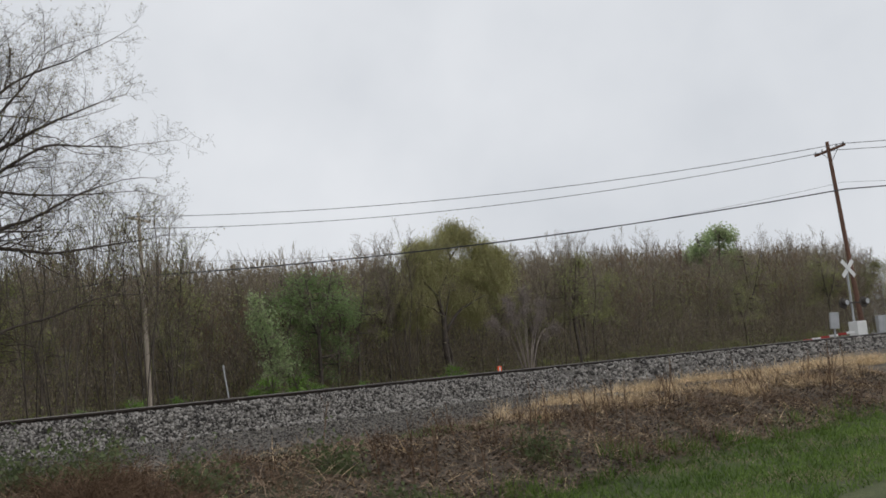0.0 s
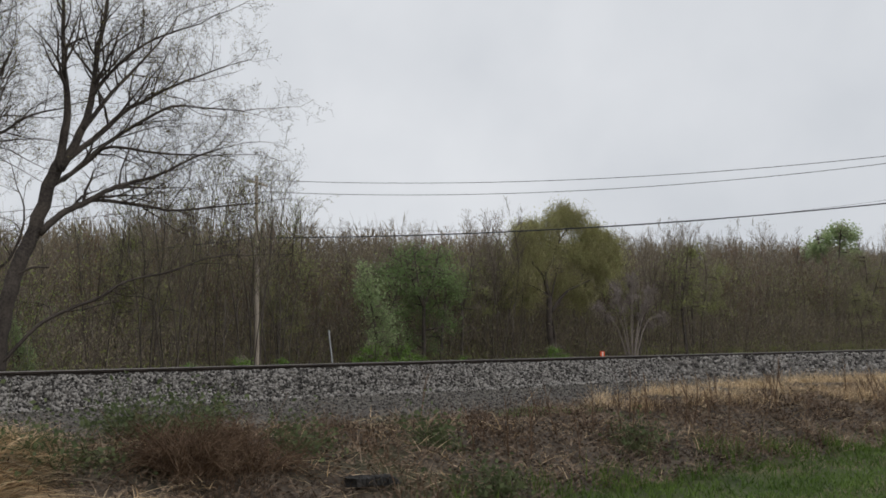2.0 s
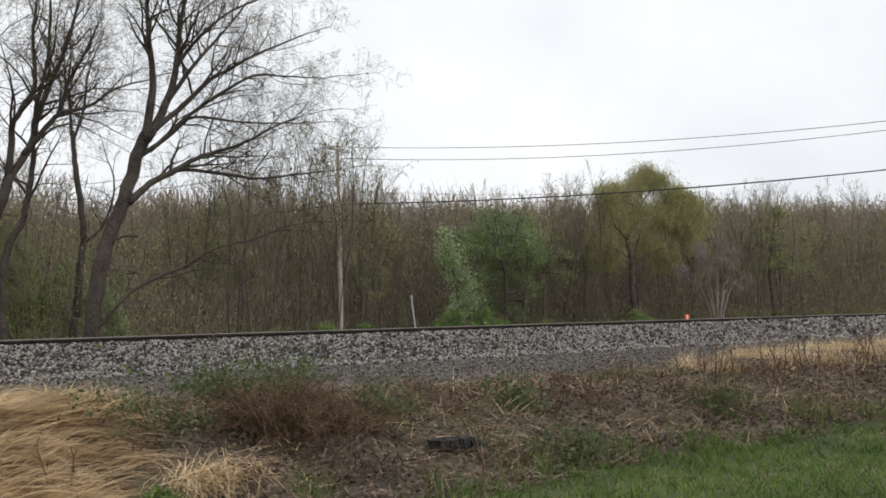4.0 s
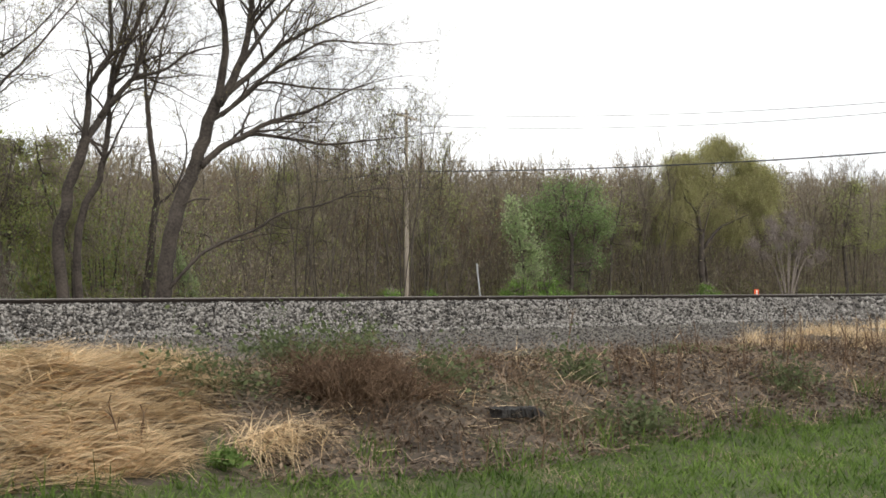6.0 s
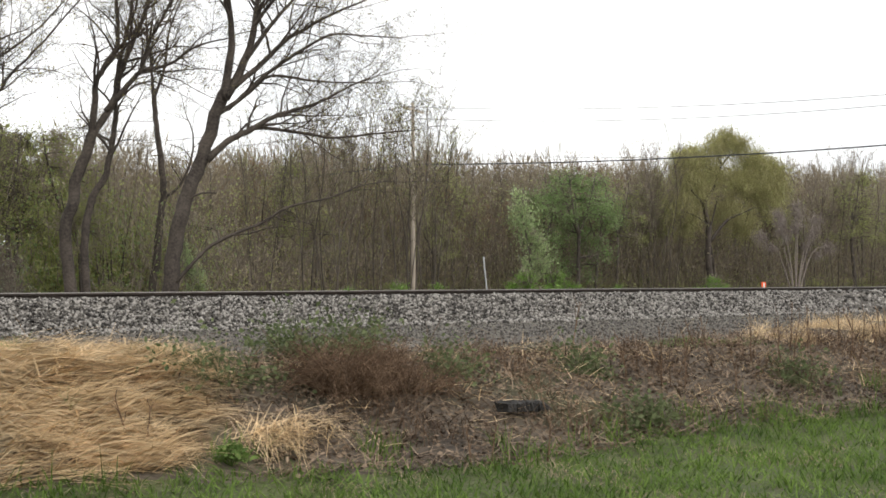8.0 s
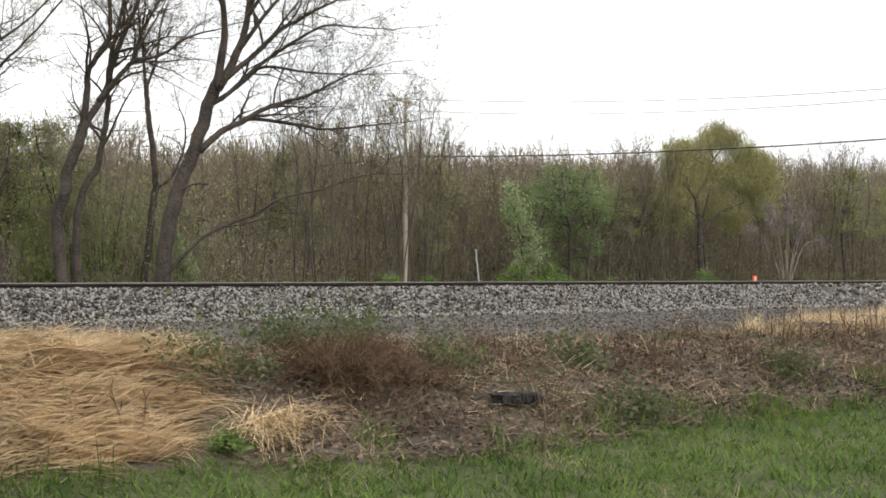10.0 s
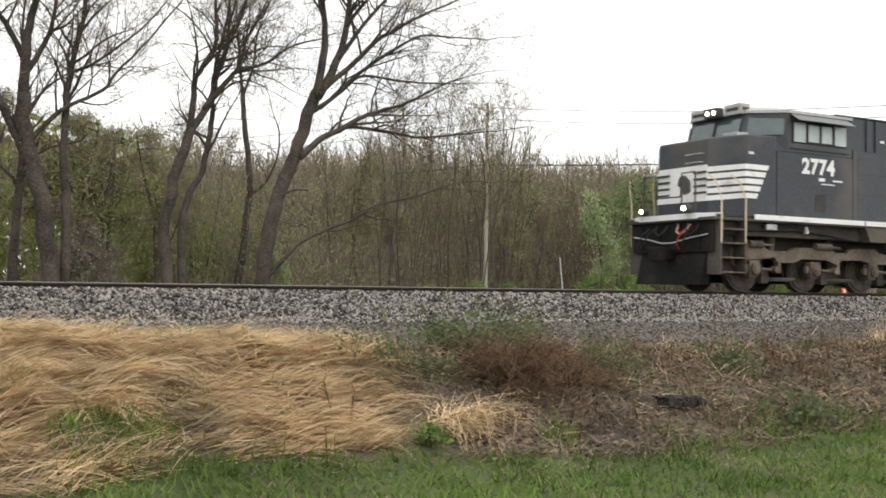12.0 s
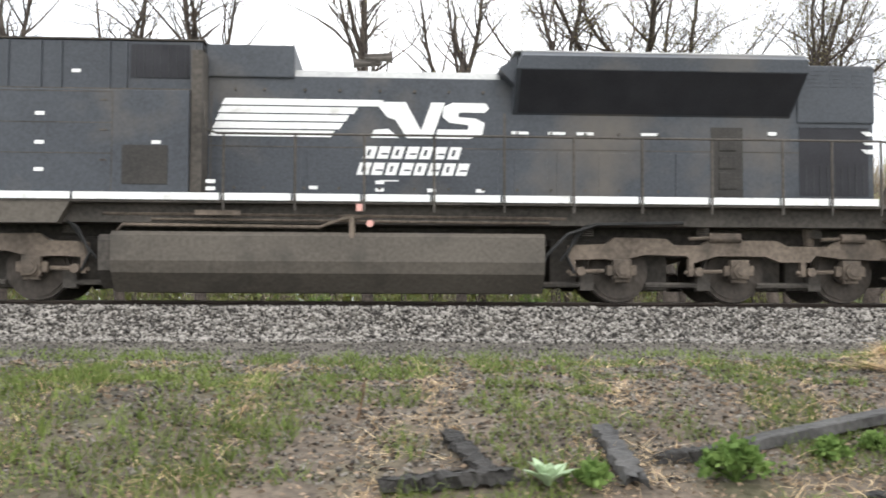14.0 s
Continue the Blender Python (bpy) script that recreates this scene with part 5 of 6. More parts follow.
WILLOW_LUMPS = [(-2.6, 0, 9.2, 1.9, 1.5), (-3.4, 0.3, 7.0, 1.6, 1.6), (-2.6, 0, 10.6, 1.3, 0.7), (-1.2, 0.2, 10.6, 1.5, 1.0), (0.6, 0, 11.6, 1.5, 1.3), (2.0, 0.2, 12.3, 1.5, 1.3), (3.6, 0, 11.7, 1.6, 1.1), (5.4, 0, 11.2, 1.5, 0.9), (-3.2, 0, 10.8, 1.4, 0.8), (-1.7, 0.1, 11.3, 1.2, 0.7), (7.4, 0.1, 10.5, 1.5, 0.8), (4.8, 0.2, 10.6, 1.9, 1.1), (6.6, 0.2, 10.0, 2.0, 1.2), (8.2, 0.2, 9.0, 1.6, 1.5), (5.6, 0, 8.4, 2.0, 1.3), (3.4, 0, 9.2, 2.0, 1.4), (1.0, 0.6, 9.2, 1.8, 1.4), (-1.0, 0.6, 8.0, 1.8, 1.4), (7.0, 0, 7.2, 1.6, 1.2), (2.6, 0.8, 6.6, 1.8, 1.4), (-1.8, 0.8, 5.6, 1.6, 1.4), (4.6, 0.8, 5.4, 1.6, 1.3)]
DEAD_LIMBS = [([(0.08 * dx, 0.05 * dy, 0), (0.25 * dx, 0.3 * dy, 1.6), (0.55 * dx, 0.7 * dy, 3.4), (dx, dy, top)], 0.06, 0.018) for dx, dy, top in ((-2.9, 0.3, 4.4), (-1.9, -0.5, 5.6), (-0.9, 0.6, 6.2), (-0.1, -0.4, 6.6), (0.8, 0.4, 6.3), (1.7, -0.4, 5.8), (2.6, 0.5, 4.9), (3.3, -0.2, 3.8))]
kinds = {
    "bare": wood_tree("woodland_tree", 21, 11.0, 4, (9,), 15, 0.85, BRUSH, 1.0, 0.09, "bare woodland tree with upright twigs and few buds", 2.2, WOODBARK, base=0.04, shoot_from=0.4),
    "haze": crown_tree("woodland_tree", 22, straight(10.5, seed=1), lumps_in(1, 18, 2.7, 4.0, 10.3, 1.15), LEAF, 0.12, 3600, 700, "woodland tree hazed with olive young leaves", WOODBARK, TWIG),
    "green": crown_tree("woodland_tree", 23, straight(9.0, fork=4, seed=2), lumps_in(2, 18, 3.0, 1.6, 8.6, 1.3), GREENLEAF, 0.14, 6500, 500, "woodland tree in fresh green leaf", WOODBARK, TWIG),
    "red": wood_tree("woodland_tree", 24, 10.5, 3, (9,), 16, 0.75, REDBUD, 1.5, 0.1, "woodland tree with reddish-brown buds", 2.3, WOODBARK, base=0.04, shoot_from=0.35),
    "willow": crown_tree("willow_tree", 25, WILLOW_LIMBS, WILLOW_LUMPS, WILLOWLEAF, 0.11, 23000, 5200, "broad willow with yellow-green young leaves", BARK, WILLOWTWIG, 0.5, 0.22, 1.6),
    "bush": crown_tree("shrub", 26, straight(2.6, 0.2, 4, 0.06, 3), lumps_in(3, 9, 1.3, 0.4, 2.3, 0.75), LEAF, 0.12, 1500, 260, "leafy olive shrub at the wood's edge", WOODBARK, TWIG),
    "fresh": crown_tree("shrub", 36, straight(2.4, 0.2, 4, 0.06, 5), lumps_in(5, 9, 1.4, 0.3, 2.0, 0.7), WEEDLEAF, 0.13, 2600, 160, "bright green leafy shrub at the wood's edge", WOODBARK, TWIG),
    "dead": crown_tree("dead_tree", 27, DEAD_LIMBS, [(1.05 * p[-1][0], p[-1][1], p[-1][2] - 0.3, 0.75, 0.7) for p, r0, r1 in DEAD_LIMBS] + [(0.7 * p[-1][0], p[-1][1], p[-1][2] * 0.75, 0.6, 0.6) for p, r0, r1 in DEAD_LIMBS], DEADWOOD, 0.1, 0, 900, "pale leafless dead tree fanning out at the wood's edge", DEADWOOD, DEADWOOD),
    "poplar": crown_tree("poplar_tree", 28, [([(0, 0, 0), (-0.1, 0, 2.0), (-0.5, 0, 4.4), (-1.1, 0, 6.6)], 0.09, 0.03)], [(-1.15, 0, 6.9, 0.5, 0.6), (-0.9, 0, 6.1, 0.75, 0.7), (-0.5, 0, 5.2, 0.8, 0.8), (-0.1, 0.1, 4.2, 0.85, 0.8), (0.5, 0, 3.7, 0.9, 0.7), (0.2, 0, 2.6, 0.95, 0.8), (0.9, 0.1, 2.4, 0.7, 0.7), (-0.3, 0, 1.8, 0.8, 0.7)], PALELEAF, 0.17, 3600, 240, "narrow leaning tree with silvery green leaves", WOODBARK, TWIG),
    "thicket": wood_tree("thicket", 29, 7.0, 6, (6,), 9, 0.6, BRUSH, 2.0, 0.1, "dense grey-brown thicket of saplings", 2.6, WOODBARK, base=0.04, shoot_from=0.05),
    "round": crown_tree("round_tree", 30, straight(11.0, 0.3, 4, 0.22, 6), lumps_in(7, 26, 1.9, 7.0, 10.6, 0.95), PALELEAF, 0.2, 7500, 300, "rounded tree in light green leaf above the wood", WOODBARK, TWIG),
}
kinds["budding"] = wood_tree("budding_tree", 34, 11.0, 3, (8,), 14, 0.6, LEAF, 2.0, 0.07, "slender tree with upright twigs and olive buds", 2.4, WOODBARK, DUSKTWIG, base=0.035, shoot_from=0.35)
kinds["blossom"] = crown_tree("flowering_shrub", 33, straight(3.6, 0.3, 4, 0.06, 8), lumps_in(8, 10, 1.6, 0.8, 3.4, 0.8), PALEWEED, 0.07, 650, 420, "shrub with sparse pale blossom", WOODBARK, TWIG)
SPOTS = {"blossom": [(4.9, 39.5, 1.0), (6.6, 39.0, 0.6)], "willow": [(62.1, 59.5, 1.05)], "dead": [(64.4, 53.0, 1.08)], "poplar": [(42.6, 57.0, 1.06), (14.6, 44.0, 0.45)], "round": [(131.0, 72.0, 1.66)],
         "green": [(48.6, 59.5, 1.1), (46.6, 60.5, 0.95), (50.6, 60.0, 0.92)], "fresh": [(41.2, 55.5, 0.95), (43.2, 55.3, 0.95), (45.0, 55.6, 0.6), (49.5, 56.0, 0.55), (59.6, 57.0, 0.8), (24.0, 42.5, 0.6), (20.5, 41.0, 0.5), (33.0, 54.0, 0.6)],
         "bare": [(58.0, 60.0, 1.14), (57.2, 61.0, 1.12), (79.0, 60.5, 1.12), (77.0, 61.5, 1.05), (84.0, 61.0, 1.1), (24.5, 51.0, 0.95), (31.0, 54.5, 1.04)],
         "budding": [(19.5, 48.5, 0.8), (22.4, 49.5, 0.98), (25.2, 50.5, 1.02), (27.8, 52.0, 1.1), (30.4, 52.5, 1.08), (33.2, 55.0, 1.12), (36.0, 58.5, 1.02)],
         "haze": [(81.0, 60.0, 1.1), (54.5, 62.0, 0.95), (-5.0, 47.0, 0.85), (-1.5, 47.0, 0.85), (2.5, 48.0, 0.9), (5.5, 47.0, 0.8), (7.4, 45.0, 0.75), (9.8, 46.0, 0.78)]}
pick = random.Random(4)
EDGE_X = [-60, 0, 14, 20, 30, 45, 200]
EDGE_Y = [41, 42, 44, 49, 60, 61, 61]
CLEAR = [(x, y, 5.2 if k == "willow" else 3.4) for k in ("willow", "dead", "poplar", "green") for x, y, s in SPOTS[k]]
placed = []
for kind, spots in SPOTS.items():
    for x, y, s in spots:
        placed.append((kind, x, y, s))
x = -34.0
while x < 178:
    edge_y = float(np.interp(x, EDGE_X, EDGE_Y))
    for row in range(3 if x > 12 else 2):
        y = edge_y + row * 4.6 + pick.uniform(-1.2, 1.2)
        left = x < 12
        bag = {0: ["thicket", "bush", "haze", "red", "bush"], 1: ["bare", "haze", "red", "bare"], 2: ["bare", "bare", "bare", "red"]}[row]
        if left:
            bag = {0: ["bush", "fresh", "haze"], 1: ["haze", "haze", "green"], 2: ["haze", "green", "haze"]}[row]
        kind = pick.choice(bag)
        scale = pick.uniform(0.82, 1.0) * (0.9 if left else 1.0) * (1.0 if row else 0.7)
        scale *= 1.0 if row < 2 else pick.uniform(1.0, 1.16)
        scale *= float(np.interp(x, [10, 14, 23, 30, 60, 115, 170], [1.0, 0.78, 0.82, 1.06, 1.1, 1.3, 1.45]))
        if row < 2 and any(abs(x * cy / y - cx - (2.0 if w > 4 else 0)) < w and y < cy + 3.0 and cx > 35 for cx, cy, w in CLEAR):
            kind, scale = "bush", scale * 0.6
        placed.append((kind, x + pick.uniform(-1.2, 1.2), y, scale))
    x += 3.3 if x < 75 else 5.0
taken = set()
for kind, x, y, s in placed:
    m = pose(x, y, 0.45, 0, 0, 0 if kind in ("willow", "poplar", "dead") else pick.uniform(0, 360))
    ob = kinds[kind]
    if kind in taken:
        ob = copy_thing(kinds[kind], m)
    ob.matrix_world = m @ Matrix.Diagonal((s, s, s, 1))
    taken.add(kind)

# underbrush and the depth of the wood, too dense to count
far = np.random.default_rng(12)


def wood_fill(name, count, x0, x1, near, deep, low, high, twig_length, leaf_size, leaf_material, label, twig_share=0.3, narrow=0.1, upright=2.2, settle=0.85):
    """A depth of upright twigs and slivers of bud and leaf."""
    fx = far.uniform(x0, x1, count)
    fy = np.interp(fx, EDGE_X, EDGE_Y) + far.uniform(near, deep, count)
    top = high + 0.1 * high * bumps(fx, fy, 2.6) + 0.07 * high * bumps(fx, fy, 0.9, 2.0)
    top *= np.interp(fx, [-62, 9, 14, 24, 31, 60, 115, 170], [1.0, 1.0, 0.72, 0.74, 1.0, 1.04, 1.22, 1.36])
    fz = low + top * far.random(count) ** settle
    lean = far.normal(0, 0.42, (count, 2))
    length = twig_length * far.uniform(0.4, 1.2, count)
    some = int(count * twig_share)
    v, f = frusta(np.stack([fx, fy, fz, fx + lean[:, 0] * length, fy + lean[:, 1] * length, fz + length, np.full(count, 0.02), np.full(count, 0.006)], 1)[:some], 3)
    tagged(bulk(name + "_twigs", v, f, TWIG), label, "woods", kind="stuff")
    v, f = leaf_quads(np.stack([fx, fy, fz], 1) + far.normal(size=(count, 3)) * 0.4, leaf_size, far, 0.0, narrow, upright)
    tagged(bulk(name, v, f, leaf_material), label, "woods", kind="stuff")


wood_fill("underbrush", 40000, 14, 190, -2.0, 7.0, 0.4, 4.0, 1.2, 0.24, BRUSH, "tangled brown underbrush at the wood's edge", 0.3)
wood_fill("inner_wood", 90000, 14, 190, 4.0, 13.0, 0.4, 9.2, 1.5, 0.6, BRUSH, "brown depth of the wood behind its edge", 0.2, 0.035, 1.7)
wood_fill("distant_woods", 170000, 12, 190, 14.0, 24.0, 0.4, 11.6, 2.2, 1.0, BRUSH, "distant grey-brown woods in early spring", 0.16, 0.045, 2.4, 0.8)
wood_fill("wood_depth", 26000, 12, 190, 22.0, 30.0, 0.2, 9.5, 2.2, 1.5, BRUSH, "dim brown depth low in the wood", 0.02, 0.2, 1.4, 1.0)
wood_fill("low_growth", 17000, 14, 190, -2.6, 1.0, 0.2, 1.9, 0.6, 0.13, LEAF, "low olive growth along the foot of the wood", 0.05, 0.28, 1.0, 1.1)
wood_fill("young_foliage", 46000, 13, 190, -0.5, 9.0, 0.4, 8.8, 1.0, 0.13, LEAF, "olive haze of young leaves in the wood", 0.1, 0.28, 1.0)
wood_fill("green_thicket", 27000, -40, 18, -1.0, 8.0, 0.4, 6.0, 1.3, 0.12, LEAF, "light green young growth behind the tree row", 0.06, 0.28, 1.0)
wood_fill("row_brush", 7500, -40, 18, -1.0, 9.0, 0.4, 6.4, 1.3, 0.26, BRUSH, "brown twigs and buds behind the tree row", 0.3, 0.12, 1.5)
wood_fill("fresh_foliage", 20000, -40, 18, -0.5, 9.0, 0.4, 6.0, 1.3, 0.12, GREENLEAF, "fresh green young leaves behind the tree row", 0.05, 0.28, 1.0)
wood_fill("far_green_woods", 70000, -42, 20, 9.0, 24.0, 0.2, 8.6, 1.4, 0.45, LEAF, "distant olive woods behind the tree row", 0.05, 0.3, 1.0, 1.1)


# ---- poles, wires and signs beyond the track ----
def utility_pole(x, y, height, wood, label, arm_turn, lean=(0, 0), arm=True):
    pole = tagged(new("utility_pole"), label, "utility pole")
    pole.matrix_world = pose(x, y, 0.5, *lean, arm_turn)
    bm = B()
    tube(bm, [(0, 0, 0), (0.02, 0, height * 0.5), (0, 0, height)], 0.145, 0.1, 12)
    part("shaft", bm, wood, pole)
    if arm:
        part("crossarm", box(B(), -1.25, 1.25, -0.13, -0.02, height - 0.55, height - 0.42, 0.01), wood, pole)
        for s in (-1, 1):
            part("brace", tube(B(), [(s * 0.7, -0.1, height - 0.5), (0, -0.1, height - 1.1)], 0.02, sides=5), GALV, pole)
        for xx in (-1.15, -0.6, 0.6, 1.15):
            bm = B()
            disc(bm, xx, height - 0.42, height - 0.28, -0.075, 0.035, 8, "z")
            disc(bm, xx, height - 0.37, height - 0.33, -0.075, 0.06, 8, "z")
            part("insulator", bm, GALV, pole)
    return pole


near_pole = (33.2, 57.0)
far_pole = (57.0, 23.0)
utility_pole(*near_pole, 12.8, POLEWOOD, "weathered pale wooden utility pole at the wood's edge", 30)
utility_pole(*far_pole, 11.9, DARKPOLE, "dark reddish wooden utility pole beside the crossing", 63, (-1.83, 1.8))


def wire(a, b, sag, r, label):
    bm = B()
    pts = []
    for i in range(25):
        t = i / 24
        p = Vector(a).lerp(Vector(b), t)
        p.z -= sag * 4 * t * (1 - t)
        pts.append(p)
    tube(bm, pts, r, r, 5)
    return tagged(part("overhead_wire", bm, WIRE), label, "wire", "overhead wires")


for dx, z1, z2, sag, r, label in ((-1.0, 12.9, 12.0, 0.9, 0.018, "thin bare overhead power wire"), (0.9, 12.4, 12.0, 1.0, 0.018, "thin bare overhead power wire"), (0.0, 10.3, 10.0, 1.3, 0.008, "fine grey overhead service wire"), (0.0, 9.35, 9.6, 0.6, 0.035, "thick black overhead cable")):
    c, s = math.cos(radians(30)), math.sin(radians(30))
    wire((near_pole[0] + dx * c, near_pole[1] + dx * s, z1), (far_pole[0] + dx * c, far_pole[1] + dx * s, z2), sag, r, label)
    wire((far_pole[0] + dx * c, far_pole[1] + dx * s, z2), (far_pole[0] + 28 + dx * c, -22 + dx * s, z2), sag, r, label)
    wire((near_pole[0] + dx * c, near_pole[1] + dx * s, z1), (near_pole[0] - 26 + dx * c, 94 + dx * s, z1 - 0.5), sag, r, label)


def crossing_signal(x, y, turn):
    sig = tagged(new("crossing_signal"), "railway crossing signal mast with white crossbuck and dark lamps", "crossing signal")
    sig.matrix_world = pose(x, y, 0.7, 0, 0, turn)
    part("mast", tube(B(), [(0, 0, 0), (0, 0, 4.7)], 0.06, sides=12), GALV, sig)
    part("base", box(B(), -0.22, 0.22, -0.22, 0.22, 0, 0.2, 0.02), GALV, sig)
    for tilt in (-45, 45):
        bm = B()
        box(bm, -0.6, 0.6, -0.012, 0.012, -0.115, 0.115)
        bmesh.ops.rotate(bm, verts=bm.verts, cent=(0, 0, 0), matrix=Matrix.Rotation(radians(tilt), 3, "Y"))
        bmesh.ops.translate(bm, verts=bm.verts, vec=(0, -0.09 - (0.014 if tilt > 0 else 0) * 2, 4.4))
        part("crossbuck_blade", bm, WHITE, sig, "white crossbuck blade")
    part("lamp_arm", tube(B(), [(-0.75, -0.08, 2.55), (0.75, -0.08, 2.55)], 0.035, sides=8), UNDER, sig)
    for xx in (-0.75, 0.75):
        bm = B()
        disc(bm, xx, -0.16, -0.12, 2.55, 0.3, 20)
        tube(bm, [(xx, -0.16, 2.6), (xx, -0.42, 2.6)], 0.17, 0.18, 14)
        lamp = part("lamp_disc", bm, UNDER, sig, "black lamp disc with hood")
        part("lens", disc(B(), xx, -0.43, -0.425, 2.58, 0.14, 14), GALV, lamp)
    part("mechanism_box", box(B(), -0.35, 0.35, -0.5, 0.1, 0.75, 1.55, 0.03), WHITE, sig, "white gate mechanism box")
    for k in range(7):
        part("gate_arm_section", box(B(), -0.5 - (k + 1) * 0.62, -0.5 - k * 0.62, -0.42, -0.38, 0.93 - k * 0.04, 1.05 - k * 0.04, 0.005), WHITE if k % 2 == 0 else REDPAINT, sig)
    return sig


crossing_signal(55.3, 22.8, -20)
bm = B()
case_box = tagged(new("signal_case"), "pale grey metal signal case on a post by the crossing", "signal case")
case_box.matrix_world = pose(53.0, 23.0, 0.7, 0, 4, -55)
part("post", tube(B(), [(0, 0, 0), (0, 0, 1.7)], 0.05, sides=8), GALV, case_box)
part("cabinet", box(B(), -0.22, 0.22, -0.15, 0.15, 1.25, 2.1, 0.03), GALV, case_box)
bm = B()
box(bm, -0.9, 0.9, -0.6, 0.6, 0.3, 2.1, 0.03)
hut = tagged(new("equipment_cabinet"), "grey equipment cabinet beyond the crossing", "cabinet")
hut.matrix_world = pose(68.0, 25.6, 0.5, 0, 0, -60)
part("body", bm, GALV, hut)
part("plinth", box(B(), -0.8, 0.8, -0.5, 0.5, -0.1, 0.3), STONEGREY, hut)

marker = tagged(new("track_marker"), "short orange track marker post with white band", "marker post")
marker.matrix_world = pose(39.6, 34.5, 0.4)
part("post", tube(B(), [(0, 0, 0), (0, 0, 1.3)], 0.05, sides=8), ORANGE, marker)
part("panel", box(B(), -0.16, 0.16, -0.075, -0.052, 0.8, 1.32, 0.01), ORANGE, marker)
part("band", box(B(), -0.045, 0.045, -0.09, -0.078, 0.85, 1.28), WHITE, marker)
stake = tagged(new("fence_stake"), "thin grey leaning steel stake", "stake")
stake.matrix_world = pose(29.75, 43.5, 0.5, 0, -7, 0)
part("bar", box(B(), -0.035, 0.035, -0.02, 0.02, 0, 2.6, 0.006), GALV, stake)
part("stud", box(B(), -0.05, 0.05, -0.035, -0.021, 2.45, 2.55, 0.004), GALV, stake)


# ---- plants and litter before the track ----
def strips(roots, ways, lengths, widths, bends, gen, sections=3):
    """Blades: bent strips that start at roots and lean over along ways."""
    n = len(roots)
    side = np.cross(ways, [0, 0, 1.0]) + gen.normal(0, 0.15, (n, 3))
    side /= np.linalg.norm(side, axis=1, keepdims=True) + 1e-9
    rows = []
    for k in range(sections):
        t = k / (sections - 1)
        centre = roots + ways * (lengths * t)[:, None]
        centre[:, 2] -= bends * lengths * t * t
        w = widths * (1 - 0.85 * t)
        rows += [centre - side * w[:, None] / 2, centre + side * w[:, None] / 2]
    verts = np.stack(rows, 1).reshape(-1, 3)
    base = np.arange(n)[:, None] * 2 * sections
    quad = np.array([[2 * k, 2 * k + 1, 2 * k + 3, 2 * k + 2] for k in range(sections - 1)])
    return verts, (base[:, :, None] + quad[None]).reshape(-1, 4)


def scatter(gen, count, x0, x1, y0, y1, keep):
    """Places on the ground within a stretch where keep(x, y) holds."""
    out = np.zeros((0, 2))
    while len(out) < count:
        p = np.stack([gen.uniform(x0, x1, count * 2), gen.uniform(y0, y1, count * 2)], 1)
        out = np.concatenate([out, p[keep(p[:, 0], p[:, 1])]])
    out = out[:count]
    return np.column_stack([out, ground_z(out[:, 0], out[:, 1])])


def directions(gen, n, upright, around=None, spread=3.14):
    a = gen.uniform(-np.pi, np.pi, n) if around is None else around + gen.normal(0, spread, n)
    lift = np.clip(gen.normal(upright, 0.18, n), 0.02, 1.4)
    d = np.stack([np.cos(a), np.sin(a), np.tan(np.clip(lift, 0, 1.35))], 1)
    return d / np.linalg.norm(d, axis=1, keepdims=True)


def grass_edge(x):
    return np.interp(x, [-14, -5, -1.5, 0.9, 2.4, 4.7, 6.75, 9.0, 11.8, 13.7, 21.0, 30], [7.4, 7.4, 7.7, 8.0, 7.85, 7.55, 7.66, 7.88, 7.95, 7.85, 7.9, 8.4]) + 0.16 * bumps(x, x * 0 + 1.0, 0.35)


def blades(name, gen, roots, upright, length, width, bend, material, label, around=None, spread=3.14, category="grass", lift=0.0):
    n = len(roots)
    roots = roots + np.column_stack([np.zeros((n, 2)), np.abs(gen.normal(0, 1, n)) * lift])
    ways = directions(gen, n, upright, around, spread)
    size = length * gen.uniform(0.45, 1.25, n)
    v, f = strips(roots, ways, size, width * gen.uniform(0.6, 1.4, n), bend * gen.uniform(0.2, 1.6, n), gen)
    return tagged(bulk(name, v, f, material), label, category, kind="stuff")


gen = np.random.default_rng(31)
roots = scatter(gen, 48000, -9, 27, 4.6, 9.2, lambda x, y: (y < grass_edge(x) + 0.12 * bumps(x, y, 0.25, 2.0)) & (gen.random(len(x)) < np.interp(x, [-9, -2, 0, 12, 27], [0.25, 0.4, 1.0, 1.0, 0.7]) * np.clip(0.62 + 0.5 * bumps(x, y, 0.55, 6.0) + 0.35 * bumps(x, y, 0.2, 1.0), 0.12, 1)))
blades("green_grass", gen, roots, 0.9, 0.19, 0.013, 0.5, GRASS, "fresh green grass along the verge")
roots = scatter(gen, 7500, 0, 27, 5.0, 9.0, lambda x, y: (y < grass_edge(x) - 0.1) & (bumps(x, y, 0.5, 5.0) > 0.2))
blades("dry_grass", gen, roots, 0.6, 0.2, 0.007, 0.6, DULLSTRAW, "dry blades among the green grass")
roots = scatter(gen, 1500, 0, 20, 7.0, 9.4, lambda x, y: (np.abs(y - grass_edge(x)) < 0.35) & (bumps(x, y, 0.3, 9.0) > 0.2))
blades("tall_grass", gen, roots, 1.15, 0.34, 0.012, 0.3, GRASS, "taller green grass tufts at the verge's edge")


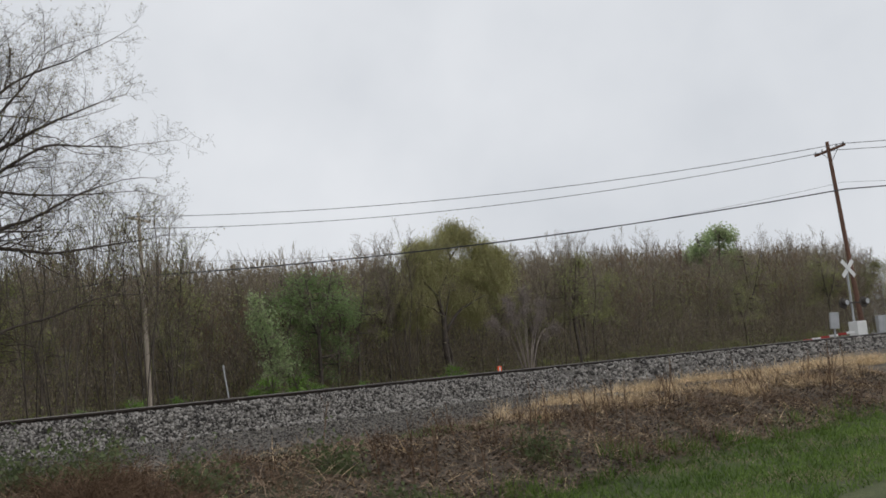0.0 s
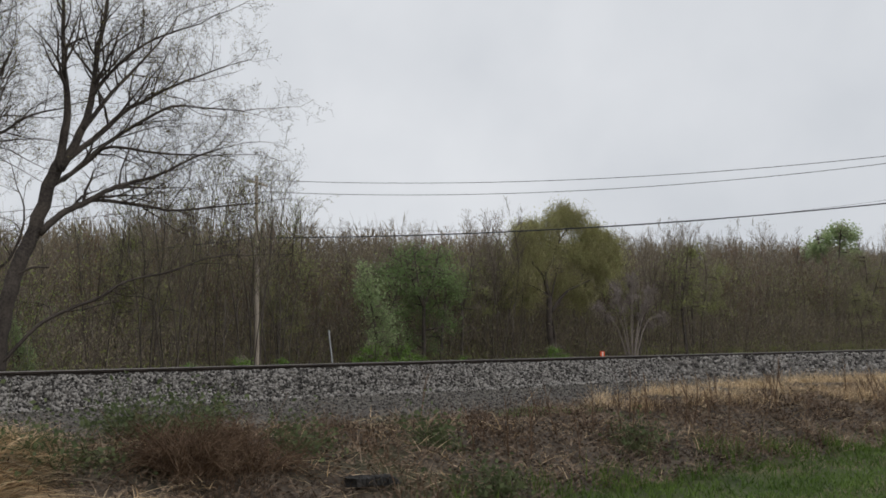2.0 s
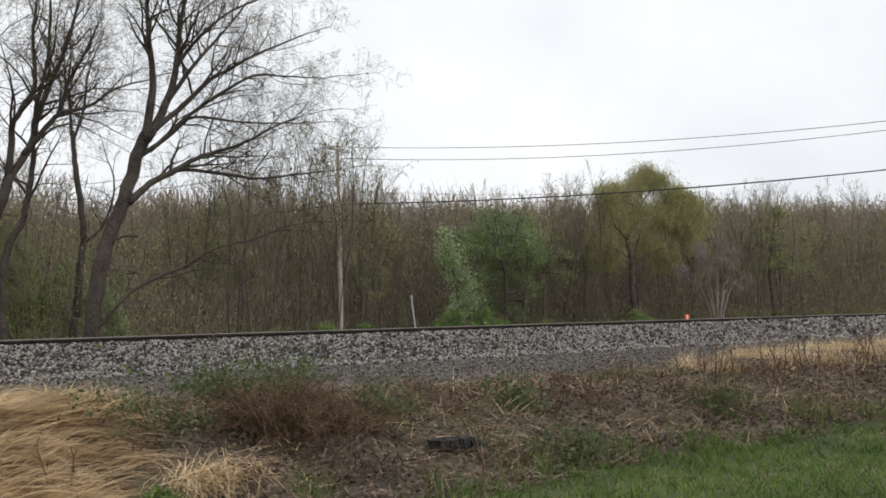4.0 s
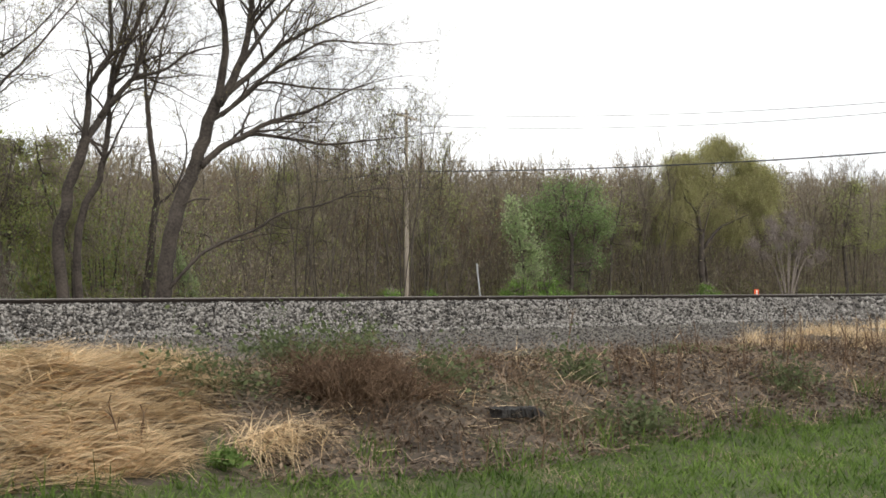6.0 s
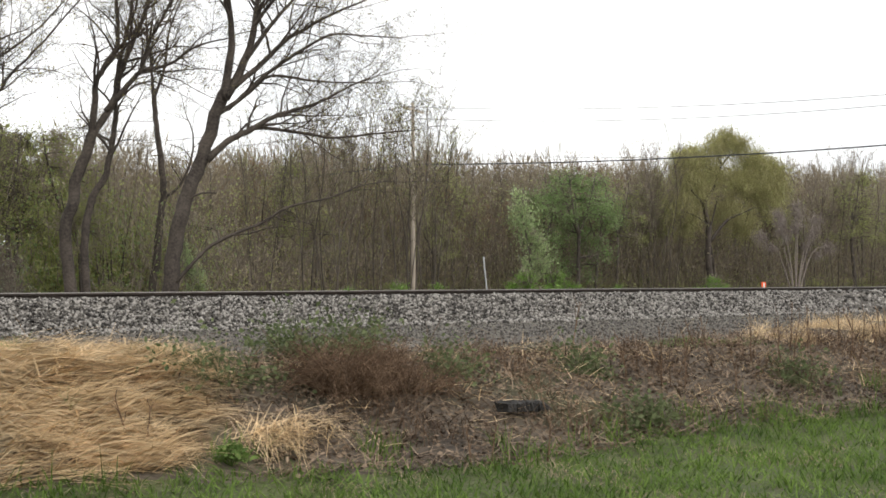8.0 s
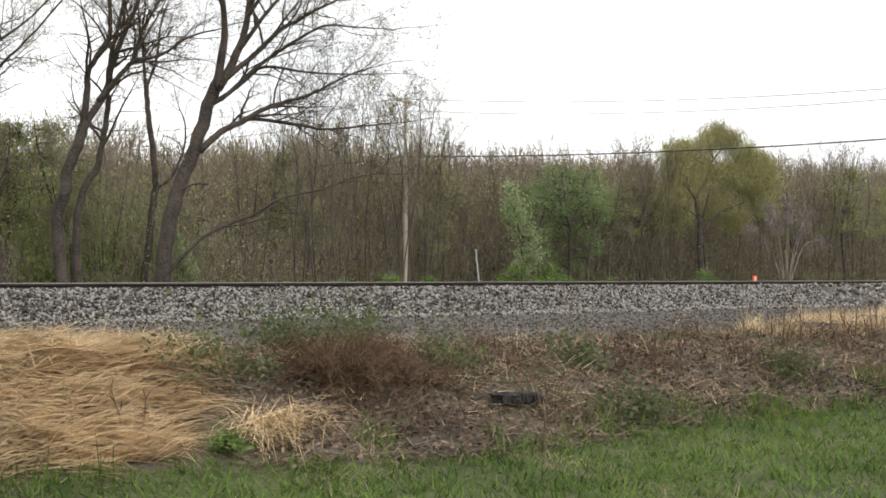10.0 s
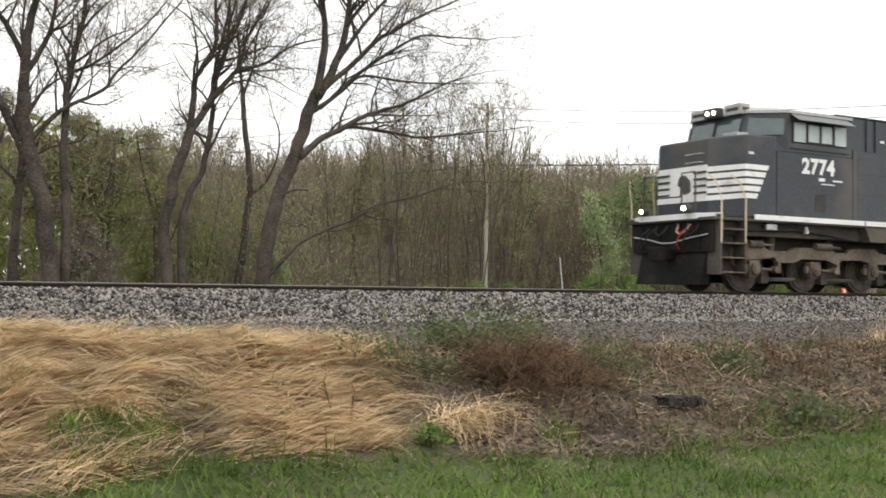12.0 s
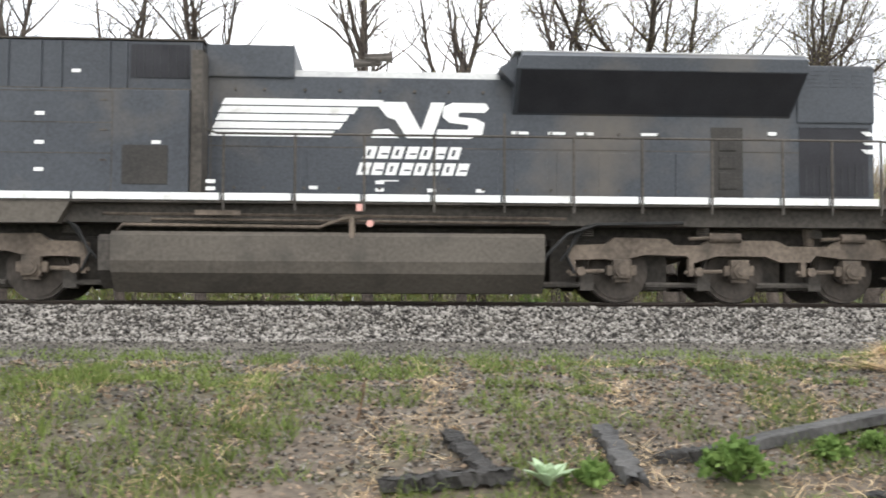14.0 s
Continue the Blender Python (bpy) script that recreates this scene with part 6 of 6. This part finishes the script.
def in_straw(x, y):
    upper = np.interp(x, [-1.6, -0.95, -0.3, 0.3, 1.2, 1.9, 2.8, 3.6, 4.0, 4.3], [9.0, 10.4, 11.7, 12.1, 11.5, 11.7, 11.4, 10.9, 9.0, 7.8])
    lower = np.interp(x, [-1.6, -0.5, 1.0, 2.4, 4.0], [8.0, 7.75, 7.95, 8.05, 7.9])
    return (y < upper + 0.25 * bumps(x, y, 0.4)) & (y > lower - 0.1) & (x > np.interp(y, [8.0, 8.4, 9.0, 9.6], [-1.2, -0.7, -0.6, -0.9])) & (x < np.interp(y, [7.8, 8.6, 9.4, 11.6], [2.5, 2.9, 3.3, 3.6]) + 0.2 * bumps(x, y, 0.3, 8.0))


def sweep(x, y):
    """The lie of the flattened straw, in radians."""
    return -0.12 + 0.55 * bumps(x, y, 0.9, 1.0) + 0.6 * bumps(x, y, 0.32, 2.5)


def straw_tufts(name, count, each, length, upright, bend, material, label, keep):
    """Locks of straw: each one springs from a root and drapes over along one way."""
    heart = scatter(gen, count, -1.7, 4.3, 7.6, 13.0, keep)
    way = sweep(heart[:, 0], heart[:, 1]) + gen.normal(0, 0.3, count) + np.where(gen.random(count) < 0.22, np.pi, 0)
    rise = gen.normal(upright, 0.12, count)
    reach = length * gen.uniform(0.65, 1.25, count)
    pick_of = np.repeat(np.arange(count), each)
    n = len(pick_of)
    roots = heart[pick_of] + gen.normal(0, 1, (n, 3)) * [0.11, 0.09, 0.0]
    roots[:, 2] = ground_z(roots[:, 0], roots[:, 1]) + np.abs(gen.normal(0, 0.035, n))
    a = way[pick_of] + gen.normal(0, 0.24, n)
    lift = np.clip(rise[pick_of] + gen.normal(0, 0.16, n), 0.02, 1.2)
    d = np.stack([np.cos(a) * np.cos(lift), np.sin(a) * np.cos(lift), np.sin(lift)], 1)
    size = reach[pick_of] * gen.uniform(0.5, 1.15, n)
    v, f = strips(roots, d, size, 0.011 * gen.uniform(0.6, 1.4, n), bend * gen.uniform(0.6, 1.3, n), gen, 5)
    return tagged(bulk(name, v, f, material), label, "straw", kind="stuff")


def bare_spot(x, y):
    """Gaps in the mat, and the green patch at its foot."""
    return (bumps(x, y, 0.24, 7.0) + 0.6 * bumps(x, y, 0.6, 1.0) < -0.42) | (((x - 0.44) / 0.5) ** 2 + ((y - 8.25) / 0.3) ** 2 < 1)


straw_tufts("flattened_straw", 330, 55, 0.62, 0.16, 0.24, STRAW, "matted flattened dry straw on the bank", lambda x, y: in_straw(x, y) & ~bare_spot(x, y))
straw_tufts("dull_straw", 150, 45, 0.55, 0.14, 0.22, DULLSTRAW, "greyed old straw under the mat", in_straw)
straw_tufts("straw_locks", 110, 70, 0.66, 0.5, 0.62, STRAW, "draping locks of dry straw over the mat", lambda x, y: in_straw(x, y) & ~bare_spot(x, y))
roots = scatter(gen, 1500, -1.4, 4.2, 7.7, 12.4, lambda x, y: in_straw(x, y))
blades("loose_straw", gen, roots, 0.45, 0.5, 0.008, 0.5, STRAW, "loose dry straw standing out of the mat", None, 3.14, "straw", 0.06)
roots = np.concatenate([scatter(gen, 900, -1.5, 4.0, 7.6, 11.5, lambda x, y: in_straw(x, y) & (bumps(x, y, 0.5, 2.2) > 0.35)), scatter(gen, 700, -0.2, 1.1, 7.9, 8.6, lambda x, y: ((x - 0.44) / 0.5) ** 2 + ((y - 8.25) / 0.28) ** 2 < 1)])
blades("sprouting_grass", gen, roots, 1.0, 0.2, 0.009, 0.3, GRASS, "green grass sprouting through the straw", category="grass", lift=0.05)
roots = np.column_stack([gen.normal(3.55, 0.2, 520), gen.normal(8.3, 0.14, 520), np.zeros(520)])
roots[:, 2] = ground_z(roots[:, 0], roots[:, 1]) + 0.12
blades("straw_tussock", gen, roots, 0.3, 0.42, 0.008, 0.65, STRAW, "drooping tussock of dry straw", -0.6, 1.1, "straw")
roots = scatter(gen, 13000, 10.2, 30, 9.3, 13.2, lambda x, y: (y > np.interp(x, [10.9, 12.9, 14.9, 20, 30], [9.9, 9.8, 9.6, 9.0, 8.9])) & (y < np.interp(x, [10.9, 12.9, 16.9, 30], [9.9, 11.4, 12.7, 13.0])) & (bumps(x, y, 0.7, 3.0) + 0.6 * bumps(x, y, 0.25, 1.0) > 0.12))
blades("standing_dry_grass", gen, roots, 0.85, 0.42, 0.009, 0.5, STRAW, "pale dry grass standing beside the ballast", category="grass")
roots = scatter(gen, 15000, -12, 0.5, 8.0, 13.4, lambda x, y: (bumps(x, y, 0.55, 1.4) + 0.7 * bumps(x, y, 0.2, 3.0) > 0.12) & ~in_straw(x, y) & (gen.random(len(x)) < np.interp(y, [8, 11, 12.5, 13.4], [1.0, 1.0, 0.5, 0.1])))
blades("sparse_grass", gen, roots, 0.95, 0.17, 0.011, 0.4, OLIVEGRASS, "sparse yellow-green grass on gravelly soil")
roots = scatter(gen, 6500, -12, -4.5, 7.4, 11.0, lambda x, y: bumps(x, y, 0.7, 0.4) > np.interp(x, [-8, -4.5], [-0.05, 0.4]))
blades("bank_grass", gen, roots, 1.0, 0.24, 0.012, 0.4, OLIVEGRASS, "yellow-green grass tufts on the bank")
roots = scatter(gen, 4500, -12, 1, 7.6, 11.5, lambda x, y: (bumps(x, y, 0.4, 6.1) > 0.2) & ~in_straw(x, y))
blades("dead_grass", gen, roots, 0.35, 0.24, 0.008, 0.3, STRAW, "short dead grass on gravelly soil")
roots = scatter(gen, 1400, 9.6, 12.5, 9.8, 10.9, lambda x, y: (x - 10.8) ** 2 / 1.2 + (y - 10.35) ** 2 / 0.14 < 1)
blades("mossy_grass", gen, roots, 1.0, 0.09, 0.008, 0.3, WEED, "low bright green mossy grass patch")

# dead leaves, sticks and stalks over the bank
roots = scatter(gen, 26000, 3.2, 24, 7.3, 11.2, lambda x, y: (y > grass_edge(x) - 0.15) & (y < 10.4 + 0.6 * bumps(x, y, 0.9)))
v, f = leaf_quads(roots + [0, 0, 0.025], 0.052, gen, 0.7)
tagged(bulk("leaf_litter", v, f, DEADLEAF), "brown dead leaf litter on the bank", "leaves", kind="stuff")
roots = scatter(gen, 8000, -10, 0, 7.6, 12.0, lambda x, y: ~in_straw(x, y))
v, f = leaf_quads(roots + [0, 0, 0.015], 0.05, gen, 0.7)
tagged(bulk("bank_litter", v, f, DEADLEAF), "brown litter on the gravelly bank", "leaves", kind="stuff")
roots = scatter(gen, 15000, 3.0, 24, 7.3, 10.8, lambda x, y: y > grass_edge(x) - 0.3)
blades("dead_stalks", gen, roots, 0.25, 0.38, 0.012, 0.1, DEADLEAF, "fallen brown stalks and sticks on the bank", None, 3.14, "sticks", 0.05)
roots = scatter(gen, 2200, 3.0, 22, 7.9, 10.4, lambda x, y: (y > grass_edge(x) - 0.1) & (bumps(x, y, 0.35, 4.4) > 0.0))
blades("straw_stalks", gen, roots, 0.2, 0.4, 0.009, 0.1, STRAW, "pale dry stalks strewn over the bank", None, 3.14, "straw", 0.06)
roots = scatter(gen, 4500, 4, 22, 7.9, 10.6, lambda x, y: (y > grass_edge(x)) & (bumps(x, y, 0.45, 2.0) > 0.1))
blades("brown_stems", gen, roots, 1.1, 0.32, 0.008, 0.15, BRAMBLE, "dry brown weed stems standing on the bank", category="weeds")


def bramble(x, y, rx, ry, height, count, seed, material, label, name="bramble_bush", leaf=None, leaves=0):
    """A low bush of fine arching stems."""
    g = np.random.default_rng(seed)
    bush = tagged(new(name), label, "bush")
    bush.location = (x, y, float(ground_z(x, y)))
    segs, canes = [], []
    for _ in range(count):
        a, r = g.uniform(0, 2 * np.pi), g.random() ** 0.6
        p = np.array([0.5 * r * rx * np.cos(a), 0.5 * r * ry * np.sin(a), 0.0])
        d = np.array([np.cos(a) * rx * 0.5, np.sin(a) * ry * 0.5, height * g.uniform(0.8, 1.5)]) + g.normal(0, 0.12, 3)
        n = 5
        for k in range(n):
            q = p + d / n
            canes.append((*p, *q, 0.006 * (1 - k / n) + 0.002, 0.006 * (1 - (k + 1) / n) + 0.002))
            if k > 1:
                w = q + g.normal(0, 0.13, 3)
                segs.append((*q, *w, 0.003, 0.0018))
                segs.append((*w, *(w + g.normal(0, 0.09, 3)), 0.0022, 0.0015))
            d = d + np.array([0, 0, -height * 0.35]) + g.normal(0, 0.06, 3)
            p = q
    v, f = frusta(segs, 3)
    tagged(bulk("twig_mass", v, f, material, bush), kind="stuff")
    v, f = frusta(canes, 3)
    tagged(bulk("cane_mass", v, f, material, bush), kind="stuff")
    if leaf:
        ends = np.array(segs)[:, 3:6]
        pts = ends[g.integers(0, len(ends), leaves)] + g.normal(0, 0.04, (leaves, 3))
        v, f = leaf_quads(pts, 0.06, g, 0.2)
        tagged(bulk("foliage", v, f, leaf, bush), kind="stuff")
    return bush


bramble(4.65, 9.15, 0.64, 0.5, 0.4, 360, 51, BRAMBLE, "rounded bush of fine brown leafless stems")
bramble(5.2, 9.0, 0.6, 0.45, 0.26, 110, 52, BRAMBLE, "low bush of fine brown leafless stems")
for k, (x, y, r, h) in enumerate(((5.0, 10.5, 0.8, 0.26), (3.55, 9.5, 0.45, 0.2), (6.0, 9.5, 0.4, 0.18), (7.6, 9.2, 0.22, 0.12), (10.4, 8.55, 0.3, 0.16), (7.3, 7.9, 0.2, 0.12))):
    bramble(x, y, r, r * 0.7, h * (1.0 if k < 2 else 0.75), 50 if k else 110, 60 + k, DULLWEED, "low clump of dull green leafy weeds", "weed_clump", DULLWEED, 500 if k else 1600)


def weed_clump(x, y, r, seed, material, label, size, count):
    """A cushion of upturned leaves."""
    g = np.random.default_rng(seed)
    plant = tagged(new("leafy_weed"), label, "plant")
    plant.location = (x, y, float(ground_z(x, y)))
    segs, pts = [], []
    for _ in range(40):
        a, s = g.uniform(0, 2 * np.pi), g.random()
        e = np.array([np.cos(a) * r * s, np.sin(a) * r * s, r * (1.1 - 0.6 * s)])
        segs.append((0, 0, 0, *e, 0.006, 0.003))
        pts += [e + g.normal(0, r * 0.16, 3) for _ in range(count // 40)]
    v, f = frusta(segs, 4)
    tagged(bulk("stalk", v, f, material, plant), kind="stuff")
    v, f = leaf_quads(np.array(pts), size, g, 0.1)
    tagged(bulk("foliage", v, f, material, plant), kind="stuff")
    return plant


weed_clump(-3.26, 7.95, 0.24, 71, WEED, "bushy bright green weed on the bank", 0.07, 900)
weed_clump(-2.41, 8.27, 0.14, 72, WEED, "small rounded green weed below the timber", 0.05, 500)
weed_clump(-2.01, 8.39, 0.11, 73, WEED, "small rounded green weed below the timber", 0.05, 400)
weed_clump(3.0, 7.95, 0.14, 74, WEED, "small green weed beside the straw", 0.05, 300)
weed_clump(-4.35, 7.95, 0.14, 75, WEED, "small dull green weed beside rotten timber", 0.07, 200)


def rosette(x, y, size):
    """Broad felted leaves in a ring, each one a part."""
    plant = tagged(new("mullein_rosette"), "pale felted rosette of broad grey-green leaves", "plant")
    plant.location = (x, y, float(ground_z(x, y)) + 0.02)
    g = random.Random(9)
    for ring, (count, lift, scale) in enumerate(((7, 0.65, 1.0), (7, 1.0, 0.95), (5, 1.3, 0.8))):
        for k in range(count):
            a = 2 * math.pi * (k + 0.5 * ring) / count + g.uniform(-0.2, 0.2)
            length, width = size * scale * g.uniform(0.85, 1.15), size * scale * 0.4
            bm = B()
            rows = []
            for i in range(6):
                t = i / 5
                w = width * math.sin(math.pi * min(1.0, 0.12 + 0.86 * t)) * 0.5
                rr, z = length * t * math.cos(lift), length * t * math.sin(lift) * (1.1 - 0.3 * t)
                rows.append([bm.verts.new((rr, s * w, z + abs(s) * w * 0.35)) for s in (-1, 0, 1)])
            for p, q in zip(rows, rows[1:]):
                for j in range(2):
                    bm.faces.new((p[j], p[j + 1], q[j + 1], q[j]))
            solid(bm, 0.004)
            leaf = part("leaf", bm, PALEWEED, plant, smooth=True)
            leaf.rotation_euler = (0, 0, a)
    return plant


rosette(-4.68, 7.92, 0.26)


def timber(a, b, width, thick, seed, label, split=True, wood=None, rough=0.02):
    """A weathered squared timber from a to b, worn at edges and ends."""
    a, b = Vector(a), Vector(b)
    g = random.Random(seed)
    bm = B()
    length = (b - a).length
    rings = []
    n = 22
    for i in range(n + 1):
        t = i / n
        w = width / 2 * (1 - (0.35 * g.random() if i in (0, n) and split else 0))
        h = thick / 2 * (1 - (0.3 * g.random() if i in (0, n) and split else 0))
        c = 0.18
        jit = lambda: g.uniform(-rough, rough)
        ring = [(w, -h * (1 - c)), (w, h * (1 - c)), (w * (1 - c), h), (0, h * 0.96), (-w * (1 - c), h), (-w, h * (1 - c)), (-w, -h * (1 - c)), (0, -h)]
        rings.append([bm.verts.new((length * t + (jit() * 5 if i in (0, n) else 0), y + jit(), z + jit() * 0.5)) for y, z in ring])
    for p, q in zip(rings, rings[1:]):
        for j in range(8):
            bm.faces.new((p[j], p[(j + 1) % 8], q[(j + 1) % 8], q[j]))
    bm.faces.new(rings[0][::-1])
    bm.faces.new(rings[-1])
    ob = tagged(part("old_timber", bm, wood or ROTTEN), label, "timber")
    d = b - a
    ob.matrix_world = pose(*a, 0, -math.degrees(math.atan2(d.z, math.hypot(d.x, d.y))), math.degrees(math.atan2(d.y, d.x))) 
    return ob


timber((-2.97, 8.5, 0.42), (-1.15, 9.08, 0.66), 0.2, 0.1, 1, "long grey-black weathered railway tie lying on the bank", True, WEATHERED, 0.008)
timber((-3.72, 8.36, 0.33), (-3.0, 8.46, 0.39), 0.16, 0.1, 2, "half-buried black rotten railway tie")
timber((-1.2, 9.08, 0.65), (-0.85, 9.48, 0.8), 0.16, 0.1, 3, "splintered end of a rotten railway tie")
timber((-5.85, 7.86, 0.22), (-4.95, 7.98, 0.27), 0.17, 0.11, 4, "broken black rotten railway tie in the grass", True, None, 0.03)
timber((-5.36, 8.62, 0.48), (-5.1, 8.02, 0.28), 0.15, 0.07, 5, "split black slab of rotten timber", True, None, 0.028)
timber((-4.1, 8.82, 0.52), (-4.04, 7.9, 0.25), 0.16, 0.08, 6, "grey weathered split timber on the bank", True, WEATHERED, 0.026)
timber((-2.41, 7.62, 0.13), (-1.74, 7.74, 0.17), 0.2, 0.1, 9, "dark rotten tie half hidden by straw")
timber((6.0, 8.5, 0.41), (6.42, 8.42, 0.4), 0.24, 0.1, 7, "black chunk of rotten timber in leaf litter")


def tall_weed(x, y, height, seed, lean=0.15, branches=5, material=None, label="tall dry brown weed stalk standing on the bank"):
    g = Grower(seed, 0.5, 0.1)
    g.counts = ()
    root = Vector((0, 0, 0))
    line, radii = [root], [0.011]
    way = Vector((g.rand.uniform(-lean, lean), g.rand.uniform(-lean, lean), 1)).normalized()
    for k in range(7):
        way = (way + Vector((g.rand.gauss(0, 0.07), g.rand.gauss(0, 0.07), 0.05))).normalized()
        line.append(line[-1] + way * height / 7)
        radii.append(0.011 * (1 - k / 8.5))
        g.thin.append((*line[-2], *line[-1], radii[-2], radii[-1]))
    g.sprout(line, radii, height * 0.35, 0, branches, 0.35, 0.45)
    weed = tagged(new("tall_weed"), label, "weed")
    weed.location = (x, y, float(ground_z(x, y)) - 0.01)
    v, f = frusta(g.thin, 4)
    tagged(bulk("stalk", v, f, material or BRAMBLE, weed), kind="stuff")
    return weed


for k, (x, y, h, lean) in enumerate(((8.37, 8.72, 0.75, 0.5), (8.0, 8.9, 0.6, 0.4), (8.6, 8.6, 0.65, 0.5), (10.6, 8.9, 0.75, 0.25), (10.9, 9.0, 0.7, 0.3), (11.3, 9.0, 0.6, 0.35), (12.4, 9.1, 0.7, 0.3), (12.9, 9.2, 0.62, 0.4), (13.6, 9.6, 0.6, 0.3), (5.72, 7.4, 0.42, 0.15), (4.95, 7.45, 0.36, 0.4), (5.2, 7.5, 0.3, 0.4), (6.4, 7.6, 0.34, 0.3), (2.3, 8.4, 0.4, 0.5), (2.45, 8.35, 0.34, 0.5), (7.0, 7.75, 0.3, 0.2), (9.3, 8.5, 0.5, 0.4), (14.8, 9.4, 0.6, 0.3), (20.2, 9.0, 0.95, 0.3), (20.6, 9.1, 0.8, 0.4), (-6.1, 9.0, 0.35, 0.6))):
    tall_weed(x, y, h, 200 + k, lean)
stalk_rand = random.Random(17)
for k in range(34):
    x = stalk_rand.uniform(8.0, 23.0)
    tall_weed(x, stalk_rand.uniform(8.9, 10.2), stalk_rand.uniform(0.35, 0.75), 300 + k, stalk_rand.uniform(0.15, 0.6), stalk_rand.randint(3, 8))


# ---- stones and ties, last ----
def stones(points, size, gen):
    """Broken angular stones: eight-sided lumps of uneven axes."""
    n = len(points)
    base = np.array([(1, 0, 0), (-1, 0, 0), (0, 1, 0), (0, -1, 0), (0, 0, 1), (0, 0, -1)], float)
    axes = gen.uniform(0.55, 1.2, (n, 1, 3)) * (size * gen.uniform(0.6, 1.35, n))[:, None, None]
    v = base[None] * axes + gen.normal(0, 0.22, (n, 6, 3)) * size
    q = gen.normal(size=(n, 4))
    q /= np.linalg.norm(q, axis=1, keepdims=True)
    w, x, y, z = q.T
    rot = np.stack([np.stack([1 - 2 * (y * y + z * z), 2 * (x * y - z * w), 2 * (x * z + y * w)], -1), np.stack([2 * (x * y + z * w), 1 - 2 * (x * x + z * z), 2 * (y * z - x * w)], -1), np.stack([2 * (x * z - y * w), 2 * (y * z + x * w), 1 - 2 * (x * x + y * y)], -1)], 1)
    v = np.einsum("nij,nkj->nki", rot, v) + points[:, None, :]
    tri = np.array([(0, 2, 4), (2, 1, 4), (1, 3, 4), (3, 0, 4), (2, 0, 5), (1, 2, 5), (3, 1, 5), (0, 3, 5)])
    return v.reshape(-1, 3), (np.arange(n)[:, None, None] * 6 + tri[None]).reshape(-1, 3)


sg = np.random.default_rng(77)
sets = []
for count, x0, x1, y0, y1, size in ((52000, -14, 22, 15.5, 17.75, 0.031), (6000, 22, 60, 15.95, 17.75, 0.055), (5000, -14, 28, 17.75, 21.0, 0.042)):
    px, py = sg.uniform(x0, x1, count), y0 + (y1 - y0) * sg.random(count)
    sets.append(stones(np.column_stack([px, py, ground_z(px, py) + sg.uniform(-0.01, 0.035, count)]), size, sg))
verts = np.concatenate([s[0] for s in sets])
faces = np.concatenate([s[1] + sum(len(q[0]) for q in sets[:i]) for i, s in enumerate(sets)])
tagged(bulk("ballast", verts, faces, STONE), "grey angular crushed-stone ballast under the track", "ballast", kind="stuff")
count = 34000
px = sg.uniform(-14, 26, count)
py = np.where(px < -0.5, 8.0, 10.6) + np.where(px < -0.5, 8.2, 5.6) * sg.random(count)
v, f = stones(np.column_stack([px, py, ground_z(px, py) + 0.004]), 0.02, sg)
v2x, v2y = sg.uniform(-10, -0.3, 13000), sg.uniform(8.0, 13.0, 13000)
v2, f2 = stones(np.column_stack([v2x, v2y, ground_z(v2x, v2y) + 0.003]), 0.02, sg)
tagged(bulk("bank_gravel", v2, f2, DARKSTONE), "small stones strewn over the bank", "gravel", kind="stuff")
tagged(bulk("apron_gravel", v, f, DARKSTONE), "small scattered stones on the dark gravel apron", "gravel", kind="stuff")

track = tagged(new("railway_track"), "single railway track of timber ties on ballast", "track", kind="structure")
bm = B()
box(bm, -0.115, 0.115, -1.3, 1.3, -0.16, 0.0, 0.012)
tie_mesh = mesh_of("tie", bm, TIE)
bm = B()
box(bm, -0.09, 0.09, -0.18, 0.18, 0.0, 0.014, 0.003)
for sx in (-0.05, 0.05):
    for sy in (-0.1, 0.1):
        box(bm, sx - 0.012, sx + 0.012, sy - 0.02, sy + 0.02, 0.014, 0.05)
plate_mesh = mesh_of("tie_plate", bm, STEEL)
tie_rand = random.Random(2)
for k in range(150):
    tie = new("tie", tie_mesh)
    tie.parent = track
    tie.location = (-18 + k * 0.5 + tie_rand.uniform(-0.03, 0.03), TRACK_Y, RAIL_Z - 0.2)
    tie.rotation_euler = (0, 0, tie_rand.uniform(-0.01, 0.01))
    for side in (-1, 1):
        plate = new("tie_plate", plate_mesh)
        plate.parent = tie
        plate.location = (0, side * (GAUGE / 2 + 0.036), 0)
for ob in rails:
    ob.parent = track


# ---- what moves ----
LOCO_X = [(11.5, 25.5), (12.0, 16.83), (12.5, 8.24), (13.0, 0.025), (13.5, -8.07), (14.0, -15.99)]


def motions():
    first, start = LOCO_X[0][1], 17.0
    rows = [(t, first + start * (11.5 - t)) for t in (0.0, 3.0, 6.0, 9.0, 11.0)] + LOCO_X
    walk(loco, [(t, pose(x, TRACK_Y, RAIL_Z)) for t, x in rows])
    # the wheels roll as far as the engine runs, from just before it comes into view
    ts, xs = [r[0] for r in rows], [r[1] for r in rows]
    steps = [0.0, 10.8] + [10.8 + k / 30 for k in range(1, 97)]
    for ob in wheels:
        roll = []
        for t in steps:
            run = float(np.interp(max(t, 10.8), ts, xs) - np.interp(10.8, ts, xs))
            roll.append((t, pose(*ob.location, 0, math.degrees(run / 0.533) % 360 if t > 10.8 else 0, 0)))
        walk(ob, roll)


motions()
